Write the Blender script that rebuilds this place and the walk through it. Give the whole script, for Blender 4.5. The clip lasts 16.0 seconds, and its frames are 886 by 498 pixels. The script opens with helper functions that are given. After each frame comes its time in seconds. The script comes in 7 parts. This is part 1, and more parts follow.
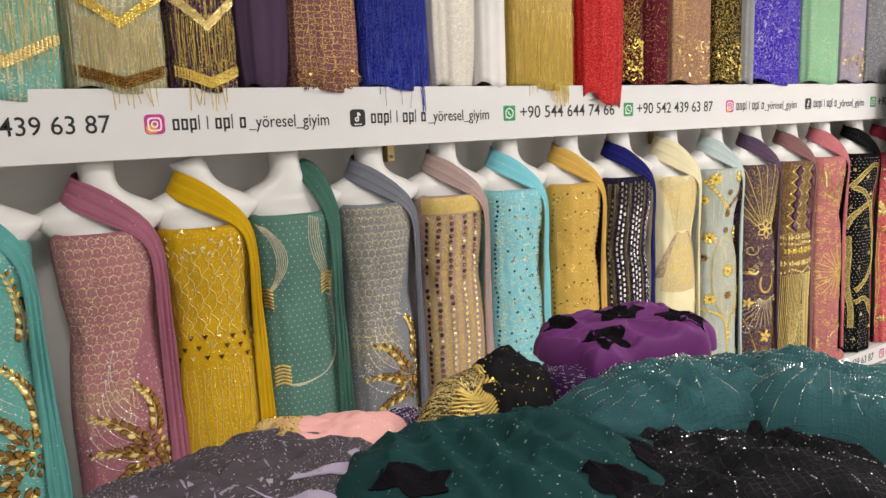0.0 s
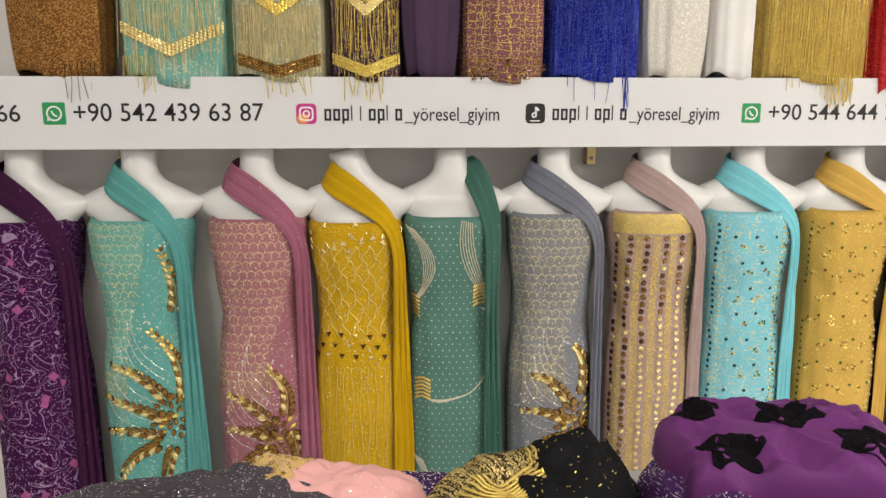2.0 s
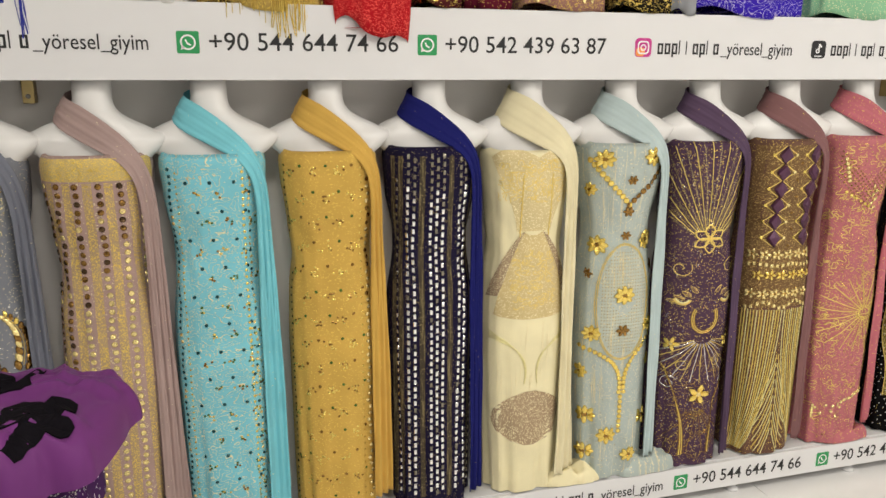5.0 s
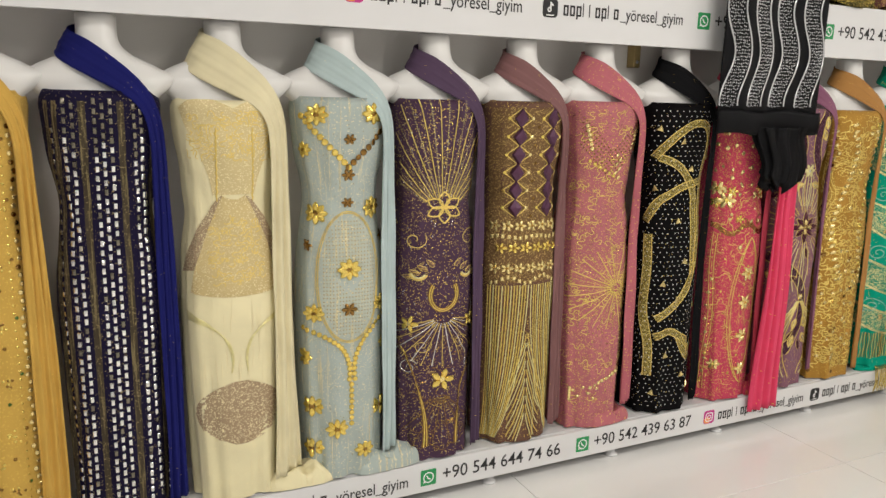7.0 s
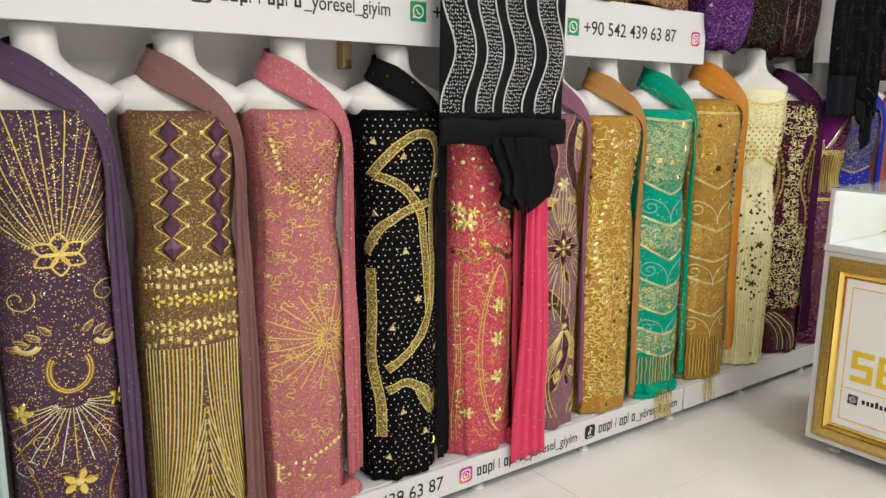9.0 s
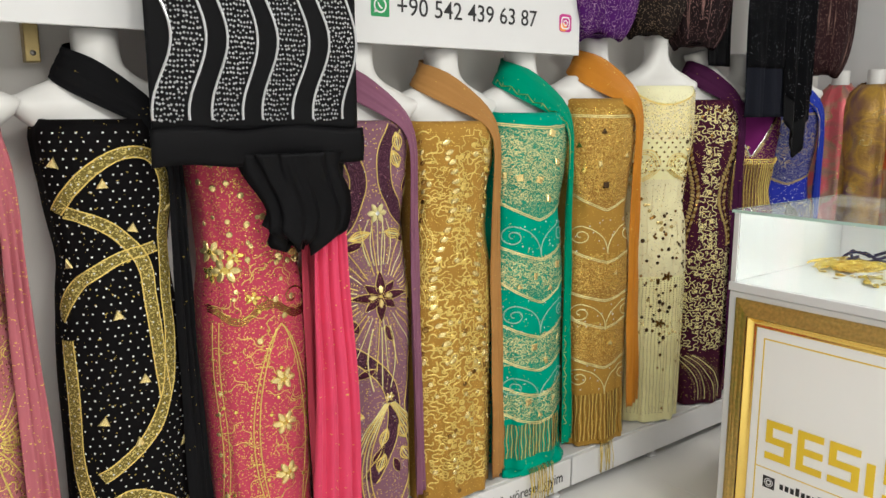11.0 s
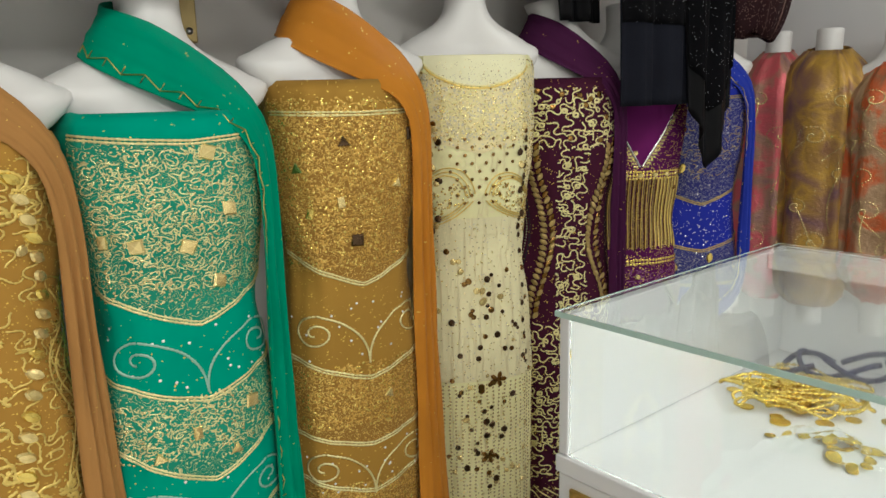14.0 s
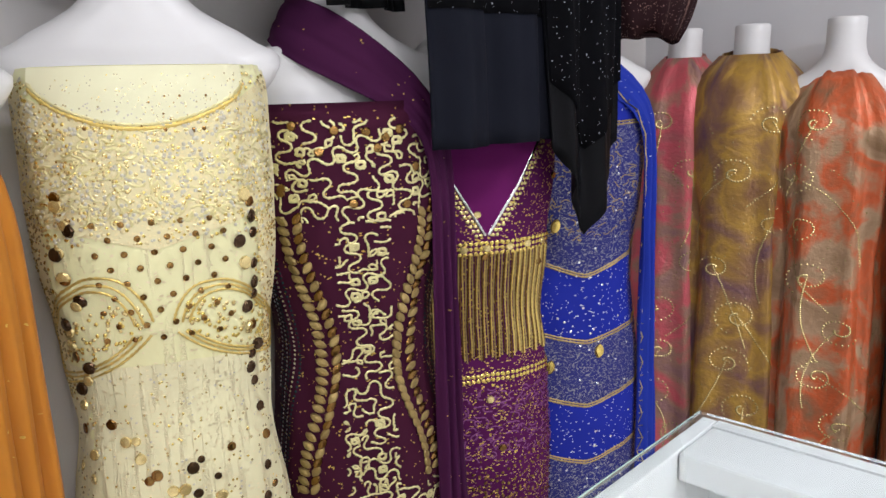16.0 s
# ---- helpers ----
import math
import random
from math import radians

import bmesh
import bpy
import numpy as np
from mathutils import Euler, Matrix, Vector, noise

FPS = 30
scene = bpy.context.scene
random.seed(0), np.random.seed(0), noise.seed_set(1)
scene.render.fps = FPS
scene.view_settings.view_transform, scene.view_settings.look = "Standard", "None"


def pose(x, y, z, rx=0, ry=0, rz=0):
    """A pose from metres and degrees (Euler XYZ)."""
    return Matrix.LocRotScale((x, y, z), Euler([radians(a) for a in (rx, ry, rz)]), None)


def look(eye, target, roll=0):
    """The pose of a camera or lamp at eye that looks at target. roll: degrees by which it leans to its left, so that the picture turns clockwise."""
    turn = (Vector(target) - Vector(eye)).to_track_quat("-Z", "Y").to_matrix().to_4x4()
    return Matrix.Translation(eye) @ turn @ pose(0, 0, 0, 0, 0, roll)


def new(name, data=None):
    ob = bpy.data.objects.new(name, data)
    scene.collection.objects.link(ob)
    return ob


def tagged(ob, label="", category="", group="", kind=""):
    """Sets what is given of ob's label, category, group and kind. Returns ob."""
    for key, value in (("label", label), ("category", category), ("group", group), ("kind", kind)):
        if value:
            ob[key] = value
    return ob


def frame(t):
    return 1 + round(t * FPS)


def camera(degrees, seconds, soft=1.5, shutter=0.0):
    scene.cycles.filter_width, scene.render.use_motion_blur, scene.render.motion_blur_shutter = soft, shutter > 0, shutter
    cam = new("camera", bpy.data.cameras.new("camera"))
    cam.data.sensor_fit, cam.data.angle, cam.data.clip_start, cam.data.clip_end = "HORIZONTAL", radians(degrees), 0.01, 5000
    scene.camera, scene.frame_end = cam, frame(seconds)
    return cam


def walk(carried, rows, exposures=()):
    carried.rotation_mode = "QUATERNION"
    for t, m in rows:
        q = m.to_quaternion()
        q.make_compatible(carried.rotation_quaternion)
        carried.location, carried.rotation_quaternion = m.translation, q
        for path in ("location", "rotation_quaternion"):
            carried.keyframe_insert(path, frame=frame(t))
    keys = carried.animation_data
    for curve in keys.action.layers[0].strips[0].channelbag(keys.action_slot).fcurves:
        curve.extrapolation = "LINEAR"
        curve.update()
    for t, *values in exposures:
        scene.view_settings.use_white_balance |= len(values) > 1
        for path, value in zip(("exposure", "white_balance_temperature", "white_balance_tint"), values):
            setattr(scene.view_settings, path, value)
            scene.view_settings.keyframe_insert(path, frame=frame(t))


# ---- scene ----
cam = camera(60.8, 16.0)
PATH = [
    (0, (-0.551, 0.063, 1.744), (0.529, 1.713, 1.416), -2.2),
    (0.5, (-0.312, 0.013, 1.781), (0.491, 1.82, 1.479), -1.4),
    (1, (-0.112, 0.052, 1.793), (0.397, 1.959, 1.467), -0.7),
    (1.5, (0.039, 0.178, 1.818), (0.336, 2.123, 1.461), -0.3),
    (2, (0.261, 0.183, 1.82), (0.421, 2.138, 1.431), -0.0),
    (2.5, (0.497, 0.16, 1.841), (0.657, 2.111, 1.434), -0.1),
    (3, (0.674, 0.251, 1.834), (0.948, 2.191, 1.431), -0.7),
    (3.5, (0.854, 0.317, 1.826), (1.247, 2.226, 1.376), -0.9),
    (4, (1.083, 0.293, 1.811), (1.567, 2.167, 1.306), -0.5),
    (4.2, (1.177, 0.278, 1.81), (1.677, 2.143, 1.288), -0.2),
    (6.3, (2.0, 0.172, 1.517), (2.663, 2.019, 1.129), 1.8),
    (6.5, (2.031, 0.182, 1.502), (2.752, 2.005, 1.109), 1.8),
    (7, (2.142, 0.27, 1.481), (3.0, 2.03, 1.072), 1.5),
    (7.5, (2.277, 0.391, 1.482), (3.249, 2.091, 1.074), 1.2),
    (8, (2.456, 0.438, 1.486), (3.515, 2.087, 1.086), 1.1),
    (8.5, (2.724, 0.434, 1.485), (3.845, 2.045, 1.097), 0.8),
    (9, (2.941, 0.476, 1.48), (4.103, 2.06, 1.103), 0.7),
    (9.2, (3.041, 0.522, 1.487), (4.216, 2.096, 1.111), 0.5),
    (11.3, (4.018, 0.767, 1.472), (5.207, 2.335, 1.113), -0.4),
    (11.5, (4.113, 0.851, 1.482), (5.324, 2.398, 1.108), -0.4),
    (12, (4.391, 0.896, 1.496), (5.594, 2.449, 1.122), -0.8),
    (12.5, (4.6, 1.017, 1.478), (5.807, 2.565, 1.095), -0.8),
    (13, (4.786, 1.142, 1.488), (6.003, 2.68, 1.095), -1.0),
    (13.5, (5.032, 1.227, 1.49), (6.271, 2.745, 1.088), -1.0),
    (14, (5.233, 1.314, 1.49), (6.5, 2.806, 1.084), -1.3),
    (14.5, (5.425, 1.475, 1.506), (6.722, 2.943, 1.104), -1.4),
    (15, (5.602, 1.563, 1.517), (6.935, 2.997, 1.109), -1.5),
    (15.5, (5.812, 1.647, 1.528), (7.22, 3.01, 1.127), -1.1),
    (16, (6.011, 1.697, 1.527), (7.427, 3.05, 1.125), -1.7),
]
walk(cam, [(t, look(eye, target, roll)) for t, eye, target, roll in PATH],
     [(0, -0.10, 6350, 12), (0.5, -0.13, 6400, 11), (1.2, -0.06, 6400, 11), (2.5, -0.04, 6380, 11), (3.3, -0.14, 6350, 11), (4, -0.20, 6450, 10), (7, -0.49, 6350, 10), (9, -0.37, 6200, 9), (11.5, -0.31, 6100, 7), (13, -0.50, 6180, 8), (13.5, -0.60, 6230, 7), (14, -0.60, 6120, 6), (14.5, -0.54, 5950, 5), (15, -0.40, 5900, 9), (15.5, -0.34, 5750, 11), (16, -0.20, 5650, 15)])

# ---- light ----
scene.view_settings.exposure = 0.0
world = bpy.data.worlds.new("shop_air")
world.use_nodes = True
world.node_tree.nodes["Background"].inputs["Color"].default_value = (0.9, 0.95, 1.0, 1)
world.node_tree.nodes["Background"].inputs["Strength"].default_value = 0.02
scene.world = world
CEIL = 3.3


def ceiling_lamp(x, y, sx, sy, watts, colour=(1.0, 0.935, 0.84)):
    lamp = bpy.data.lights.new("ceiling_panel_light", "AREA")
    lamp.shape, lamp.size, lamp.size_y, lamp.energy, lamp.color = "RECTANGLE", sx, sy, watts, colour
    ob = new("ceiling_panel_light", lamp)
    ob.matrix_world = pose(x, y, CEIL - 0.03)
    return ob


# Unseen row known from mannequin highlights; the 7.25 one added to brighten the end.
for lx, watts in ((-0.6, 31), (1.6, 31), (3.8, 29), (5.8, 17), (7.25, 35)):
    ceiling_lamp(lx, 0.35, 0.55, 0.55, watts * 1.06)
# Added fill lamp that brightens the counter's front.
ceiling_lamp(4.5, -0.9, 0.55, 0.55, 36)
# Added fill lamps with no known source; the 4.9 one brightens the floor.
for lx, watts in ((0.5, 18), (4.9, 58)):
    ceiling_lamp(lx, -1.6, 0.6, 0.6, watts)

# ---- materials ----


def nodes_of(name):
    m = bpy.data.materials.new(name)
    m.use_nodes = True
    return m, m.node_tree.nodes, m.node_tree.links, m.node_tree.nodes["Principled BSDF"]


def coat(name, col, rough=0.5, metal=0.0, vary=0.12, scale=6.0, bump=0.1, fine=300.0, spec=0.5):
    """A surface with broad stains and fine grain."""
    m, n, l, p = nodes_of(name)
    tc = n.new("ShaderNodeTexCoord")
    big, small = n.new("ShaderNodeTexNoise"), n.new("ShaderNodeTexNoise")
    big.inputs["Scale"].default_value, small.inputs["Scale"].default_value = scale, fine
    big.inputs["Detail"].default_value = 5
    l.new(tc.outputs["Object"], big.inputs["Vector"]), l.new(tc.outputs["Object"], small.inputs["Vector"])
    mix = n.new("ShaderNodeMixRGB")
    mix.inputs[1].default_value = (*[c * (1 - vary) for c in col], 1)
    mix.inputs[2].default_value = (*[min(1, c * (1 + vary)) for c in col], 1)
    l.new(big.outputs["Fac"], mix.inputs[0]), l.new(mix.outputs[0], p.inputs["Base Color"])
    rr = n.new("ShaderNodeMapRange")
    rr.inputs["To Min"].default_value, rr.inputs["To Max"].default_value = max(0.02, rough - 0.08), min(1, rough + 0.08)
    l.new(big.outputs["Fac"], rr.inputs["Value"]), l.new(rr.outputs[0], p.inputs["Roughness"])
    b = n.new("ShaderNodeBump")
    b.inputs["Strength"].default_value, b.inputs["Distance"].default_value = bump, 0.002
    l.new(small.outputs["Fac"], b.inputs["Height"]), l.new(b.outputs[0], p.inputs["Normal"])
    p.inputs["Metallic"].default_value, p.inputs["Specular IOR Level"].default_value = metal, spec
    return m


def fabric(name, col, fleck=(0.75, 0.55, 0.18), kind="plain", scale=60.0, amount=0.5, glitter=0.15, rough=0.75, sheer=0.0, grain=420.0):
    """Cloth with weave and soft blotches; metal thread or beads by kind (scales, squiggle, beads, threads, net) and fine glitter."""
    m, n, l, p = nodes_of(name)
    uv = n.new("ShaderNodeTexCoord")
    co = uv.outputs["UV"]

    def tex(kind_, sc, **kw):
        t = n.new(kind_)
        t.inputs["Scale"].default_value = sc
        for k, v in kw.items():
            t.inputs[k].default_value = v
        l.new(co, t.inputs["Vector"])
        return t

    def op(o, a, b=None, clamp=False):
        x = n.new("ShaderNodeMath")
        x.operation, x.use_clamp = o, clamp
        for i, v in enumerate((a, b)):
            if v is None:
                continue
            if isinstance(v, (int, float)):
                x.inputs[i].default_value = v
            else:
                l.new(v, x.inputs[i])
        return x.outputs[0]

    def step(v, lo, hi):
        r = n.new("ShaderNodeMapRange")
        r.inputs["From Min"].default_value, r.inputs["From Max"].default_value = lo, hi
        l.new(v, r.inputs["Value"])
        return r.outputs[0]

    broad = tex("ShaderNodeTexNoise", 7.0, Detail=4.0)
    weave = tex("ShaderNodeTexNoise", 900.0, Detail=2.0)
    mask = None
    if kind == "scales":
        v = tex("ShaderNodeTexVoronoi", scale)
        v.feature = "DISTANCE_TO_EDGE"
        v.inputs["Randomness"].default_value = 0.35
        brk = tex("ShaderNodeTexNoise", scale * 5)
        mask = op("MULTIPLY", step(v.outputs["Distance"], 0.03 + 0.10 * amount, 0.02), step(brk.outputs["Fac"], 0.38, 0.55))
    elif kind == "beads":
        v = tex("ShaderNodeTexVoronoi", scale)
        v.inputs["Randomness"].default_value = 0.8
        mask = step(v.outputs["Distance"], 0.12 + 0.3 * amount, 0.06 + 0.2 * amount)
    elif kind == "squiggle":
        nz = tex("ShaderNodeTexNoise", scale * 0.5, Detail=0.5, Distortion=0.8)
        w = op("ABSOLUTE", op("SUBTRACT", op("FRACT", op("MULTIPLY", nz.outputs["Fac"], 6.0)), 0.5))
        mask = step(w, 0.06 + 0.22 * amount, 0.02 + 0.12 * amount)
    elif kind == "threads":
        mp = n.new("ShaderNodeMapping")
        mp.inputs["Scale"].default_value = (1, 0.05, 1)
        l.new(co, mp.inputs["Vector"])
        nz = tex("ShaderNodeTexNoise", scale, Detail=2.0)
        l.new(mp.outputs[0], nz.inputs["Vector"])
        brk = tex("ShaderNodeTexNoise", 500.0)
        mask = op("MULTIPLY", step(nz.outputs["Fac"], 0.62 - 0.2 * amount, 0.72 - 0.2 * amount), step(brk.outputs["Fac"], 0.4, 0.55))
    elif kind == "net":
        v = tex("ShaderNodeTexVoronoi", scale)
        v.feature, v.distance = "F1", "CHEBYCHEV"
        v.inputs["Randomness"].default_value = 0.0
        mask = step(v.outputs["Distance"], 0.40, 0.47)
    gl = tex("ShaderNodeTexVoronoi", grain)
    sep = n.new("ShaderNodeSeparateColor")
    l.new(gl.outputs["Color"], sep.inputs[0])
    spark = step(sep.outputs[0], 1.0 - 0.6 * glitter, 1.001 - 0.6 * glitter)
    full = spark if mask is None else op("MAXIMUM", spark, mask)
    shade = n.new("ShaderNodeMixRGB")
    shade.inputs[1].default_value = (*[c * 0.8 for c in col], 1)
    shade.inputs[2].default_value = (*[min(1, c * 1.2) for c in col], 1)
    l.new(broad.outputs["Fac"], shade.inputs[0])
    gold = n.new("ShaderNodeMixRGB")
    gold.inputs[2].default_value = (*fleck, 1)
    l.new(full, gold.inputs[0]), l.new(shade.outputs[0], gold.inputs[1]), l.new(gold.outputs[0], p.inputs["Base Color"])
    l.new(op("MULTIPLY", full, 0.75), p.inputs["Metallic"])
    l.new(op("SUBTRACT", rough, op("MULTIPLY", full, rough - 0.32)), p.inputs["Roughness"])
    h = op("ADD", op("MULTIPLY", weave.outputs["Fac"], 0.25), op("MULTIPLY", sep.outputs[1], op("MULTIPLY", full, 1.2)))
    if mask is not None:
        h = op("ADD", h, mask)
    b = n.new("ShaderNodeBump")
    b.inputs["Strength"].default_value, b.inputs["Distance"].default_value = 0.6, 0.0012
    l.new(h, b.inputs["Height"]), l.new(b.outputs[0], p.inputs["Normal"])
    p.inputs["Sheen Weight"].default_value = 0.12 * max(col)
    p.inputs["Specular IOR Level"].default_value = 0.05 + 0.25 * max(col)
    if sheer:
        p.inputs["Alpha"].default_value = 1 - sheer
    return m


WHITE_PAINT = coat("white_lacquer", (0.74, 0.74, 0.745), 0.35, vary=0.03)
COUNTER_WHITE = coat("counter_laminate", (0.65, 0.65, 0.655), 0.35, vary=0.03)
GLASS_EDGE = coat("ground_glass_edge", (0.42, 0.58, 0.52), 0.25, vary=0.1)
WALL_PAINT = coat("wall_paint", (0.84, 0.815, 0.78), 0.7, vary=0.05)
CEIL_PAINT = coat("ceiling_paint", (0.8, 0.8, 0.8), 0.8, vary=0.03)
PLASTIC = coat("mannequin_plastic", (0.78, 0.77, 0.75), 0.34, vary=0.02, bump=0.03, fine=40, spec=0.6)
TILE = coat("floor_tile", (0.87, 0.865, 0.85), 0.12, vary=0.04, scale=2.0, bump=0.02)
GROUT = coat("tile_joint", (0.35, 0.34, 0.33), 0.8)
GOLD = coat("gold_foil", (0.84, 0.64, 0.16), 0.25, 0.85, vary=0.15, scale=60)
PALE_GOLD = coat("pale_gold", (0.88, 0.71, 0.30), 0.25, 0.7, vary=0.12, scale=60)
GOLD_CORD = coat("gold_cord", (0.82, 0.62, 0.18), 0.36, 0.8, vary=0.25, scale=120, bump=0.5, fine=900)
PALE_CORD = coat("pale_gold_cord", (0.88, 0.76, 0.38), 0.38, 0.75, vary=0.25, scale=120, bump=0.5, fine=900)
DARK_MIRROR = coat("dark_mirror", (0.10, 0.06, 0.03), 0.15, 0.8, vary=0.2, scale=60)
BRONZE = coat("bronze_sequin", (0.30, 0.17, 0.05), 0.22, 1.0, vary=0.3, scale=80)
SILVER = coat("silver_mirror", (0.85, 0.85, 0.83), 0.15, 1.0, vary=0.1, scale=60)
PEARL = coat("white_bead", (0.85, 0.85, 0.82), 0.2, 0.1, vary=0.05)
BRASS = coat("brass", (0.45, 0.35, 0.16), 0.35, 1.0)
INK = coat("black_print", (0.008, 0.008, 0.009), 0.5)
GREEN_PRINT = coat("green_print", (0.02, 0.30, 0.09), 0.5)
ORANGE_PRINT = coat("orange_print", (0.85, 0.30, 0.06), 0.5)
MAGENTA_PRINT = coat("magenta_print", (0.55, 0.03, 0.25), 0.5)
WHITE_PRINT = coat("white_print", (0.85, 0.85, 0.85), 0.5)
YELLOW_PRINT = coat("yellow_print", (0.80, 0.55, 0.02), 0.4)
STEEL = coat("steel", (0.6, 0.6, 0.6), 0.3, 1.0)


def glass_material():
    m, n, l, p = nodes_of("clear_glass")
    p.inputs["Base Color"].default_value = (0.93, 0.98, 0.96, 1)
    p.inputs["Roughness"].default_value = 0.02
    p.inputs["Transmission Weight"].default_value = 1.0
    p.inputs["IOR"].default_value = 1.45
    return m


GLASS = glass_material()

# ---- mesh helpers ----


class Shape:
    """Collects vertices, faces and cloth coordinates for one mesh."""

    def __init__(self):
        self.v, self.f, self.uv = [], [], []

    def add(self, verts, faces, uvs=None):
        k = len(self.v)
        self.v += [tuple(a) for a in verts]
        self.uv += list(uvs) if uvs else [(a[0] + a[1], a[2]) for a in verts]
        self.f += [tuple(i + k for i in f) for f in faces]

    def grid(self, fn, nu, nv, closed=False, uvfn=None):
        """fn(i, j) gives a place; i runs round or across, j along."""
        cols = nu if closed else nu + 1
        verts = [fn(i / nu, j / nv) for j in range(nv + 1) for i in range(cols)]
        uvs = [uvfn(i / nu, j / nv) for j in range(nv + 1) for i in range(cols)] if uvfn else None
        faces = []
        for j in range(nv):
            for i in range(nu):
                a, b = j * cols + i, j * cols + (i + 1) % cols
                faces.append((a, b, b + cols, a + cols))
        self.add(verts, faces, uvs)

    def box(self, x0, y0, z0, x1, y1, z1, bevel=0.0):
        b = min(bevel, (x1 - x0) / 3, (y1 - y0) / 3, (z1 - z0) / 3)
        if b <= 0:
            vs = [(x, y, z) for z in (z0, z1) for y in (y0, y1) for x in (x0, x1)]
            self.add(vs, [(0, 2, 3, 1), (4, 5, 7, 6), (0, 1, 5, 4), (2, 6, 7, 3), (0, 4, 6, 2), (1, 3, 7, 5)])
            return
        bm = bmesh.new()
        bmesh.ops.create_cube(bm, size=1)
        for v in bm.verts:
            v.co = Vector(((x0 + x1) / 2 + v.co.x * (x1 - x0), (y0 + y1) / 2 + v.co.y * (y1 - y0), (z0 + z1) / 2 + v.co.z * (z1 - z0)))
        bmesh.ops.bevel(bm, geom=bm.edges[:], offset=b, segments=2, affect="EDGES", profile=0.5)
        bm.verts.index_update()
        self.add([v.co[:] for v in bm.verts], [[v.index for v in f.verts] for f in bm.faces])
        bm.free()

    def tube(self, pts, r, k=8, caps=True):
        pts = [Vector(p) for p in pts]
        ring = []
        for i, p in enumerate(pts):
            d = (pts[min(i + 1, len(pts) - 1)] - pts[max(i - 1, 0)]).normalized()
            u = d.cross(Vector((0, 0, 1)) if abs(d.z) < 0.9 else Vector((0, 1, 0))).normalized()
            w = d.cross(u)
            rad = r[i] if isinstance(r, (list, tuple)) else r
            ring += [p + (u * math.cos(6.2832 * a / k) + w * math.sin(6.2832 * a / k)) * rad for a in range(k)]
        faces = [(i * k + a, i * k + (a + 1) % k, (i + 1) * k + (a + 1) % k, (i + 1) * k + a) for i in range(len(pts) - 1) for a in range(k)]
        if caps:
            faces += [tuple(range(k))[::-1], tuple((len(pts) - 1) * k + a for a in range(k))]
        self.add(ring, faces)

    def mesh(self, name, material, smooth=True):
        me = bpy.data.meshes.new(name)
        me.from_pydata(self.v, [], self.f)
        layer = me.uv_layers.new(name="cloth")
        idx = np.empty(len(me.loops), dtype=np.int32)
        me.loops.foreach_get("vertex_index", idx)
        layer.data.foreach_set("uv", np.array(self.uv, dtype=np.float32)[idx].ravel())
        me.polygons.foreach_set("use_smooth", np.full(len(me.polygons), smooth))
        me.materials.append(material)
        me.update()
        return me


def part(name, shape, material, parent, label="", smooth=True):
    ob = new(name, shape.mesh(name, material, smooth))
    ob.parent = parent
    return tagged(ob, label)


def thing(name, label, category, group="", at=(0, 0, 0), kind=""):
    ob = new(name)
    ob.matrix_world = pose(*at)
    return tagged(ob, label, category, group, kind)


def solid(name, shape, material, label, category, kind="", group="", smooth=True):
    return tagged(new(name, shape.mesh(name, material, smooth)), label, category, group, kind)


def box_shape(*a, bevel=0.0):
    s = Shape()
    s.box(*a, bevel=bevel)
    return s


# ---- structure ----
X0, X1, Y0, BACK = -3.0, 8.08, -3.0, 2.83
FASCIA_Y, FASCIA_END = 2.6, 5.935


def structure(name, box, material, label):
    return solid(name, box_shape(*box), material, label, name.split("_")[0], "structure", smooth=False)


structure("wall_back", (X0 - 0.12, BACK, 0, X1 + 0.12, BACK + 0.12, CEIL), WALL_PAINT, "pale grey painted shop wall behind the mannequins")
structure("wall_end", (X1, Y0, 0, X1 + 0.12, BACK, CEIL), WHITE_PAINT, "white panelled end wall of the shop")
structure("wall_start", (X0 - 0.12, Y0, 0, X0, BACK, CEIL), WHITE_PAINT, "plain white wall at the shop's other end")
structure("wall_front", (X0 - 0.12, Y0 - 0.12, 0, X1 + 0.12, Y0, CEIL), WHITE_PAINT, "plain white wall opposite the mannequins")
structure("ceiling", (X0 - 0.12, Y0 - 0.12, CEIL, X1 + 0.12, BACK + 0.12, CEIL + 0.1), CEIL_PAINT, "plain white ceiling over the shop floor")
floor = structure("floor", (X0 - 0.12, Y0 - 0.12, -0.1, X1 + 0.12, BACK + 0.12, -0.004), GROUT, "glossy white porcelain tile floor with thin grey joints")

# ---- mannequins ----
CY = 2.685
TORSO = [(0.17, 0.10, 0.08), (0.5, 0.115, 0.09), (0.85, 0.128, 0.10), (1.1, 0.112, 0.088), (1.3, 0.13, 0.1), (1.38, 0.140, 0.098), (1.405, 0.150, 0.090),
         (1.430, 0.150, 0.085), (1.446, 0.156, 0.079), (1.458, 0.172, 0.073), (1.478, 0.193, 0.068), (1.496, 0.204, 0.065), (1.507, 0.205, 0.062), (1.514, 0.197, 0.059), (1.524, 0.172, 0.057), (1.537, 0.148, 0.056), (1.550, 0.118, 0.055), (1.563, 0.092, 0.054), (1.576, 0.074, 0.053),
         (1.590, 0.062, 0.052), (1.606, 0.056, 0.052), (1.622, 0.054, 0.052), (1.655, 0.054, 0.053), (1.672, 0.054, 0.053)]


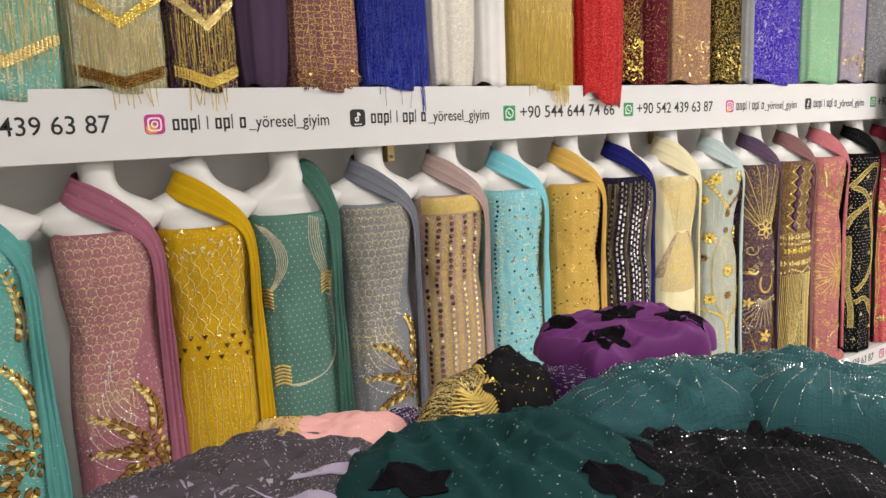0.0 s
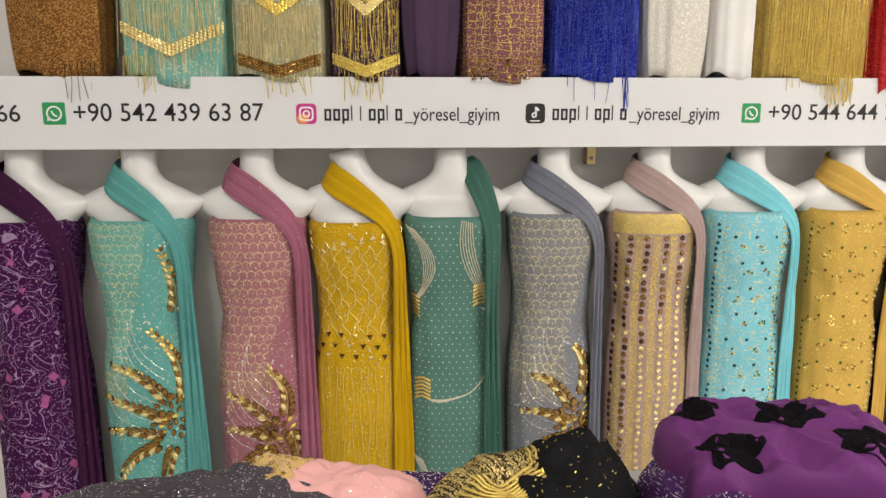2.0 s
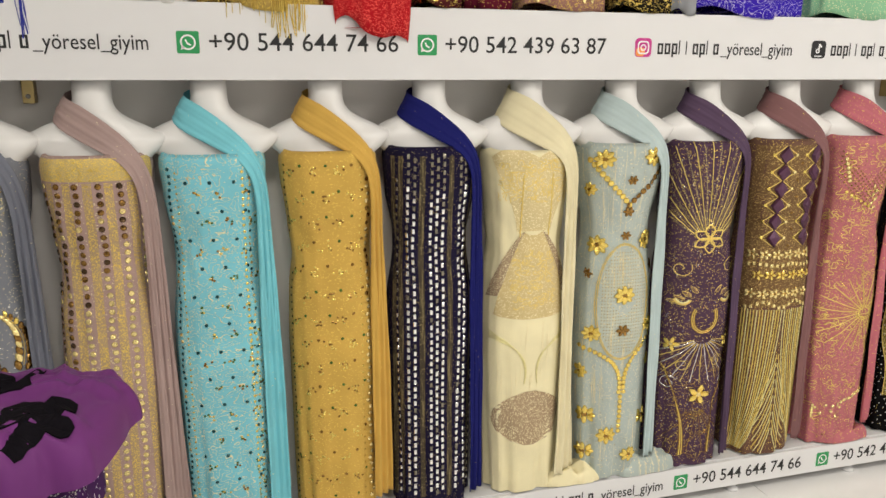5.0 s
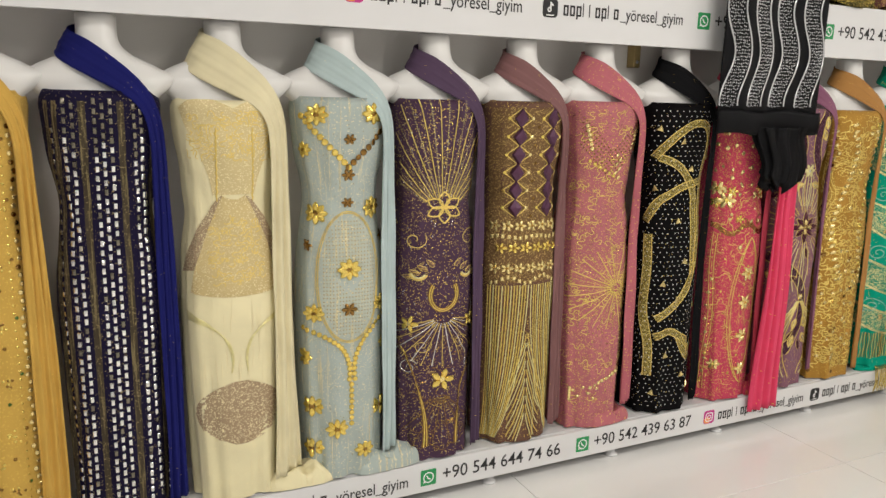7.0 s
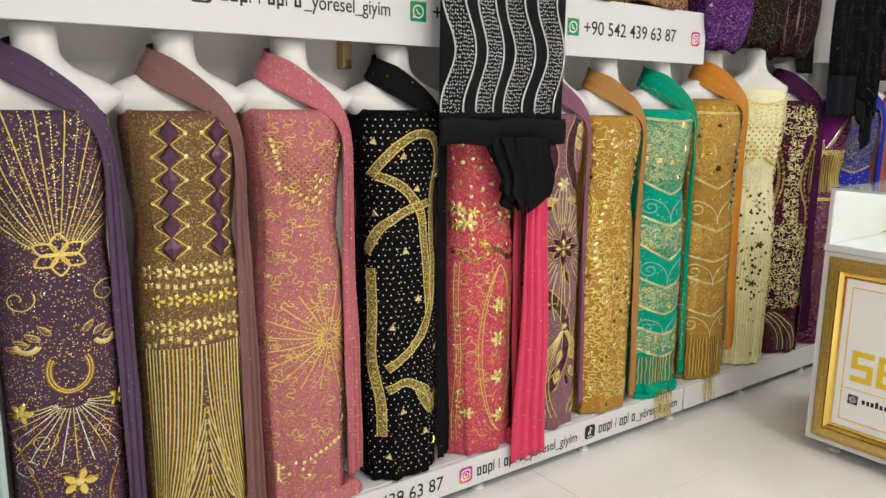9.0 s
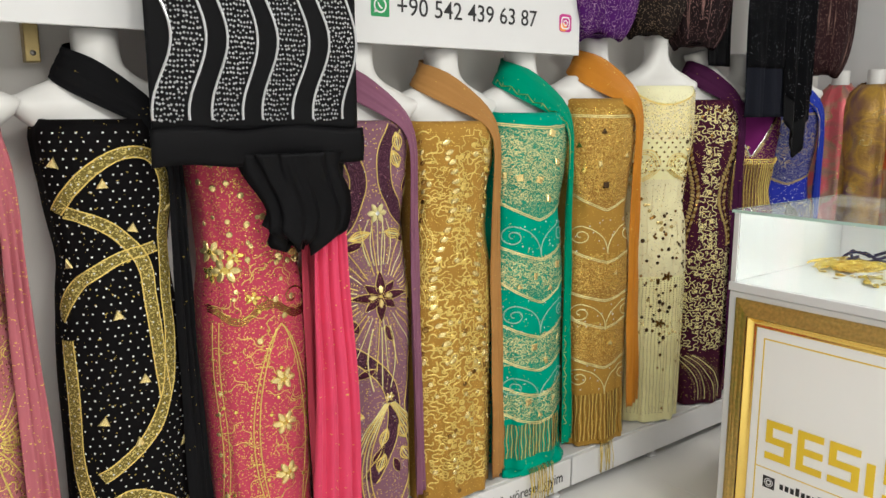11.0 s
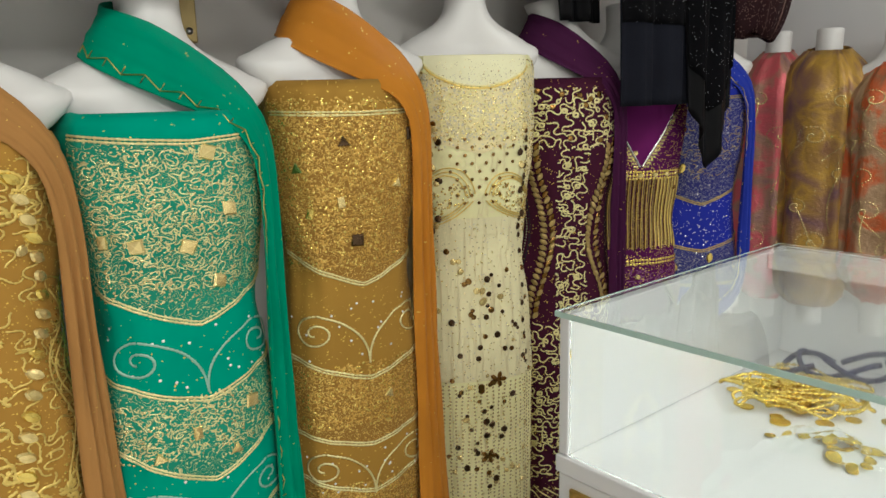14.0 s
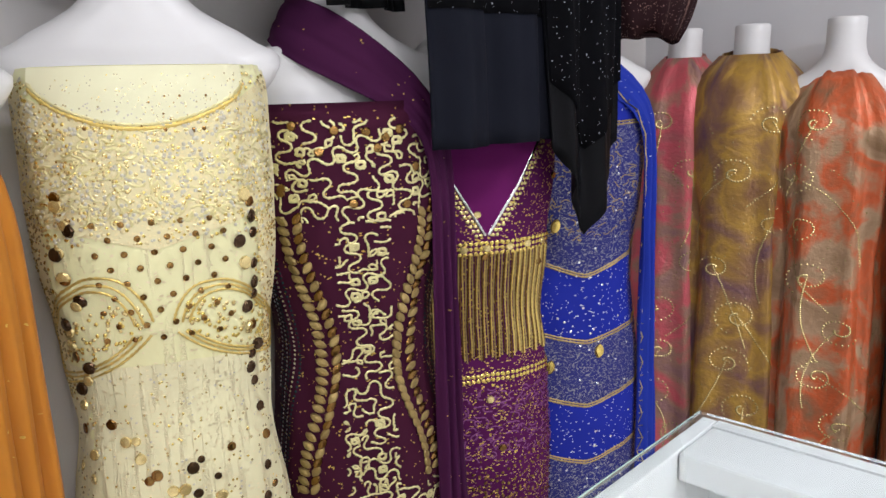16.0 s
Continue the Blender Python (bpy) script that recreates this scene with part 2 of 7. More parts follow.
def mannequin_shape(neck_tilt=0.0, top=0.0):
    s, k = Shape(), 32
    rows = []
    for z, a, b in TORSO:
        lift = max(0.0, z - 1.58)
        e = 2.5 if z < 1.5 else 2.2
        for i in range(k):
            t = 2 * math.pi * i / k
            c, d = math.cos(t), math.sin(t)
            x = a * math.copysign(abs(c) ** (2 / e), c) + neck_tilt * lift
            y = b * math.copysign(abs(d) ** (2 / e), d) + 0.012 * min(1, lift * 12)
            zz = z + top * max(0.0, (z - 1.60) / 0.07) + 0.036 * -c * neck_tilt * min(1.0, max(0.0, (z - 1.59) / 0.06))
            rows.append((x, y, zz))
    faces = [(j * k + i, j * k + (i + 1) % k, (j + 1) * k + (i + 1) % k, (j + 1) * k + i) for j in range(len(TORSO) - 1) for i in range(k)]
    n = len(rows)
    rows += [(x * 0.86 + neck_tilt * 0.092 * 0.14, y * 0.86 + 0.0017, z + 0.004) for x, y, z in rows[-k:]]
    faces += [(n - k + i, n - k + (i + 1) % k, n + (i + 1) % k, n + i) for i in range(k)]
    faces += [tuple(range(n, n + k)), tuple(range(k))[::-1]]
    s.add(rows, faces)
    return s


MANNEQUIN = mannequin_shape().mesh("mannequin", PLASTIC)
MANNEQUIN_TILTED = mannequin_shape(-0.35, -0.012).mesh("mannequin", PLASTIC)


def mannequin(x, y=CY, turn=0.0, scale=1.0, tilted=False, dz=0.0, label="headless glossy white plastic torso mannequin standing on the shelf"):
    ob = new("mannequin", MANNEQUIN_TILTED if tilted else MANNEQUIN)
    ob.matrix_world = pose(x, y, 0.164, 0, 0, turn) @ Matrix.Diagonal((scale, scale, 1 + dz / 1.4, 1)) @ pose(0, 0, -0.168)
    return tagged(ob, label, "mannequin", "mannequins along the wall")


# ---- wrapped dresses ----
WRAP = [(0.165, 0.130), (0.30, 0.134), (0.55, 0.140), (0.80, 0.144), (0.95, 0.140), (1.10, 0.132), (1.22, 0.136), (1.34, 0.147), (1.42, 0.152), (1.47, 0.150)]
WZ, WA = [w[0] for w in WRAP], [w[1] * 1.045 for w in WRAP]


_t = np.linspace(0, 1.5707, 400)
_x, _y = np.sin(_t) ** (2 / 2.6), 0.82 * np.cos(_t) ** (2 / 2.6)
ARC_T = _t
ARC_S = np.concatenate(([0], np.cumsum(np.hypot(np.diff(_x), np.diff(_y)))))


class Body:
    """The wrapped form of one dress: half width and depth at each height, and places on its front."""

    def __init__(self, wide=1.0, seed=0, low=0.165, high=1.455, fold=1.0, waist=0.0, crown=0.0, crown_h=0.07, drape=0.0):
        self.crown, self.crown_h, self.drape = crown, crown_h, drape
        self.wide, self.seed, self.low, self.high, self.fold, self.waist = wide, seed, low, high, fold, waist

    def half(self, z):
        a = float(np.interp(z, WZ, WA)) * self.wide
        a -= self.crown * max(0.0, 1 - (self.high - z) / self.crown_h) ** 2
        return a - self.waist * math.exp(-((z - 1.12) / 0.12) ** 2)

    def ring(self, t, z):
        a = self.half(z)
        b = a * (0.80 + 0.14 * max(0.0, (0.6 - z) / 0.45))
        c, d = math.cos(t), math.sin(t)
        e = 2.6
        k = 1.0
        down = max(0.0, (0.75 - z) / 0.6)
        f = self.fold * (0.0016 + 0.006 * down ** 1.5)
        k += f / a * (math.sin(9 * t + self.seed) + 0.6 * math.sin(17 * t + 2.3 * self.seed + 3 * z)) + 0.012 * math.sin(5 * z + self.seed)
        k += self.drape * min(1.0, max(0.0, (self.high - z) / 0.12)) / a * (math.sin(7 * t + self.seed + 1.5 * math.sin(2.2 * z)) + 0.7 * math.sin(13 * t + 3 * self.seed + 2 * z))
        k += 0.0022 / a * math.sin(34 * z + 5 * t + 2 * self.seed + 1.5 * math.sin(3 * t)) * math.exp(-((z - 1.15) / 0.22) ** 2)
        return (a * k * math.copysign(abs(c) ** (2 / e), c), b * k * math.copysign(abs(d) ** (2 / e), d), z)

    def front(self, s, z, lift=0.0):
        """A place on the front at s metres from the middle, with the outward direction."""
        z = min(max(z, self.low), self.high)
        a = self.half(z)
        arc = max(-1.0, min(1.0, s / a)) * 1.27
        t = -1.5708 + math.copysign(float(np.interp(abs(arc), ARC_S, ARC_T)), arc)
        p = Vector(self.ring(t, z))
        q = Vector(self.ring(t + 0.03, z))
        up = Vector(self.ring(t, z + 0.01)) - p
        nrm = (q - p).cross(up).normalized()
        if nrm.dot(Vector((p.x, p.y, 0))) < 0:
            nrm = -nrm
        return p + nrm * lift, nrm

    def shape(self):
        s = Shape()

        def place(i, j):
            if j > 0.985:
                p = self.ring(2 * math.pi * i, self.high)
                return (p[0] * 0.955, p[1] * 0.955, self.high + 0.004 + 0.012 * math.sin(6.28 * i))
            z = self.low + (self.high - self.low) * j / 0.985
            return self.ring(2 * math.pi * i, z)

        s.grid(place, 72, 64, True, lambda i, j: (i * 0.86, self.low + (self.high - self.low) * j))
        return s


def sash_shape(drop=0.2, wide=1.0, seed=0, style="right"):
    """A long scarf from the neck over the chest, under the arm and down the side."""
    rnd = random.Random(seed)
    if style == "right":
        pts = [(-0.020, 0.070, 1.612), (-0.074, 0.052, 1.604), (-0.104, 0.010, 1.590), (-0.088, -0.042, 1.576), (-0.044, -0.070, 1.552), (0.008, -0.086, 1.518), (0.058, -0.102, 1.483), (0.106, -0.117, 1.446), (0.134, -0.108, 1.385), (0.143, -0.096, 1.29), (0.144, -0.088, 1.12), (0.147, -0.088, 0.88), (0.151, -0.092, 0.56), (0.153, -0.102, drop)]
        wd = [0.030, 0.034, 0.038, 0.043, 0.046, 0.042, 0.036, 0.029, 0.025, 0.025, 0.027, 0.031, 0.036, 0.042]
        dr = [(0.1, -0.2, 0.97), (0.3, -0.15, 0.95), (0.5, -0.1, 0.86), (0.5, -0.05, 0.86), (0.5, 0.0, 0.86), (0.54, 0.06, 0.82), (0.62, 0.12, 0.74), (0.76, 0.3, 0.5), (0.82, 0.45, 0.2)] + [(0.82, 0.55, 0)] * 5
    else:
        pts = [(0.045, 0.02, 1.625), (0.062, -0.03, 1.605), (0.080, -0.075, 1.565), (0.100, -0.105, 1.51), (0.125, -0.118, 1.44), (0.128, -0.122, 1.34), (0.126, -0.120, 1.15), (0.130, -0.120, 0.9), (0.134, -0.122, 0.6), (0.134, -0.130, drop)]
        wd = [0.028, 0.036, 0.038, 0.036, 0.032, 0.028, 0.027, 0.028, 0.030, 0.032]
        dr = [(0.6, -0.3, 0.5), (0.7, -0.2, 0.5), (0.8, 0, 0.5), (0.85, 0.1, 0.4), (0.9, 0.2, 0.2), (0.95, 0.3, 0)] + [(0.95, 0.4, 0)] * 4
    P, W, D = np.array(pts), np.array(wd) * wide, np.array(dr)
    arc = np.concatenate(([0], np.cumsum(np.linalg.norm(np.diff(P, axis=0), axis=1))))
    nv = 54
    ts = np.linspace(0, arc[-1], nv + 1)
    kern = np.array([1, 2, 3, 2, 1]) / 9

    def sm(a):
        q = np.stack([np.interp(ts, arc, a[:, k]) for k in range(a.shape[1])], 1)
        r = np.pad(q, ((2, 2), (0, 0)), "edge")
        return np.stack([np.convolve(r[:, k], kern, "valid") for k in range(q.shape[1])], 1)

    C, Dn = sm(P), sm(D)
    Wn = np.interp(ts, arc, W)
    ph = rnd.uniform(0, 6)
    s = Shape()

    def place(i, j):
        k = round(j * nv)
        b = (i - 0.5) * 2
        c, d = Vector(C[k]), Vector(Dn[k]).normalized()
        tan = Vector(C[min(k + 1, nv)] - C[max(k - 1, 0)]).normalized()
        nrm = d.cross(tan).normalized()
        if nrm.y > 0:
            nrm = -nrm
        low = min(1.0, max(0.13, (j - 0.22) * 4))
        f = low * (0.0070 * math.sin(b * 8.5 + ph + 1.4 * math.sin(4 * j + ph)) + 0.0032 * math.sin(b * 17 + 5 * j + ph) + 0.0012 * math.sin(30 * j + 6 * b)) + 0.003 * (1 - b * b)
        return c + d * (b * Wn[k] * (1 + 0.06 * math.sin(9 * j + ph))) + nrm * f

    s.grid(place, 28, nv, False, lambda i, j: (i * 0.09, j * float(arc[-1])))
    s.place = place
    return s


def tie_dye(name, cols, seed=0):
    """Organza dyed in soft clouds of four colours, with crush lines and a fine shimmer."""
    m, n, l, p = nodes_of(name)
    uv = n.new("ShaderNodeTexCoord")
    mp = n.new("ShaderNodeMapping")
    mp.inputs["Location"].default_value, mp.inputs["Scale"].default_value = (seed, seed * 2.0, 0), (1, 0.7, 1)
    l.new(uv.outputs["UV"], mp.inputs["Vector"])
    nz, fine = n.new("ShaderNodeTexNoise"), n.new("ShaderNodeTexNoise")
    nz.inputs["Scale"].default_value, nz.inputs["Detail"].default_value, nz.inputs["Distortion"].default_value = 12.0, 6.0, 0.5
    fine.inputs["Scale"].default_value, fine.inputs["Detail"].default_value = 120.0, 3.0
    l.new(mp.outputs[0], nz.inputs["Vector"]), l.new(mp.outputs[0], fine.inputs["Vector"])
    ramp = n.new("ShaderNodeValToRGB")
    for i, (pos, c) in enumerate(zip((0.30, 0.46, 0.56, 0.70), cols)):
        el = ramp.color_ramp.elements[i] if i < 2 else ramp.color_ramp.elements.new(pos)
        el.position, el.color = pos, (*c, 1)
    l.new(nz.outputs["Fac"], ramp.inputs[0]), l.new(ramp.outputs[0], p.inputs["Base Color"])
    b = n.new("ShaderNodeBump")
    b.inputs["Strength"].default_value, b.inputs["Distance"].default_value = 0.5, 0.004
    l.new(fine.outputs["Fac"], b.inputs["Height"]), l.new(b.outputs[0], p.inputs["Normal"])
    p.inputs["Roughness"].default_value, p.inputs["Metallic"].default_value = 0.38, 0.25
    return m


def thicken(ob, t=0.0015):
    m = ob.modifiers.new("thickness", "SOLIDIFY")
    m.thickness, m.offset = t, 0
    return ob


# x, colour words, cloth, fleck, kind, scale, amount, glitter, sash colour, sash style, low, high
G1, G2, S1 = (0.82, 0.60, 0.13), (0.90, 0.80, 0.50), (0.75, 0.76, 0.78)
DRESSES = [
    ("plum", -0.87, (0.055, 0.008, 0.06), (0.45, 0.30, 0.50), "squiggle", 30, 0.02, 0.10, (0.05, 0.012, 0.045), "right", 0.17, 1.45),
    ("aqua", -0.514, (0.13, 0.39, 0.355), G2, "plain", 60, 0.3, 0.06, (0.11, 0.35, 0.33), "right", 0.17, 1.45),
    ("mauve", -0.142, (0.36, 0.14, 0.18), G2, "plain", 60, 0.3, 0.06, (0.34, 0.12, 0.18), "right", 0.17, 1.45),
    ("mustard", 0.175, (0.58, 0.34, 0.0), G1, "beads", 95, 0.25, 0.10, (0.58, 0.35, 0.0), "right", 0.17, 1.435),
    ("sage_green", 0.492, (0.10, 0.22, 0.18), G2, "plain", 60, 0.2, 0.0, (0.055, 0.14, 0.11), "neck", 0.17, 1.45),
    ("grey", 0.838, (0.21, 0.22, 0.25), G2, "plain", 60, 0.3, 0.05, (0.17, 0.18, 0.22), "right", 0.17, 1.455),
    ("beige", 1.185, (0.42, 0.29, 0.26), G2, "beads", 120, 0.12, 0.06, (0.40, 0.29, 0.27), "right", 0.17, 1.46),
    ("turquoise", 1.515, (0.21, 0.57, 0.66), G2, "squiggle", 60, 0.02, 0.05, (0.20, 0.58, 0.66), "right", 0.17, 1.455),
    ("yellow", 1.872, (0.60, 0.38, 0.08), G1, "beads", 110, 0.12, 0.08, (0.62, 0.38, 0.08), "right", 0.17, 1.455),
    ("navy", 2.214, (0.014, 0.011, 0.034), (0.30, 0.24, 0.13), "plain", 40, 0.4, 0.06, (0.012, 0.014, 0.12), "right", 0.17, 1.46),
    ("cream", 2.562, (0.84, 0.76, 0.48), G2, "threads", 120, 0.1, 0.02, (0.84, 0.76, 0.50), "right", 0.17, 1.44),
    ("pale_blue", 2.924, (0.42, 0.48, 0.45), G2, "threads", 90, 0.2, 0.08, (0.46, 0.56, 0.56), "right", 0.17, 1.455),
    ("purple", 3.269, (0.078, 0.043, 0.075), G1, "plain", 60, 0.3, 0.07, (0.095, 0.060, 0.105), "right", 0.17, 1.455),
    ("brown", 3.619, (0.15, 0.08, 0.055), G1, "beads", 130, 0.08, 0.10, (0.22, 0.11, 0.11), "right", 0.17, 1.455),
    ("rose", 3.966, (0.46, 0.145, 0.165), G1, "beads", 110, 0.08, 0.10, (0.48, 0.14, 0.17), "right", 0.17, 1.46),
    ("black", 4.345, (0.005, 0.0045, 0.005), G1, "plain", 60, 0.3, 0.01, (0.008, 0.008, 0.009), "right", 0.17, 1.46),
    ("coral_pink", 4.70, (0.54, 0.055, 0.11), G1, "beads", 120, 0.08, 0.14, (0.50, 0.06, 0.10), "right", 0.17, 1.45),
    ("dusty_mauve", 5.066, (0.23, 0.11, 0.15), G1, "plain", 60, 0.3, 0.08, (0.24, 0.10, 0.16), "right", 0.17, 1.45),
    ("golden", 5.39, (0.42, 0.225, 0.04), G1, "plain", 70, 0.12, 0.06, (0.40, 0.20, 0.06), "right", 0.17, 1.445),
    ("emerald", 5.738, (0.0, 0.32, 0.21), G1, "plain", 60, 0.3, 0.01, (0.0, 0.30, 0.17), "right", 0.19, 1.47),
    ("ochre", 6.112, (0.38, 0.21, 0.035), G1, "plain", 60, 0.3, 0.03, (0.62, 0.24, 0.02), "right", 0.17, 1.52),
    ("ivory", 6.482, (0.92, 0.84, 0.46), G2, "threads", 110, 0.1, 0.08, None, "", 0.17, 1.572),
    ("dark_plum", 6.812, (0.055, 0.010, 0.028), G1, "plain", 60, 0.3, 0.03, (0.06, 0.012, 0.05), "right", 0.17, 1.52),
    ("violet", 7.11, (0.10, 0.012, 0.085), G1, "beads", 120, 0.12, 0.14, None, "", 0.17, 1.51),
    ("royal_blue", 7.46, (0.018, 0.03, 0.36), S1, "plain", 60, 0.3, 0.05, (0.02, 0.04, 0.36), "right", 0.17, 1.52),
]
DRESS = {}
SPREAD = {"golden": 1.10, "emerald": 1.10, "ochre": 1.06, "violet": 1.14, "royal_blue": 1.12, "rose": 1.05, "mauve": 1.03}
TURNED = {"ochre": -10, "ivory": -28, "dark_plum": -28, "violet": -28, "royal_blue": -32}
for k, (word, x, col, fl, kind, sc, am, gl, sash, style, low, high) in enumerate(DRESSES):
    cloth = fabric(word + "_cloth", col, fl, kind, sc, am, gl)
    body = Body(1.0 + 0.02 * math.sin(k * 2.1), k * 1.7, low, high, waist=0.016 if word in ("pale_blue", "navy") else 0.010 if word == "ivory" else 0.009, crown=0.011, crown_h=0.04)
    d = thing("wrapped_dress", f"{word.replace('_', ' ')} embroidered dress fabric wrapped round a white mannequin", "dress", "dresses on the mannequins", (x, CY, 0))
    turn = TURNED.get(word, 0)
    d.matrix_world = pose(x, CY, 0, 0, 0, turn) @ Matrix.Diagonal((SPREAD.get(word, 1.0), 1, 1, 1))
    part("wrap", body.shape(), cloth, d)
    if sash:
        sc_cloth = fabric(word + "_sash_cloth", sash, fl, "plain", 60, 0.1, {"rose": 0.05, "ochre": 0.006}.get(word, 0.003), 0.8, {"ochre": 0.22, "emerald": 0.12, "cream": 0.12}.get(word, 0.0))
        sshape = sash_shape(0.18 + 0.02 * (k % 3), {"cream": 1.5, "pale_blue": 1.15, "emerald": 1.25, "ochre": 1.3}.get(word, 1.0), k, style)
        sh = thicken(part("sash", sshape, sc_cloth, d, "plain soft sash"))
        sh.location.z = max(0.0, high - 1.455)
        if word in ("emerald", "royal_blue"):
            zig = Shape()
            for lo, hi in ((0.08, 0.22),):
                zig.tube([Vector(sshape.place(lo if q % 2 else hi, 0.02 + 0.93 * q / 150)) + Vector((0, -0.004, 0)) for q in range(151)], 0.0012, 4)
            zz = part("trim", zig, GOLD_CORD, d, "gold zigzag edging")
            zz.location.z = sh.location.z
    mannequin(x, CY, turn or -6, scale=0.88 if word == "ivory" else 1.0, tilted=word in ("mustard", "dark_plum"), dz=0.085 if word == "ivory" else max(0.0, high - 1.46))
    DRESS[word] = (d, body, cloth)

# end wall: tie-dyed wraps facing down the shop
for word, x, y, cols in (("pink_tie_dye", 7.90, 2.62, ((0.50, 0.14, 0.13), (0.66, 0.12, 0.14), (0.40, 0.22, 0.15), (0.28, 0.14, 0.17))),
                         ("brown_tie_dye", 7.93, 2.46, ((0.17, 0.08, 0.12), (0.32, 0.17, 0.07), (0.52, 0.31, 0.05), (0.22, 0.10, 0.06))),
                         ("orange_tie_dye", 7.94, 2.25, ((0.22, 0.14, 0.07), (0.62, 0.12, 0.03), (0.46, 0.30, 0.17), (0.26, 0.15, 0.07))),
                         ("olive_tie_dye", 7.95, 1.98, ((0.14, 0.10, 0.04), (0.35, 0.10, 0.03), (0.26, 0.20, 0.09), (0.12, 0.08, 0.05)))):
    cloth = tie_dye(word, cols, len(word) + y)
    d = thing("wrapped_dress", f"{word.replace('_', ' ')} organza fabric wrapped round a white mannequin", "dress", "dresses on the mannequins")
    d.matrix_world = pose(x, y, 0, 0, 0, -75)
    body = Body(0.98 if word[0] == "b" else 0.86, len(word), 0.17, 1.60 if word[0] in "pb" else 1.555, 2.5, crown=0.085, crown_h=0.16, drape=0.0065)
    part("wrap", body.shape(), cloth, d)
    mannequin(x, y, -75, 0.76, dz=0.0)
    DRESS[word] = (d, body, cloth)

# ---- fascia shelf with the printed board ----
fascia = thing("fascia_shelf", "white lacquered shelf with a printed contact board along its front", "shelf", kind="structure")
part("board", box_shape(X0, FASCIA_Y, 1.668, FASCIA_END, FASCIA_Y + 0.018, 1.888, bevel=0.002), WHITE_PAINT, fascia, smooth=False)
part("shelf_board", box_shape(X0, FASCIA_Y + 0.019, 1.860, FASCIA_END, BACK, 1.884), WHITE_PAINT, fascia, smooth=False)
plinth = thing("plinth_shelf", "low white shelf on short feet with a printed front edge", "shelf", kind="structure")
part("front_board", box_shape(X0, 2.555, 0.045, 5.905, 2.573, 0.160, bevel=0.002), WHITE_PAINT, plinth, smooth=False)
part("front_board", box_shape(5.915, 2.555, 0.045, X1, 2.573, 0.160, bevel=0.002), WHITE_PAINT, plinth, smooth=False)
part("deck", box_shape(X0, 2.574, 0.145, X1 - 0.001, BACK, 0.164), WHITE_PAINT, plinth, smooth=False)
fx = -2.4
while fx < X1 - 0.1:
    s = Shape()
    s.tube([(fx, 2.60, 0.0), (fx, 2.60, 0.012), (fx, 2.60, 0.013), (fx, 2.60, 0.046)], [0.028, 0.028, 0.018, 0.018], 14)
    part("foot", s, WHITE_PAINT, plinth)
    fx += 1.18 / 2

# ---- showcase counter ----
KX0, KX1, KY0, KY1 = 6.085, 6.80, 0.85, 2.045
case = thing("showcase_counter", "white jewellery showcase counter with a glass top and gilt-framed front", "counter", at=(0, 0, 0))
part("body", box_shape(KX0, KY0, 0.06, KX1, KY1, 0.895, bevel=0.004), COUNTER_WHITE, case, smooth=False)
part("display_deck", box_shape(KX0 - 0.006, KY0 - 0.006, 0.896, KX1, KY1 + 0.002, 0.925, bevel=0.003), COUNTER_WHITE, case, smooth=False)
part("side_panel", box_shape(KX0, KY1 - 0.018, 0.926, KX1, KY1, 1.150, bevel=0.002), COUNTER_WHITE, case, smooth=False)
part("side_panel", box_shape(KX0, KY0, 0.926, KX1, KY0 + 0.018, 1.150, bevel=0.002), COUNTER_WHITE, case, smooth=False)
part("back_panel", box_shape(KX1 - 0.018, KY0 + 0.019, 0.926, KX1, KY1 - 0.019, 1.150), COUNTER_WHITE, case, smooth=False)
part("back_rail", box_shape(KX1 - 0.10, KY0 + 0.019, 1.118, KX1 - 0.019, KY1 - 0.019, 1.149, bevel=0.003), COUNTER_WHITE, case, smooth=False)
for a in (part("front_glass", box_shape(KX0 + 0.001, KY0 + 0.02, 0.926, KX0 + 0.007, KY1 - 0.02, 1.150), GLASS, case, "clear glass pane", False),
          part("top_glass", box_shape(KX0 - 0.004, KY0 - 0.004, 1.1515, KX1 + 0.002, KY1 + 0.004, 1.1595), GLASS, case, "clear glass top with a greenish edge", False)):
    a.visible_shadow = False
for fy in (KY0 + 0.1, KY1 - 0.09):
    for fx in (KX0 + 0.09, KX1 - 0.09):
        s = Shape()
        s.tube([(fx, fy, 0.0), (fx, fy, 0.02), (fx, fy, 0.021), (fx, fy, 0.061)], [0.03, 0.03, 0.02, 0.02], 16)
        part("foot", s, COUNTER_WHITE, case, "white plastic levelling foot")

part("glass_edge", box_shape(KX0 - 0.0055, KY0 - 0.004, 1.1512, KX0 - 0.0042, KY1 + 0.004, 1.1598), GLASS_EDGE, case, "greenish ground edge of the glass top", False)
part("glass_edge", box_shape(KX0 - 0.0055, KY1 + 0.0042, 1.1512, KX1 + 0.002, KY1 + 0.0055, 1.1598), GLASS_EDGE, case, "greenish ground edge of the glass top", False)

# ---- table with the pile ----
table = thing("display_table", "white display table under a pile of folded garments", "table")
part("tabletop", box_shape(-0.46, 0.70, 0.92, 1.16, 1.80, 0.955, bevel=0.004), WHITE_PAINT, table, smooth=False)
for tx, ty in ((-0.42, 0.72), (1.09, 0.72), (-0.42, 1.73), (1.09, 1.73)):
    part("leg", box_shape(tx, ty, 0, tx + 0.05, ty + 0.05, 0.92, bevel=0.004), WHITE_PAINT, table, smooth=False)

# ---- printed contact lines ----
probe_font = {}


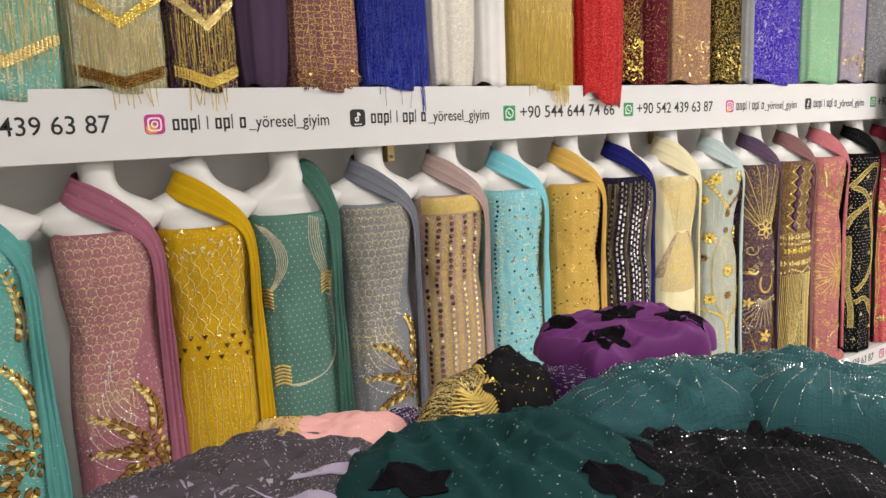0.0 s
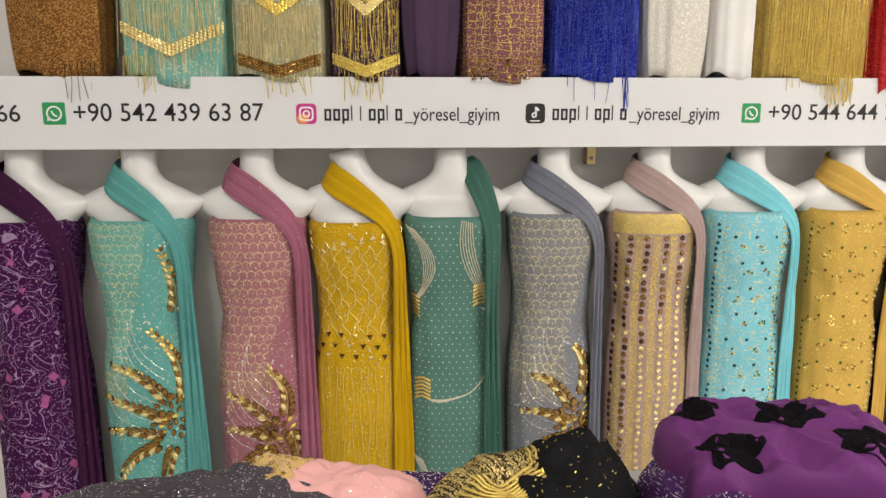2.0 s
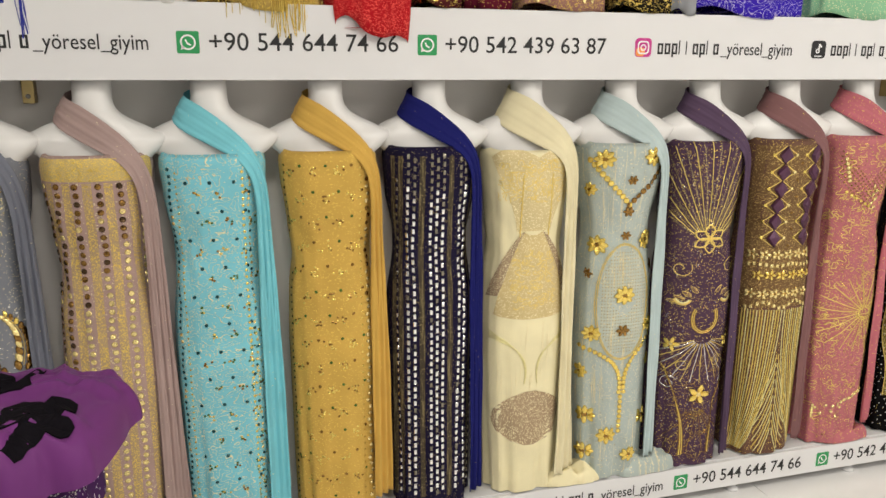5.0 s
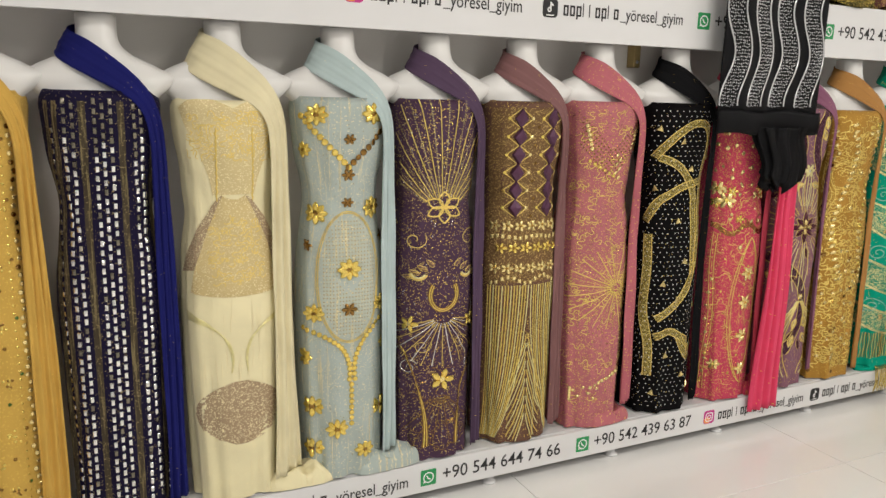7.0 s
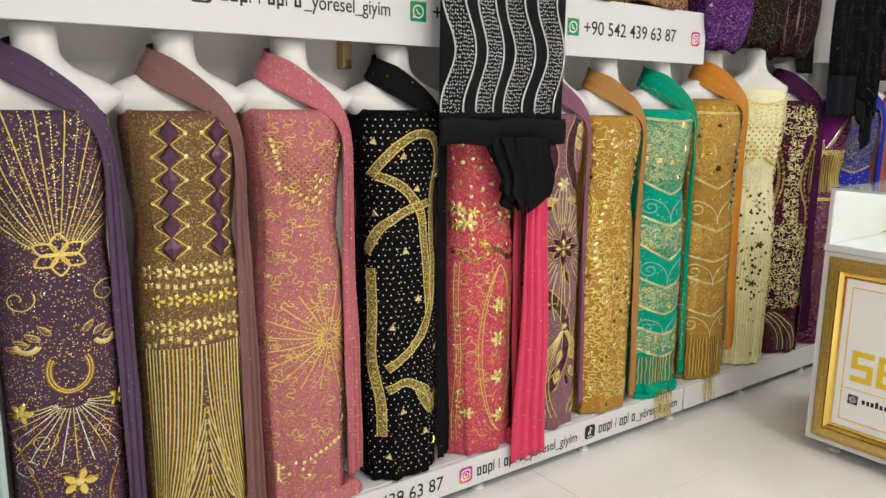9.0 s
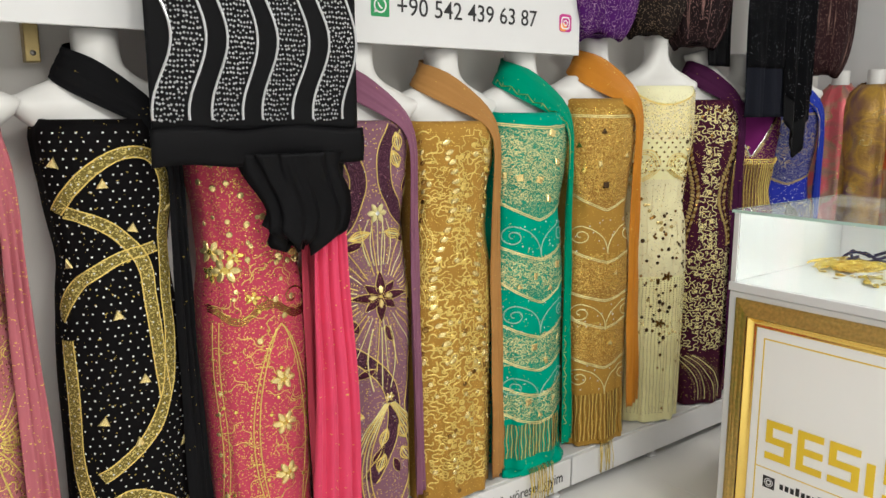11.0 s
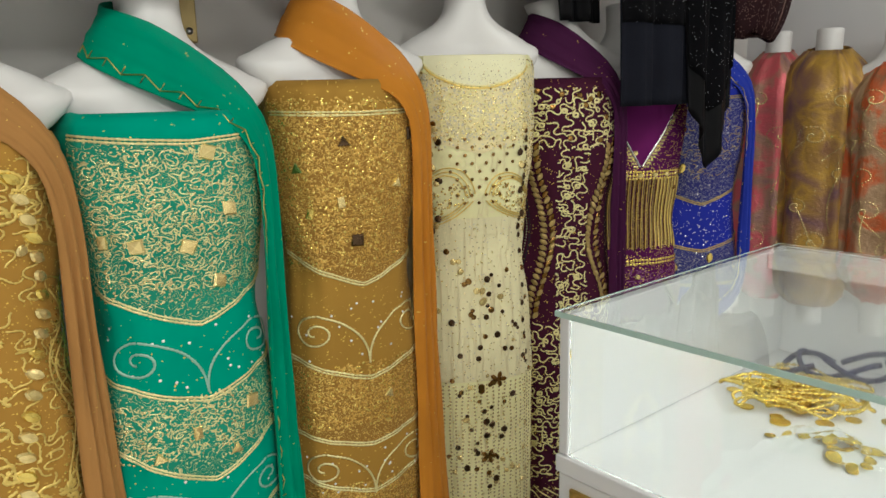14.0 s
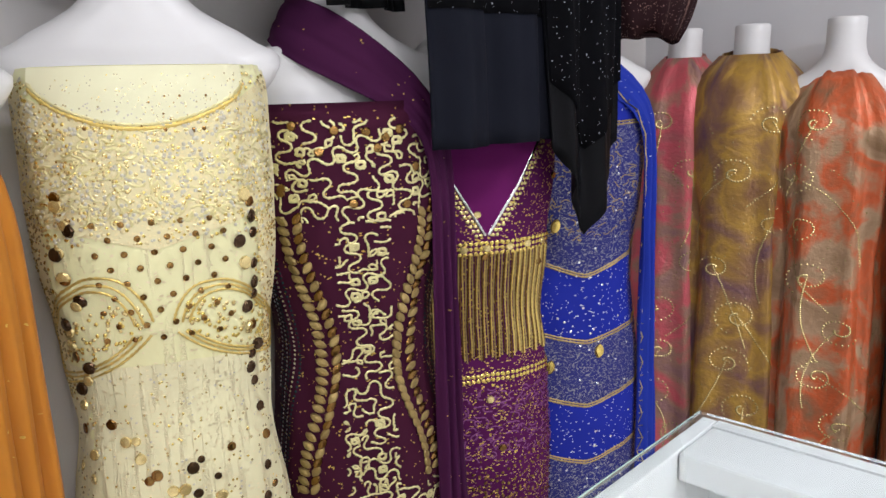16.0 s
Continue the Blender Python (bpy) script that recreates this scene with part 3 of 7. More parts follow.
def text_mesh(body, size, material, squeeze=1.0):
    key = (body, size, material.name, squeeze)
    if key not in probe_font:
        cu = bpy.data.curves.new("lettering", "FONT")
        cu.body, cu.size, cu.extrude, cu.resolution_u = body, size, 0.0004, 3
        cu.offset = 0.003 * size
        tmp = new("lettering_draft", cu)
        me = bpy.data.meshes.new_from_object(tmp.evaluated_get(bpy.context.evaluated_depsgraph_get()))
        bpy.data.objects.remove(tmp)
        me.materials.clear()
        me.materials.append(material)
        xs = [v.co.x for v in me.vertices]
        probe_font[key] = (me, max(xs))
    return probe_font[key]


def letters(parent, body, size, material, m, squeeze=1.0, width=None):
    me, w = text_mesh(body, size, material)
    ob = new("lettering", me)
    ob.parent = parent
    k = width / w if width else squeeze
    ob.matrix_basis = m @ Matrix.Diagonal((k, 1, 1, 1))
    return w * k


def rounded(x0, z0, x1, z1, r, y, k=4):
    pts = []
    for cx, cz, a0 in ((x1 - r, z1 - r, 0), (x0 + r, z1 - r, 1.5708), (x0 + r, z0 + r, 3.1416), (x1 - r, z0 + r, 4.7124)):
        pts += [(cx + r * math.cos(a0 + 1.5708 * i / k), y, cz + r * math.sin(a0 + 1.5708 * i / k)) for i in range(k + 1)]
    return pts


def plate(parent, name, pts, material, depth=0.0006):
    s = Shape()
    n = len(pts)
    s.add(pts + [(x, y + depth, z) for x, y, z in pts], [tuple(range(n))[::-1]] + [(i, (i + 1) % n, n + (i + 1) % n, n + i) for i in range(n)])
    return part(name, s, material, parent, smooth=False)


def ring_plate(parent, cx, cz, r0, r1, y, material, square=0.0):
    s, k = Shape(), 20

    def rim(r):
        if square:
            return rounded(cx - r, cz - r, cx + r, cz + r, r * square, y, 4)
        return [(cx + r * math.cos(6.2832 * i / k), y, cz + r * math.sin(6.2832 * i / k)) for i in range(k)]

    a, b = rim(r1), rim(r0)
    n = len(a)
    s.add(a + b, [(i, n + i, n + (i + 1) % n, (i + 1) % n) for i in range(n)])
    return part("badge_ring", s, material, parent, smooth=False)


def badge(parent, kind, x, z, size, y):
    """A coloured square badge with a plain white mark; z is its lower edge."""
    base = {"green": GREEN_PRINT, "warm": MAGENTA_PRINT, "dark": INK}[kind]
    plate(parent, "badge", rounded(x, z, x + size, z + size, size * (0.08 if kind == "green" else 0.22), y), base)
    c, d = x + size / 2, z + size / 2
    y2 = y - 0.0006
    if kind == "green":
        ring_plate(parent, c, d, size * 0.27, size * 0.35, y2, WHITE_PRINT)
        plate(parent, "badge_mark", [(c - 0.33 * size, y2, d - 0.34 * size), (c - 0.14 * size, y2, d - 0.29 * size), (c - 0.29 * size, y2, d - 0.13 * size)], WHITE_PRINT)
        plate(parent, "badge_mark", [(c + size * a, y2, d + size * b) for a, b in ((-0.14, 0.10), (-0.09, 0.15), (0.0, -0.02), (0.14, -0.10), (0.10, -0.16), (-0.05, -0.09))][::-1], WHITE_PRINT)
    elif kind == "warm":
        plate(parent, "badge_glow", rounded(x + size * 0.05, z + 0.04 * size, x + size * 0.62, z + 0.5 * size, size * 0.2, y - 0.0003), ORANGE_PRINT)
        ring_plate(parent, c, d, size * 0.27, size * 0.35, y2, WHITE_PRINT, 0.55)
        ring_plate(parent, c, d, size * 0.11, size * 0.18, y2, WHITE_PRINT)
    else:
        plate(parent, "badge_mark", [(c + size * a, y2, d + size * b) for a, b in ((-0.02, 0.33), (0.07, 0.33), (0.20, 0.20), (0.20, 0.11), (0.07, 0.16), (0.07, -0.10), (-0.02, -0.10))], WHITE_PRINT)
        ring_plate(parent, c - 0.06 * size, d - 0.08 * size, size * 0.06, size * 0.14, y2, WHITE_PRINT)
        plate(parent, "badge_mark", [(c - 0.25 * size, y2, d - 0.40 * size), (c - 0.25 * size, y2, d - 0.34 * size), (c + 0.25 * size, y2, d - 0.34 * size), (c + 0.25 * size, y2, d - 0.40 * size)], WHITE_PRINT)


def name_bars(parent, x, z, height, width, y, material=INK, count=9):
    """Nine letter-sized bars where the shop's name stands."""
    step = width / count
    for i in range(count):
        up = (0.0, 0.0, 0.0, 0.28, 0.22, 0.0, 0.0, 0.3, 0.0)[i % 9]
        dn = (0.0, 0.0, 0.26, 0.0, 0.0, 0.0, 0.26, 0.0, 0.0)[i % 9]
        thin = 0.30 if i in (3, 4, 7) else 0.78
        a, b = x + i * step, x + (i + thin) * step
        st = min(height * 0.19, (b - a) * 0.5)
        if thin < 0.5:
            plate(parent, "name_bar", [(a, y, z), (a + st, y, z), (a + st, y, z + height * (1 + up)), (a, y, z + height * (1 + up))][::-1], material)
        else:
            s = Shape()
            for x0, z0, x1, z1 in ((a, z - dn * height, a + st, z + height), (b - st, z, b, z + height), (a + st, z, b - st, z + st), (a + st, z + height - st, b - st, z + height)):
                s.add([(x0, y, z0), (x1, y, z0), (x1, y, z1), (x0, y, z1)], [(0, 1, 2, 3)])
            part("name_bar", s, material, parent, smooth=False)


def contact(parent, kind, x, z, size, y, line=""):
    """One badge and the line that follows it; z is the badge's lower edge."""
    badge(parent, kind, x, z, size, y)
    tx, tz = x + size * (1.30 if size > 0.065 else 1.38), z + size * 0.15
    if kind == "green":
        letters(parent, line, size * 1.17, INK, pose(tx, y, tz, 90), width=size * (8.4 if parent is plinth else 8.55 if size > 0.065 else 9.0))
    else:
        name_bars(parent, tx, tz + 0.01 * size, size * 0.58, size * 3.95, y)
        letters(parent, "_yöresel_giyim", size * 0.98, INK, pose(tx + size * 4.0, y, tz, 90), width=size * 4.75)


A_LINE, B_LINE = "+90 544 644 74 66", "+90 542 439 63 87"
UNIT_X = (("green", 1.438, A_LINE), ("green", 2.154, B_LINE), ("warm", 2.917, ""), ("dark", 3.640, ""))
PERIOD = 2.917
for n in (-1, 0, 1):
    for kind, x, line in UNIT_X:
        bx = x + n * PERIOD
        if X0 + 0.1 < bx < 5.25:
            first = n == -1 and line == B_LINE
            contact(fascia, kind, bx + (0.004 if first else 0), 1.744, 0.067 if first else 0.063, FASCIA_Y - 0.0008, line)
badge(fascia, "warm", 5.832, 1.744, 0.060, FASCIA_Y - 0.0008)
BASE_X = (("green", 3.19, A_LINE), ("green", 3.874, B_LINE), ("warm", 4.555, ""), ("dark", 5.232, ""))
for n in (-2, -1, 0):
    for kind, x, line in BASE_X:
        bx = x + n * 2.72
        if X0 + 0.1 < bx < 5.3:
            contact(plinth, kind, bx, 0.070, 0.062, 2.5542, line)

# brass brackets under the shelf
for bx in (-0.59, 0.995, 2.6, 4.225, 5.85):
    b = thing("wall_bracket", "short brass shelf bracket screwed to the wall", "bracket", "brass brackets", (bx, 0, 0))
    part("plate", box_shape(-0.017, 2.785, 1.595, 0.017, 2.829, 1.858, bevel=0.003), BRASS, b, smooth=False)
    s = Shape()
    s.tube([(0, 2.782, 1.617), (0, 2.786, 1.617)], 0.007, 10)
    part("screw", s, STEEL, b)

# ---- upper row of dresses on the shelf ----


def hanging(word, x0, x1, low, cloth, label, y=2.68, deep=0.085, top=2.85, flare=0.0, gather=0.0, seed=0, hem=0.012, tilt=0.0, folds=7):
    """A gathered length of cloth standing on or over the shelf, open at the hem, with soft pleats."""
    d = thing("draped_dress", label, "dress", "dresses on the upper row", ((x0 + x1) / 2, y, 0))
    half = (x1 - x0) / 2
    low -= 0.010 if low > 1.88 else 0.0
    s = Shape()

    def place(i, j):
        t = 6.2832 * i
        z = low + (top - low) * j
        k = 1 + 0.05 * math.sin(folds * t + seed) * (1 - 0.5 * j) + 0.03 * math.sin((2 * folds + 3) * t + 2 * seed)
        k *= 1 - gather * math.exp(-j * 9) + flare * j
        c, e = math.cos(t), math.sin(t)
        zz = z + hem * (math.sin(2 * t + seed) + 0.5 * math.sin(5 * t + seed)) * max(0, 1 - 6 * j) + tilt * c * half * max(0, 1 - 5 * j)
        return (half * k * math.copysign(abs(c) ** 0.8, c), deep * k * math.copysign(abs(e) ** 0.8, e), zz)

    s.grid(place, 64, 30, True, lambda i, j: (i * half * 5.2, low + (top - low) * j))
    thicken(part("skirt", s, cloth, d))
    under = Shape()
    under.grid(lambda i, j: (half * 0.93 * (1 - gather * 0.9) * j * math.cos(6.2832 * i), deep * 0.93 * (1 - gather * 0.9) * j * math.sin(6.2832 * i), low + 0.008 + 0.01 * (1 - j)), 32, 5, True)
    part("hem_fold", under, cloth, d)
    return d, half, deep


def fringe(d, half, deep, z0, z1, mat, n=30, seed=0, w=0.0022, x0=-0.95, x1=0.95):
    rnd = random.Random(seed)
    s = Shape()
    for i in range(n):
        x = half * (x0 + (x1 - x0) * (i + 0.5 * rnd.random()) / n)
        y = -deep * max(0.25, (1 - abs(x / half) ** 2.5)) ** 0.4 - 0.007
        ln = (z0 - z1) * rnd.uniform(0.8, 1.1)
        s.tube([(x, y, z0), (x + rnd.gauss(0, 0.002), y - 0.002, z0 - ln * 0.5), (x + rnd.gauss(0, 0.005), y, z0 - ln)], w * 0.5, 4, False)
    tagged(part("fringe", s, mat, d, "hanging beaded fringe"), kind="stuff")


def vee(d, half, deep, z, drop, mat, rows=4):
    s = Shape()
    rnd = random.Random(int(z * 1000))
    for r in range(rows):
        for i in range(26):
            t = i / 25
            x = half * (-0.9 + 1.8 * t)
            y = -deep * max(0.25, (1 - abs(x / half) ** 2.5)) ** 0.4 - 0.009
            zz = z - drop * (1 - abs(2 * t - 1)) + 0.009 * r
            a, b, h = 0.0055, 0.0045, 0.003
            sl = math.copysign(drop / half / 1.8, 0.5 - t) * -2 * a
            s.add([(x - a, y, zz - b - sl / 2), (x + a, y, zz - b + sl / 2), (x + a, y, zz + b + sl / 2), (x - a, y, zz + b - sl / 2), (x, y - h * rnd.uniform(0.4, 1.5), zz)], [(0, 1, 4), (1, 2, 4), (2, 3, 4), (3, 0, 4)])
    tagged(part("sequin_band", s, mat, d, "band of gold plate sequins", False), kind="stuff")


def shards(d, half, deep, z0, z1, mat, n=120, size=0.012, seed=3):
    rnd = random.Random(seed)
    s = Shape()
    for _ in range(n):
        x, z = half * rnd.uniform(-0.9, 0.9), rnd.uniform(z0, z1)
        y = -deep * max(0.25, (1 - abs(x / half) ** 2.5)) ** 0.4 * 1.04 - 0.004
        u = Vector((rnd.gauss(0, 1), rnd.gauss(0, 0.35), rnd.gauss(0, 1))).normalized() * size * rnd.uniform(0.4, 1)
        v = Vector((rnd.gauss(0, 1), rnd.gauss(0, 0.35), rnd.gauss(0, 1))).normalized() * size * rnd.uniform(0.3, 0.8)
        p = Vector((x, y, z))
        s.add([p - u, p + v, p + u, p - v], [(0, 1, 2, 3)])
    tagged(part("sequin_trim", s, mat, d, "", False), kind="stuff")


UP = "on the upper shelf"
c = fabric("copper_sequin", (0.17, 0.075, 0.02), (0.55, 0.28, 0.08), "beads", 170, 0.5, 0.5)
d, h, e = hanging("copper", -0.86, -0.56, 1.90, c, f"copper sequinned dress hanging {UP}", gather=0.1)
fringe(d, h, e, 1.93, 1.80, DARK_MIRROR, 7, 4, 0.002, 0.2, 0.95)
c = fabric("aqua_fringe", (0.16, 0.42, 0.36), G2, "threads", 190, 0.55, 0.12)
d, h, e = hanging("aqua", -0.53, -0.20, 1.865, c, f"aqua dress with gold fringe hanging {UP}", gather=0.06, hem=0.02)
vee(d, h, e, 2.02, 0.07, PALE_GOLD), fringe(d, h, e, 2.4, 1.96, PALE_GOLD, 44, 5), fringe(d, h, e, 1.95, 1.84, GOLD, 14, 6, 0.002, -0.95, -0.3)
c = fabric("sage_fringe", (0.36, 0.36, 0.24), G2, "threads", 190, 0.6, 0.12)
d, h, e = hanging("sage", -0.19, 0.10, 1.89, c, f"pale sage dress with gold fringe hanging {UP}")
vee(d, h, e, 2.16, 0.09, GOLD), fringe(d, h, e, 2.10, 1.92, PALE_GOLD, 44, 7), vee(d, h, e, 1.93, 0.04, BRONZE), fringe(d, h, e, 1.92, 1.83, GOLD, 9, 8, 0.003, -0.3, 0.9)
c = fabric("aubergine_fringe", (0.06, 0.03, 0.07), G1, "threads", 190, 0.4, 0.1)
d, h, e = hanging("aubergine", 0.11, 0.33, 1.89, c, f"aubergine dress with gold fringe hanging {UP}")
vee(d, h, e, 2.16, 0.09, PALE_GOLD), fringe(d, h, e, 2.12, 1.93, GOLD, 36, 9), vee(d, h, e, 1.93, 0.04, GOLD), fringe(d, h, e, 1.92, 1.82, GOLD, 10, 10, 0.003, -0.8, 0.6)
c = fabric("plain_plum", (0.075, 0.045, 0.085), G1, "plain", 60, 0.1, 0.0)
hanging("plum", 0.325, 0.52, 1.895, c, f"plain dusky plum cloth hanging {UP}", folds=9, gather=0.25, deep=0.10)
c = fabric("rose_lattice", (0.22, 0.085, 0.105), G1, "scales", 45, 0.35, 0.15)
d, h, e = hanging("rose", 0.51, 0.80, 1.875, c, f"dusty rose dress with gold lattice beading {UP}", deep=0.10, gather=0.12, flare=-0.25)
shards(d, h, e, 1.88, 1.95, BRONZE, 120, 0.009)
c = fabric("cobalt_fringe", (0.008, 0.018, 0.26), (0.12, 0.16, 0.6), "threads", 190, 0.5, 0.3)
COBALT = coat("cobalt_thread", (0.01, 0.02, 0.30), 0.5)
d, h, e = hanging("cobalt", 0.80, 1.10, 1.89, c, f"cobalt blue fringed dress hanging {UP}")
fringe(d, h, e, 2.4, 1.91, COBALT, 50, 11), fringe(d, h, e, 1.92, 1.78, COBALT, 12, 12, 0.004, 0.62, 0.80), fringe(d, h, e, 1.92, 1.80, COBALT, 5, 13, 0.002, -0.9, 0.9)
c = fabric("white_glitter", (0.72, 0.68, 0.60), (0.95, 0.9, 0.8), "beads", 200, 0.3, 0.35)
hanging("white", 1.10, 1.33, 1.89, c, f"white glitter dress hanging {UP}", gather=0.2)
c = fabric("white_plain", (0.78, 0.76, 0.74), G2, "plain", 60, 0.1, 0.0)
hanging("white", 1.32, 1.48, 1.90, c, f"plain white length of cloth hanging {UP}", folds=5)
c = fabric("gold_thread", (0.48, 0.33, 0.09), G1, "threads", 200, 0.6, 0.3)
d, h, e = hanging("gold", 1.51, 1.87, 1.885, c, f"golden fringed dress hanging {UP}", hem=0.015)
fringe(d, h, e, 2.2, 1.86, GOLD, 60, 14), fringe(d, h, e, 1.90, 1.80, GOLD, 26, 15, 0.003, 0.1, 0.97), fringe(d, h, e, 2.45, 2.1, PALE_GOLD, 40, 16)
c = fabric("scarlet_glitter", (0.42, 0.006, 0.012), (0.8, 0.10, 0.08), "beads", 190, 0.35, 0.4)
hanging("scarlet", 1.87, 2.15, 1.815, c, f"scarlet glitter dress hanging over the shelf edge", y=2.645, gather=0.12, hem=0.03)
c = fabric("garnet_sequin", (0.07, 0.012, 0.014), G1, "beads", 120, 0.2, 0.2)
d, h, e = hanging("garnet", 2.15, 2.31, 1.905, c, f"dark garnet dress with gold sequins {UP}")
shards(d, h, e, 1.91, 2.1, GOLD, 150, 0.013, 5)
c = fabric("burgundy", (0.10, 0.008, 0.02), G1, "plain", 60, 0.1, 0.06)
hanging("burgundy", 2.31, 2.50, 1.885, c, f"burgundy cloth hanging {UP}", gather=0.2, folds=6)
c = fabric("blush_sequin", (0.32, 0.16, 0.13), G1, "beads", 110, 0.3, 0.25)
d, h, e = hanging("blush", 2.50, 2.82, 1.905, c, f"blush dress with gold sequins {UP}")
shards(d, h, e, 1.92, 2.12, PALE_GOLD, 90, 0.014, 6)
c = fabric("black_gold_sequin", (0.015, 0.013, 0.010), G1, "beads", 100, 0.25, 0.25)
d, h, e = hanging("black", 2.83, 3.07, 1.905, c, f"black dress with gold sequins {UP}")
shards(d, h, e, 1.91, 2.1, GOLD, 130, 0.013, 7)
c = fabric("grey_chiffon", (0.30, 0.31, 0.33), G1, "plain", 60, 0.1, 0.02)
hanging("grey", 3.06, 3.16, 1.90, c, f"grey chiffon hanging {UP}", folds=4)
c = fabric("ultramarine", (0.035, 0.012, 0.40), (0.55, 0.5, 0.75), "squiggle", 45, 0.08, 0.12)
hanging("ultramarine", 3.13, 3.62, 1.90, c, f"ultramarine embroidered dress hanging {UP}", hem=0.02)
c = fabric("mint", (0.25, 0.50, 0.30), G2, "plain", 60, 0.1, 0.1)
hanging("mint", 3.64, 4.02, 1.90, c, f"mint green dress hanging {UP}", folds=5)
c = fabric("lilac_gold", (0.33, 0.30, 0.46), G1, "beads", 60, 0.4, 0.2)
d, h, e = hanging("lilac", 4.02, 4.30, 1.905, c, f"lilac dress with gold sequins {UP}")
shards(d, h, e, 1.92, 2.1, GOLD, 60, 0.016, 8)
c = fabric("pewter", (0.16, 0.16, 0.18), S1, "beads", 120, 0.3, 0.2)
hanging("pewter", 4.30, 4.62, 1.90, c, f"pewter grey dress hanging {UP}")
c = fabric("wine_print", (0.09, 0.02, 0.05), G1, "squiggle", 40, 0.1, 0.3)
hanging("wine", 4.66, 5.02, 1.90, c, f"wine red patterned dress hanging {UP}")
c = fabric("moss_print", (0.07, 0.06, 0.02), G1, "squiggle", 40, 0.12, 0.3)
hanging("moss", 5.05, 5.42, 1.90, c, f"dark gold and green patterned dress hanging {UP}")
c = fabric("rose_print", (0.16, 0.05, 0.07), G1, "squiggle", 40, 0.12, 0.3)
hanging("rose", 5.43, 5.84, 1.90, c, f"dark rose patterned dress hanging {UP}")

# dark dresses past the shelf's end, tied up over the mannequins
rail = solid("garment_rail", Shape(), STEEL, "steel garment rail high above the mannequins", "rail")
s = Shape()
s.tube([(5.94, 2.62, 2.45), (7.6, 2.62, 2.45), (8.07, 2.62, 2.45)], 0.012, 10)
rail.data = s.mesh("garment_rail", STEEL)
HANG = "hanging from the rail"
for word, x0, x1, low, col, fl, kind, am, gl in (("violet_bloom", 5.90, 6.22, 1.735, (0.07, 0.010, 0.12), (0.45, 0.32, 0.42), "squiggle", 0.04, 0.06), ("black_brown_glitter", 6.20, 6.50, 1.76, (0.014, 0.010, 0.009), (0.4, 0.28, 0.18), "beads", 0.05, 0.08),
                                                 ("black_rose_stripe", 6.48, 6.80, 1.73, (0.014, 0.008, 0.009), (0.5, 0.28, 0.25), "threads", 0.08, 0.06), ("maroon_glitter", 7.52, 7.86, 1.64, (0.028, 0.012, 0.014), (0.4, 0.25, 0.2), "threads", 0.05, 0.06)):
    c = fabric(word, col, fl, kind, 60, am, gl)
    hanging(word, x0, x1, low, c, f"{word.replace('_', ' ')} dress bundle {HANG}", y=2.62, deep=0.11, top=2.46, gather=0.45, folds=6, hem=0.01)


def hung_scarf(name, label, x, y, w, z0, z1, cloth, slant=0.0, seed=0, folds=3.0, amp=0.014, turn=0.0, taper=1.0, upper=None):
    ob = thing(name, label, "scarf", "", (x, y, 0))
    ob.matrix_world = pose(x, y, 0, 0, 0, turn)
    s = Shape()

    def place(i, j):
        b = (i - 0.5) * w * (taper + (1 - taper) * j)
        z = z0 + (z1 - z0) * j - slant * (1 - abs(2 * i - 1)) * max(0, 1 - j * 2.5)
        f = amp * math.sin(folds * 6.28 * i + seed + 0.8 * math.sin(3 * j + seed)) + amp * 0.4 * math.sin(folds * 14 * i + 5 * j)
        back = max(0.0, (j - 0.86) / 0.14) if turn == 0 and z1 > 2.4 else 0.0
        return (b + 0.006 * math.sin(8 * j + seed), f * (1 - back) + back * (2.62 - y), z)

    s.grid(place, 40, 40, False, lambda i, j: (i * w, z0 + (z1 - z0) * j))
    thicken(part("drape", s, cloth, ob), 0.004)
    if upper:
        net, start = upper
        s = Shape()
        s.grid(lambda i, j: Vector(place(i, start + (0.99 - start) * j)) + Vector((0, -0.005, 0)), 40, 30, False, lambda i, j: (i * w, z0 + (z1 - z0) * (start + (1 - start) * j)))
        thicken(part("beaded_panel", s, net, ob, "black net with fine glitter"), 0.002)
    return ob


BLACK = fabric("black_chiffon", (0.0035, 0.0035, 0.0045), S1, "plain", 60, 0.1, 0.0, 0.55)
BLACK.node_tree.nodes["Principled BSDF"].inputs["Specular IOR Level"].default_value = 0.12
NIGHT = fabric("night_blue_velvet", (0.011, 0.012, 0.018), S1, "plain", 60, 0.1, 0.0, 0.9)
BLACK_SPARK = fabric("black_glitter_net", (0.004, 0.004, 0.005), (0.6, 0.62, 0.66), "plain", 130, 0.0, 0.012, 0.9, grain=800.0)
hung_scarf("black_scarf", "long black glitter scarf hanging from the rail", 6.965, 2.47, 0.30, 1.445, 2.46, NIGHT, 0.0, 1, 2.2, upper=(BLACK_SPARK, 0.20))
hung_scarf("black_scarf", "long black velvet scarf with a pointed end hanging from the rail", 7.20, 2.46, 0.27, 1.43, 2.46, BLACK, 0.17, 2, 2.0, taper=0.8, upper=(BLACK_SPARK, 0.11))
hung_scarf("black_scarf", "plain black scarf bunched behind a mannequin", 6.82, 2.615, 0.16, 1.66, 2.46, BLACK, 0.0, 3, 2.0)

# black shawl with beaded waves over the fascia
SHX, SHY, SHW = 4.685, 2.508, 0.545
shawl = thing("black_shawl", "black shawl with white beaded waves hung over the shelf edge", "shawl", "", (SHX, SHY, 0))


def shawl_place(u, z, lift=0.0):
    f = 0.010 * math.sin(9 * u / SHW + 1.0) + 0.004 * math.sin(25 * u / SHW)
    return (u, f - lift, z)


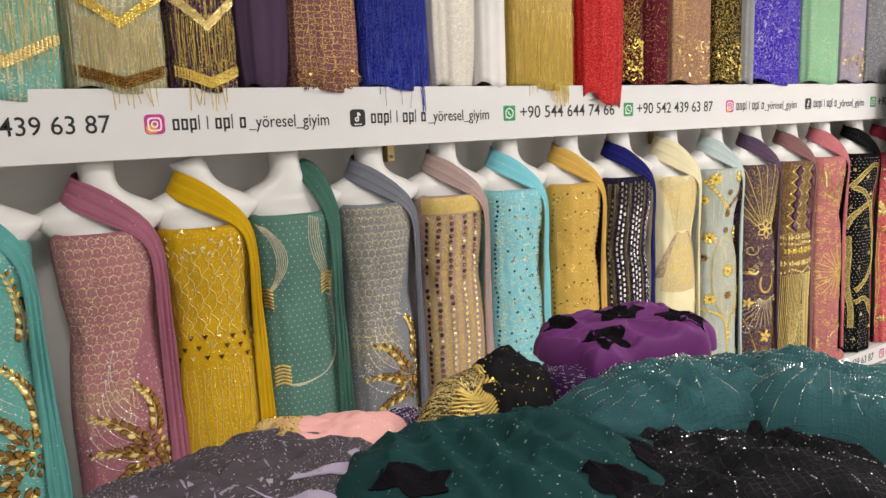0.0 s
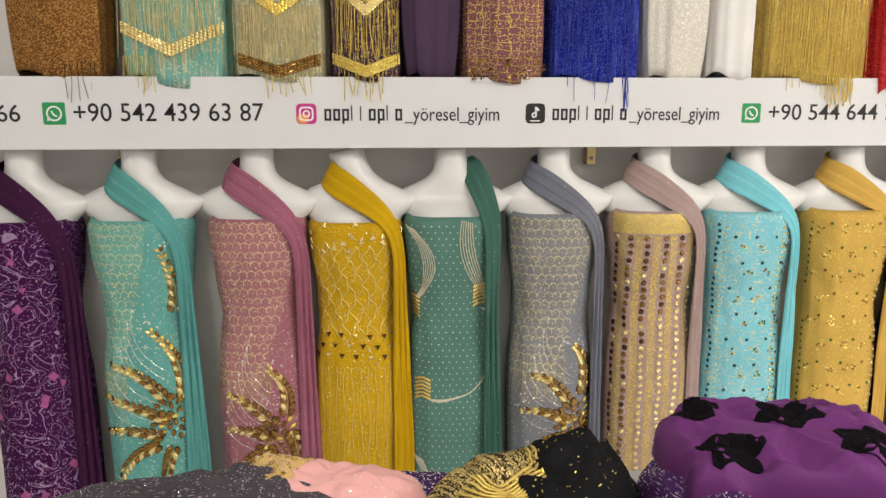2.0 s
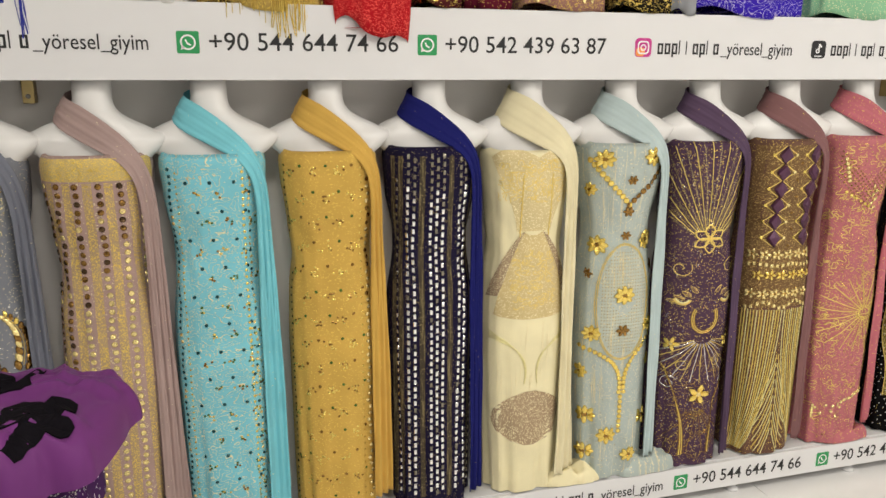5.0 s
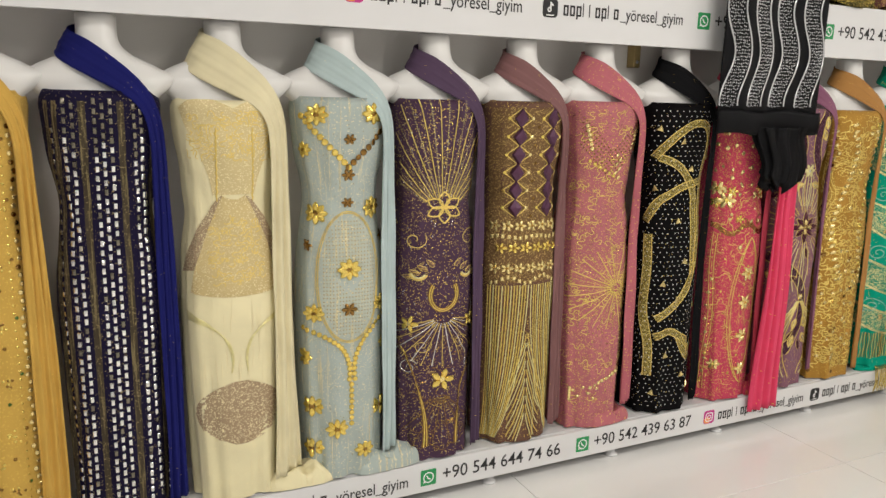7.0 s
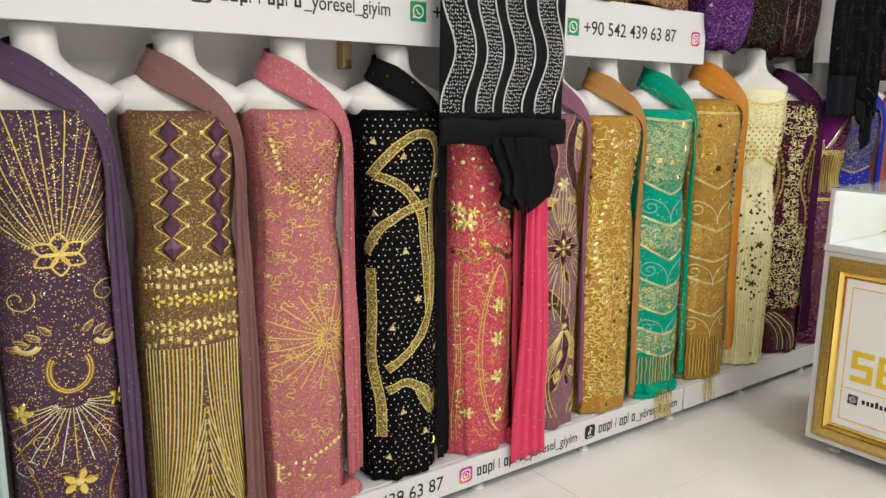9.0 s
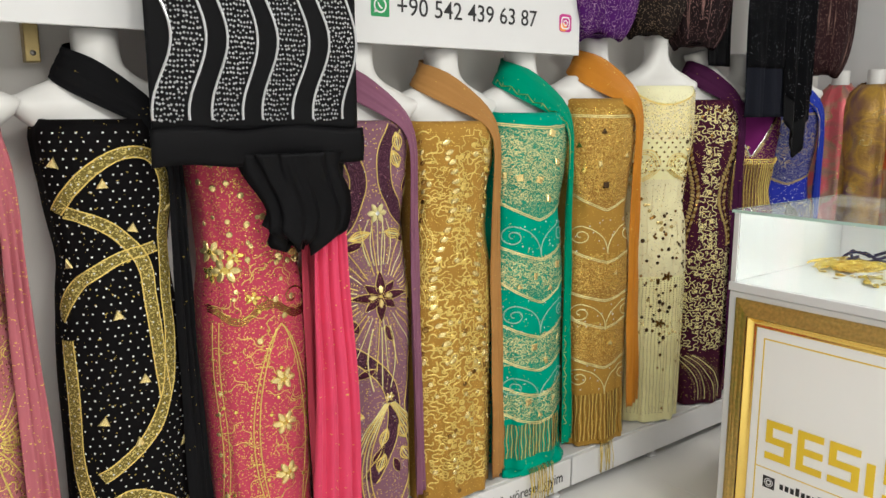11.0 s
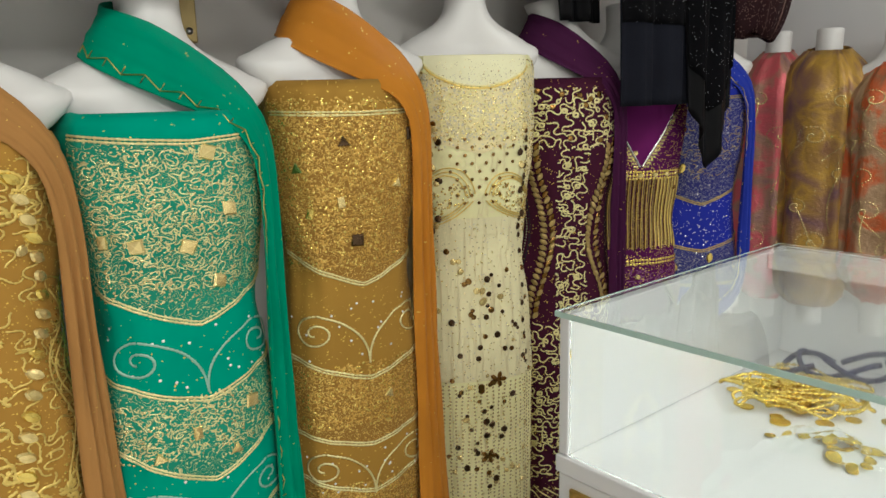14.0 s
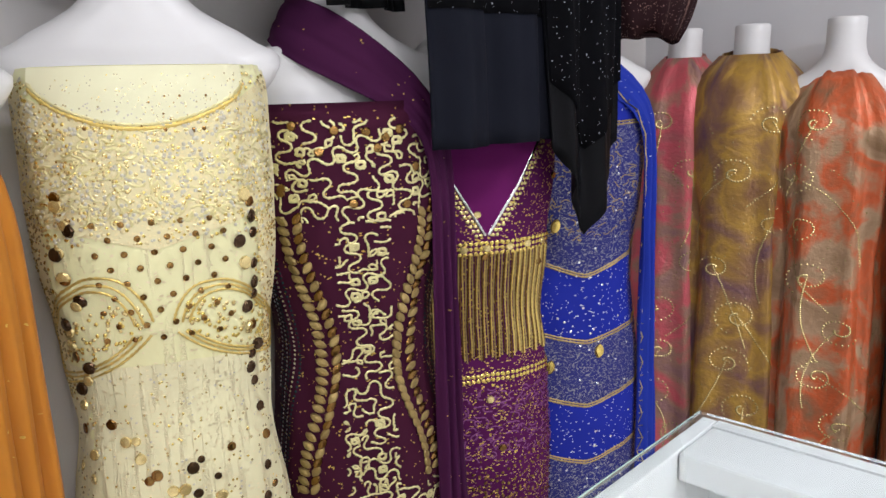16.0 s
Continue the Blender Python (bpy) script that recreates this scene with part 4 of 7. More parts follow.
s = Shape()
s.grid(lambda i, j: shawl_place((i - 0.5) * SHW, 1.42 + 0.60 * j), 44, 24, False, lambda i, j: (i * SHW, 0.6 * j))
thicken(part("drape", s, BLACK, shawl), 0.004)
s = Shape()
s.grid(lambda i, j: ((i - 0.5) * (SHW + 0.02), 0.010 * math.sin(9 * (i - 0.5) + 1.0) - 0.012 - 0.006 * math.sin(3.14 * j), 1.345 + 0.09 * j + 0.006 * math.sin(12 * i)), 40, 6)
thicken(part("border", s, BLACK, shawl, "plain black border"), 0.004)
s = Shape()


def bundle(i, j):
    t = 6.2832 * i
    r = 0.098 + 0.028 * j ** 2 - 0.050 * max(0.0, 1 - j / 0.10) ** 2
    r *= 1 + 0.17 * math.sin(11 * t + 2 * j + 0.8 * math.sin(2 * t)) + 0.08 * math.sin(23 * t - 3 * j)
    return (0.10 + 1.05 * r * math.cos(t) + 0.02 * math.sin(5 * j), -0.004 + 0.30 * r * math.sin(t), 1.135 + 0.235 * j + (0.022 * math.sin(2 * t + 1) + 0.016 * math.sin(7 * t) + 0.008 * math.sin(17 * t)) * (1 - j))


s.grid(bundle, 72, 22, True)
thicken(part("gathered_end", s, BLACK, shawl, "gathered black chiffon end"), 0.003)
white, cord, rnd = Shape(), Shape(), random.Random(5)
for k in range(4):
    c0 = -0.205 + 0.137 * k
    for j in range(44):
        z = 1.455 + 0.0125 * j
        mid = c0 - 0.026 * math.sin((z - 1.4) * 17 + 0.4)
        for i in range(-4, 4):
            u = mid + (i + 0.5 * (j % 2)) * 0.0086 + rnd.uniform(-0.002, 0.002)
            p = Vector(shawl_place(u, z + rnd.uniform(-0.003, 0.003), 0.003))
            r = rnd.uniform(0.0030, 0.0042)
            white.add([p + Vector((-r, 0, 0)), p + Vector((0, 0, -r)), p + Vector((r, 0, 0)), p + Vector((0, 0, r)), p + Vector((0, -r * 0.8, 0))], [(0, 1, 4), (1, 2, 4), (2, 3, 4), (3, 0, 4)])
    for o in (-0.039, 0.042):
        white.tube([shawl_place(c0 - 0.026 * math.sin((1.455 + 0.0125 * j - 1.4) * 17 + 0.4) + o, 1.455 + 0.0125 * j, 0.004) for j in range(44)], 0.0032, 5)
tagged(part("beadwork", white, coat("glass_bead", (0.72, 0.73, 0.75), 0.22, 0.5), shawl, "white glass bead waves", False), kind="stuff")
PINK_CHIFFON = fabric("pink_chiffon", (0.72, 0.06, 0.14), G1, "plain", 60, 0.1, 0.01, 0.7)
hung_scarf("pink_scarf", "bright pink chiffon scarf hanging down from a mannequin", 4.885, 2.535, 0.095, 0.10, 1.20, PINK_CHIFFON, 0.0, 4, 3.2, 0.009, taper=1.85)

# ---- folded garments on the table ----


def heap(name, label, cx, cy, rx, ry, z0, h, cloth, seed=0, turn=0.0, flat=0.5, wrinkle=0.012, sides=2.6, group="garments piled on the table", lean=0.0):
    """A soft folded bundle with rounded rim, sagging top and creases."""
    ob = thing(name, label, "garment", group)
    ob.matrix_world = pose(cx, cy, z0, 0, 0, turn)
    s = Shape()

    def noise_at(x, y, z, f):
        return noise.noise(Vector((x * f + seed * 3.7, y * f, z * f + seed)))

    def place(i, j):
        t = 6.2832 * i
        a = min(j, 1.0) * 1.5708
        k = max(0.0, math.cos(a)) ** flat
        c, e = math.cos(t), math.sin(t)
        rad = 1 + 0.14 * noise_at(c, e, 0, 1.6) + 0.07 * noise_at(c, e, 5, 4)
        x = rx * k * rad * math.copysign(abs(c) ** (2 / sides), c)
        y = ry * k * rad * math.copysign(abs(e) ** (2 / sides), e)
        up = math.sin(a)
        crease = 1 - 2 * abs(noise_at(x + 0.35 * y, y * 0.45, 2, 11.0)) - 1.0 * abs(noise_at(x * 0.5, y + 0.3 * x, 4, 22.0))
        z = h * up ** 0.8 * (1 + 0.28 * noise_at(x / rx, y / ry, 1, 1.2)) + wrinkle * crease * up + 0.3 * wrinkle * noise_at(x, y, 7, 34.0) * up + lean * x
        return (x, y, max(0.0, z))

    s.grid(place, 120, 56, True, lambda i, j: (math.cos(6.2832 * i) * rx * math.cos(j * 1.57), math.sin(6.2832 * i) * ry * math.cos(j * 1.57)))
    part("cloth", s, cloth, ob)
    return ob, place


TOP = 0.956
grey_lilac = fabric("charcoal_wool", (0.07, 0.06, 0.07), (0.45, 0.40, 0.50), "beads", 300, 0.1, 0.12)
hc, place_c = heap("folded_garment", "charcoal glitter garment with lilac leaf appliques on the table", -0.16, 1.52, 0.36, 0.25, TOP, 0.09, grey_lilac, 1, 10, 0.5, 0.02)
pinkc = fabric("salmon_silk", (0.78, 0.40, 0.38), G2, "plain", 60, 0.1, 0.03, 0.5)
heap("folded_garment", "salmon pink silk garment with gold beading on the table", 0.16, 1.66, 0.19, 0.11, TOP, 0.085, pinkc, 2, -12, 0.55, 0.016)
gbl = fabric("salmon_gold", (0.55, 0.36, 0.16), G1, "beads", 130, 0.5, 0.4)
heap("folded_garment", "gold beaded peach garment folded on the table", 0.05, 1.68, 0.11, 0.08, TOP, 0.095, gbl, 3, 10, 0.55, 0.014)
dkp = fabric("dark_violet_satin", (0.05, 0.02, 0.08), S1, "beads", 150, 0.1, 0.1)
heap("folded_garment", "dark violet beaded garment folded on the table", 0.32, 1.69, 0.14, 0.08, TOP, 0.045, dkp, 4, 5, 0.55, 0.012)
bottle = fabric("bottle_green_velvet", (0.010, 0.041, 0.042), (0.25, 0.28, 0.26), "plain", 200, 0.1, 0.02, 0.8)
hb, place_b = heap("folded_garment", "bottle green velvet garment with black lace flowers on the table", 0.34, 1.22, 0.36, 0.26, TOP, 0.14, bottle, 5, -25, 0.75, 0.03)
blackb = fabric("black_beaded", (0.008, 0.008, 0.010), (0.014, 0.014, 0.016), "net", 80, 0.1, 0.01)
heap("folded_garment", "black beaded garment under the pile", 0.72, 0.98, 0.38, 0.24, TOP, 0.115, blackb, 6, -15, 0.75, 0.03)
tealq = fabric("teal_quilted", (0.026, 0.085, 0.095), (0.034, 0.10, 0.11), "net", 130, 0.05, 0.01, 0.7)
heap("folded_garment", "teal beaded lattice garment draped over the pile", 0.87, 1.20, 0.37, 0.20, TOP, 0.19, tealq, 7, -22, 0.8, 0.024)
heap("folded_garment", "folded teal beaded garment on the table", 1.10, 0.98, 0.22, 0.24, TOP, 0.21, tealq, 8, 30, 0.8, 0.024)
blackc = fabric("black_net", (0.010, 0.010, 0.011), G1, "plain", 140, 0.1, 0.02)
heap("folded_garment", "black net garment crumpled on the table", 0.64, 1.60, 0.16, 0.12, TOP, 0.14, blackc, 9, 20, 0.7, 0.03)
goldstripe = fabric("black_gold_rows", (0.03, 0.022, 0.01), (0.80, 0.62, 0.25), "threads", 170, 0.75, 0.4)
hp, place = heap("folded_garment", "black garment with rows of gold beads on the table", 0.50, 1.58, 0.20, 0.10, TOP, 0.14, goldstripe, 10, 32, 0.8, 0.014)
rows = Shape()
for k in range(13):
    rows.tube([Vector(place((0.52 + 0.5 * t) % 1, 0.18 + 0.055 * k)) + Vector((0, 0, 0.003)) for t in [i / 24 for i in range(25)]], 0.0032, 5)
tagged(part("bead_trim", rows, GOLD_CORD, hp, "rows of gold beads"), kind="stuff")
under = fabric("violet_crepe", (0.055, 0.018, 0.085), S1, "beads", 150, 0.12, 0.1)
heap("folded_garment", "dark violet crepe garment folded under another", 1.05, 1.58, 0.25, 0.19, TOP, 0.11, under, 11, 8, 0.3, 0.014, 3.6)
purple = fabric("purple_satin", (0.135, 0.032, 0.150), S1, "plain", 60, 0.1, 0.0, 0.42)
hp, place = heap("folded_garment", "folded purple satin garment with black lace flowers", 1.10, 1.60, 0.25, 0.19, TOP + 0.085, 0.085, purple, 12, -12, 0.22, 0.030, 4.0, lean=0.06)
LACE_BLACK = coat("black_lace", (0.005, 0.004, 0.006), 0.9, spec=0.08)


def lace_flower(parent, place, i, j, r, seed, material=None, petals=6, name="lace_flower", label="black lace flower"):
    rnd, s = random.Random(seed), Shape()
    o = Vector(place(i, j))
    li = (Vector(place(i + 0.01, j)) - o).length / 0.01
    lj = (Vector(place(i, j + 0.02)) - o).length / 0.02

    def on(x, y):
        return Vector(place(i + x / li, min(0.99, max(0.01, j + y / lj)))) + Vector((0, 0, 0.0025))

    for k in range(petals):
        a = 6.2832 / petals * k + rnd.uniform(-0.2, 0.2)
        cs, sn = math.cos(a), math.sin(a)
        broad, reach = r * (0.30 if petals < 5 else 0.46) * rnd.uniform(0.85, 1.1), r * rnd.uniform(0.85, 1.1)
        rim = []
        for q in range(9):
            u = q / 8
            w = broad * math.sin(3.1416 * min(0.97, 0.06 + 0.91 * u ** 0.85)) ** 0.8
            rim.append([on((0.04 * r + u * reach) * cs - w * o * sn, (0.04 * r + u * reach) * sn + w * o * cs) for o in (-1, 0, 1)])
        s.add([v for row in rim for v in row], [(3 * q + o, 3 * q + 3 + o, 3 * q + 4 + o, 3 * q + 1 + o) for q in range(8) for o in (0, 1)])
    sw = part(name, s, material or LACE_BLACK, parent, label, False)
    w = sw.modifiers.new("lay_on", "SOLIDIFY")
    w.thickness, w.offset = 0.0025, 0




def top_flower(parent, cloth_ob, cx, cy, r, seed):
    """A five-petalled lace flower laid on the upper side of a garment."""
    rnd, s = random.Random(seed), Shape()
    deps = bpy.context.evaluated_depsgraph_get()

    def on(x, y):
        hit, p, _, _ = cloth_ob.ray_cast(Vector((cx + x, cy + y, 1.0)), Vector((0, 0, -1)), depsgraph=deps)
        return p + Vector((0, 0, 0.002)) if hit else Vector((cx + x, cy + y, 0.0))

    turn = rnd.uniform(0, 6.28)
    for k in range(5):
        a = turn + 1.2566 * k + rnd.uniform(-0.12, 0.12)
        cs, sn = math.cos(a), math.sin(a)
        reach, broad = r * rnd.uniform(0.85, 1.1), r * rnd.uniform(0.34, 0.44)
        rows_ = []
        for q in range(9):
            u = q / 8
            w = broad * math.sin(3.1416 * (0.08 + 0.86 * u ** 0.8)) ** 0.7 * (1.0 + 0.12 * math.sin(9 * u + k))
            rows_.append([on((0.03 * r + u * reach) * cs - w * o * sn, (0.03 * r + u * reach) * sn + w * o * cs) for o in (-1, 0, 1)])
        s.add([v for row in rows_ for v in row], [(3 * q + o, 3 * q + 3 + o, 3 * q + 4 + o, 3 * q + 1 + o) for q in range(8) for o in (0, 1)])
    thicken(part("lace_flower", s, LACE_BLACK, parent, "black lace flower", False), 0.0025)


bpy.context.view_layer.update()
for k, (cx, cy, r) in enumerate(((-0.13, -0.09, 0.070), (0.02, 0.07, 0.078), (0.14, -0.08, 0.080), (-0.17, 0.10, 0.055))):
    top_flower(hp, hp.children[0], cx, cy, r, k)

LILAC = coat("lilac_felt", (0.36, 0.31, 0.42), 0.9)
for i, j, r in ((0.62, 0.35, 0.11), (0.80, 0.30, 0.12), (0.90, 0.5, 0.10), (0.50, 0.5, 0.10), (0.72, 0.6, 0.09)):
    lace_flower(hc, place_c, i, j, r, int(i * 77), LILAC, 3, "leaf_applique", "lilac felt leaf applique")
for i, j, r in ((0.70, 0.35, 0.07), (0.85, 0.5, 0.07), (0.60, 0.6, 0.06), (0.95, 0.3, 0.07)):
    lace_flower(hb, place_b, i, j, r, int(i * 55))


def seed_beads(owner, cloth_ob, step, size, material, seed, z_min=0.03, rows=0):
    """Small glass beads in loose rows over the upper side of a garment."""
    rnd, s = random.Random(seed), Shape()
    me = cloth_ob.data
    for f in me.polygons:
        if rows and (f.index % 120) % rows:
            continue
        if f.normal.z > 0.05 and f.center.z > z_min and rnd.random() < step:
            p, r = f.center + f.normal * 0.001, size * rnd.uniform(0.7, 1.2)
            t = f.normal.orthogonal().normalized()
            u = f.normal.cross(t)
            s.add([p + t * r, p + u * r, p - t * r, p - u * r, p + f.normal * r], [(0, 1, 4), (1, 2, 4), (2, 3, 4), (3, 0, 4)])
    tagged(part("bead_trim", s, material, owner, "small glass beads", False), kind="stuff")


for ob in list(scene.objects):
    if ob.name.startswith("folded_garment"):
        lab, cl = ob["label"], ob.children[0]
        if "teal" in lab:
            seed_beads(ob, cl, 0.75, 0.0022, SILVER, 5, rows=4)
        elif "black beaded" in lab:
            seed_beads(ob, cl, 0.5, 0.0020, SILVER, 6, rows=4)
        elif "charcoal" in lab:
            seed_beads(ob, cl, 0.10, 0.0016, SILVER, 7)
        elif "violet" in lab:
            seed_beads(ob, cl, 0.08, 0.0018, PEARL, 8)
        elif "peach" in lab:
            seed_beads(ob, cl, 0.05, 0.0024, BRONZE, 9)

# ---- embroidery ----
UNIT = {}


def unit_mesh(kind, material):
    """A sequin, leaf or stone of size 1 that lies in the x-z plane and bulges towards -y."""
    key = (kind, material.name)
    if key in UNIT:
        return UNIT[key]
    s = Shape()
    if kind == "disc":
        k = 10
        rim = [(0.5 * math.cos(6.2832 * i / k), 0, 0.5 * math.sin(6.2832 * i / k)) for i in range(k)]
    elif kind == "leaf":
        k = 10
        rim = [(0.5 * math.cos(6.2832 * i / k), 0, 0.30 * math.copysign(abs(math.sin(6.2832 * i / k)) ** 1.4, math.sin(6.2832 * i / k))) for i in range(k)]
    elif kind == "square":
        rim = [(-0.5, 0, -0.5), (0.5, 0, -0.5), (0.5, 0, 0.5), (-0.5, 0, 0.5)]
    elif kind == "rect":
        rim = [(-0.3, 0, -0.5), (0.3, 0, -0.5), (0.3, 0, 0.5), (-0.3, 0, 0.5)]
    elif kind == "diamond":
        rim = [(-0.35, 0, 0), (0, 0, -0.5), (0.35, 0, 0), (0, 0, 0.5)]
    else:
        rim = [(-0.5, 0, -0.35), (0.5, 0, -0.35), (0, 0, 0.5)]
    k = len(rim)
    low = rim
    high = [(x * 0.8, -0.14, z * 0.8) for x, y, z in rim]
    s.add(low + high + [(0, -0.19, 0)], [(i, (i + 1) % k, k + (i + 1) % k, k + i) for i in range(k)] + [(k + i, k + (i + 1) % k, 2 * k) for i in range(k)])
    UNIT[key] = s.mesh(kind + "_sequin", material, False)
    return UNIT[key]


class Deco:
    """Beadwork on one dress: joined cords and beads, and single sequins as objects of their own."""

    def __init__(self, word):
        self.dress, self.body, self.cloth = DRESS[word]
        self.sh, self.rnd, self.count, self.laid = {}, random.Random(word), 0, set()

    def shape(self, mat):
        return self.sh.setdefault(mat.name, (Shape(), mat))[0]

    def frame_at(self, s, z, lift):
        p, nrm = self.body.front(s, z, lift)
        t = Vector((0, 0, 1)).cross(-nrm)
        t = t.normalized() if t.length > 1e-4 else Vector((1, 0, 0))
        if t.x < 0:
            t = -t
        return p, nrm, t, nrm.cross(t).normalized() * (-1 if nrm.cross(t).z < 0 else 1)

    def piece(self, kind, s, z, size, mat, rot=0.0, name="sequin"):
        size *= 1.18
        self.count += 1
        if abs(s) > self.body.half(z) * 0.97 or not self.body.low < z < self.body.high:
            return
        p, nrm, t, up = self.frame_at(s, z, 0.0017)
        r = math.radians(rot)
        tilt = Vector((self.rnd.gauss(0, 0.12), 0, self.rnd.gauss(0, 0.12)))
        y = (-nrm + t * tilt.x + up * tilt.z).normalized()
        x = (t * math.cos(r) + up * math.sin(r))
        x = (x - y * x.dot(y)).normalized()
        m = Matrix((x, y, x.cross(y))).transposed().to_4x4()
        if self.count > 260:
            me, sh = unit_mesh(kind, mat), self.shape(mat)
            sh.add([p + m.to_3x3() @ (v.co * size) for v in me.vertices], [tuple(f.vertices) for f in me.polygons])
            return
        ob = new(name, unit_mesh(kind, mat))
        ob.parent = self.dress
        ob.matrix_basis = Matrix.Translation(p) @ m @ Matrix.Diagonal((size, size, size, 1))

    def dot(self, s, z, r, mat, k=6):
        r *= 1.3
        if abs(s) > self.body.half(z) * 0.975 or not self.body.low < z < self.body.high:
            return
        p, nrm, t, up = self.frame_at(s, z, 0.0013)
        rim = [p + (t * math.cos(6.2832 * i / k) + up * math.sin(6.2832 * i / k)) * r for i in range(k)]
        self.shape(mat).add(rim + [p + nrm * r * 0.7], [(i, (i + 1) % k, k) for i in range(k)])

    def line(self, pts, w, mat, lift=0.5, beads=False):
        w *= 1.25
        pts = [(s, z) for s, z in pts if abs(s) < self.body.half(z) * 0.975 and self.body.low < z < self.body.high]
        if len(pts) < 2:
            return
        if beads:
            for s, z in pts:
                self.dot(s, z, w * 0.6, mat, 5)
            return
        mat = {"gold_foil": GOLD_CORD, "pale_gold": PALE_CORD}.get(mat.name, mat)
        arc = np.concatenate(([0], np.cumsum([math.hypot(b[0] - a[0], b[1] - a[1]) for a, b in zip(pts, pts[1:])])))
        if arc[-1] / len(pts) > 0.0042 and w < 0.008:
            ts = np.linspace(0, arc[-1], int(arc[-1] / 0.0034) + 2)
            pts = list(zip(np.interp(ts, arc, [p[0] for p in pts]).tolist(), np.interp(ts, arc, [p[1] for p in pts]).tolist()))
        vs, fs = [], []
        for i, (s, z) in enumerate(pts):
            a, b = pts[max(0, i - 1)], pts[min(len(pts) - 1, i + 1)]
            d = Vector((b[0] - a[0], b[1] - a[1]))
            d = d.normalized() if d.length > 1e-6 else Vector((1, 0))
            p, nrm, t, up = self.frame_at(s, z, 0.0016)
            side = t * -d.y + up * d.x
            ww = w * ((1.1 if i % 2 else 0.62) + 0.3 * self.rnd.random())
            vs += [p - side * ww / 2, p + nrm * ww * lift, p + side * ww / 2]
            if i:
                k = 3 * i
                fs += [(k - 3, k - 2, k + 1, k), (k - 2, k - 1, k + 2, k + 1)]
        self.shape(mat).add(vs, fs)

    def patch(self, fn, mat, nu=14, nv=14, lift=0.0016, name="lace_panel"):
        sh = Shape()
        sh.grid(lambda i, j: self.body.front(*fn(i, j), lift)[0], nu, nv, False, fn)
        part(name, sh, mat, self.dress)

    def flower(self, s, z, r, mat, petals=6, centre=None, turn=0.0):
        for i in range(petals):
            a = turn + 6.2832 * i / petals
            self.piece("leaf", s + 0.55 * r * math.cos(a), z + 0.55 * r * math.sin(a), r * 0.85, mat, math.degrees(a), "petal")
        self.piece("disc", s, z, r * 0.55, centre or mat, 0, "flower_centre")

    def scatter(self, n, fn, s0=-0.14, s1=0.14, z0=0.2, z1=1.43):
        for _ in range(n):
            fn(self.rnd.uniform(s0, s1), self.rnd.uniform(z0, z1))

    def squiggles(self, n, mat, s0, s1, z0, z1, w=0.0035, length=0.10, curl=1.0, gap=0.0):
        """Meandering cord that keeps clear of itself and of the cord laid before."""
        cell = gap or max(0.0058, 2.0 * w)
        mat_ = {"gold_foil": GOLD_CORD, "pale_gold": PALE_CORD}.get(mat.name, mat)
        for _ in range(n if gap == 0 else n * 2):
            s, z, a, k = self.rnd.uniform(s0, s1), self.rnd.uniform(z0, z1), self.rnd.uniform(0, 6.28), self.rnd.uniform(0, 6.28)
            pts, own = [], []
            for i in range(int(length * 1.6 / 0.003)):
                key = (round(s / cell), round(z / cell))
                if key in self.laid and key not in own[-2:] or not (s0 < s < s1 and z0 < z < z1):
                    break
                if key not in own:
                    own.append(key)
                    self.laid.add(key)
                pts.append((s, z))
                a += curl * 0.52 * math.sin(k + i * 0.36)
                for turn in (0, 0.6, -0.6, 1.2, -1.2, 1.9, -1.9):
                    q = (round((s + 0.003 * math.cos(a + turn)) / cell), round((z + 0.003 * math.sin(a + turn)) / cell))
                    if q not in self.laid or q == key:
                        a += turn
                        break
                s += 0.003 * math.cos(a)
                z += 0.003 * math.sin(a)
            if len(pts) > 4:
                self.line(pts, w, mat_, 0.4)

    def spiral(self, s, z, r, mat, turn=1, start=0.0, w=0.003, turns=1.6, beads=False):
        n = 34
        self.line([(s + r * (1 - 0.85 * i / n) * math.cos(start + turn * 6.2832 * turns * i / n), z + r * (1 - 0.85 * i / n) * math.sin(start + turn * 6.2832 * turns * i / n)) for i in range(n + 1)], w, mat, beads=beads)

    def hexes(self, right, z0, z1, p, mat, bead):
        """Upright honeycomb of fine cord; right(z) is its edge."""
        rows = int((z1 - z0) / (p * 1.5))
        for r in range(rows):
            z = z1 - 1.5 * p * r
            n = int(0.29 / p)
            off = 0.5 * p if r % 2 else 0.0
            run = []
            for i in range(2 * n):
                s = -0.145 + off + 0.5 * p * i
                if s > right(z) or s > 0.145:
                    break
                run.append((s, z - (0.45 * p if i % 2 else 0.0)))
                if i % 2:
                    self.line([(s, z - 0.45 * p), (s, z - 1.05 * p)], 0.0015, mat, 0.5)
                else:
                    self.dot(s, z - 0.75 * p, 0.0021, bead, 5)
                    self.dot(s, z - 0.02 * p, 0.0014, bead, 4)
            self.line(run, 0.0015, mat, 0.5)

    def done(self):
        for name, (sh, mat) in self.sh.items():
            if sh.v:
                tagged(part("beadwork", sh, mat, self.dress, f"{mat.name.replace('_', ' ')} cords and beads"), kind="stuff")


def curve(fn, n=24):
    return [fn(i / n) for i in range(n + 1)]


def arc_pts(s0, z0, s1, z1, sag, n=20):
    """A bowed stroke between two places."""
    dx, dz = s1 - s0, z1 - z0
    return [(s0 + dx * t - dz * sag * 4 * t * (1 - t), z0 + dz * t + dx * sag * 4 * t * (1 - t)) for t in [i / n for i in range(n + 1)]]


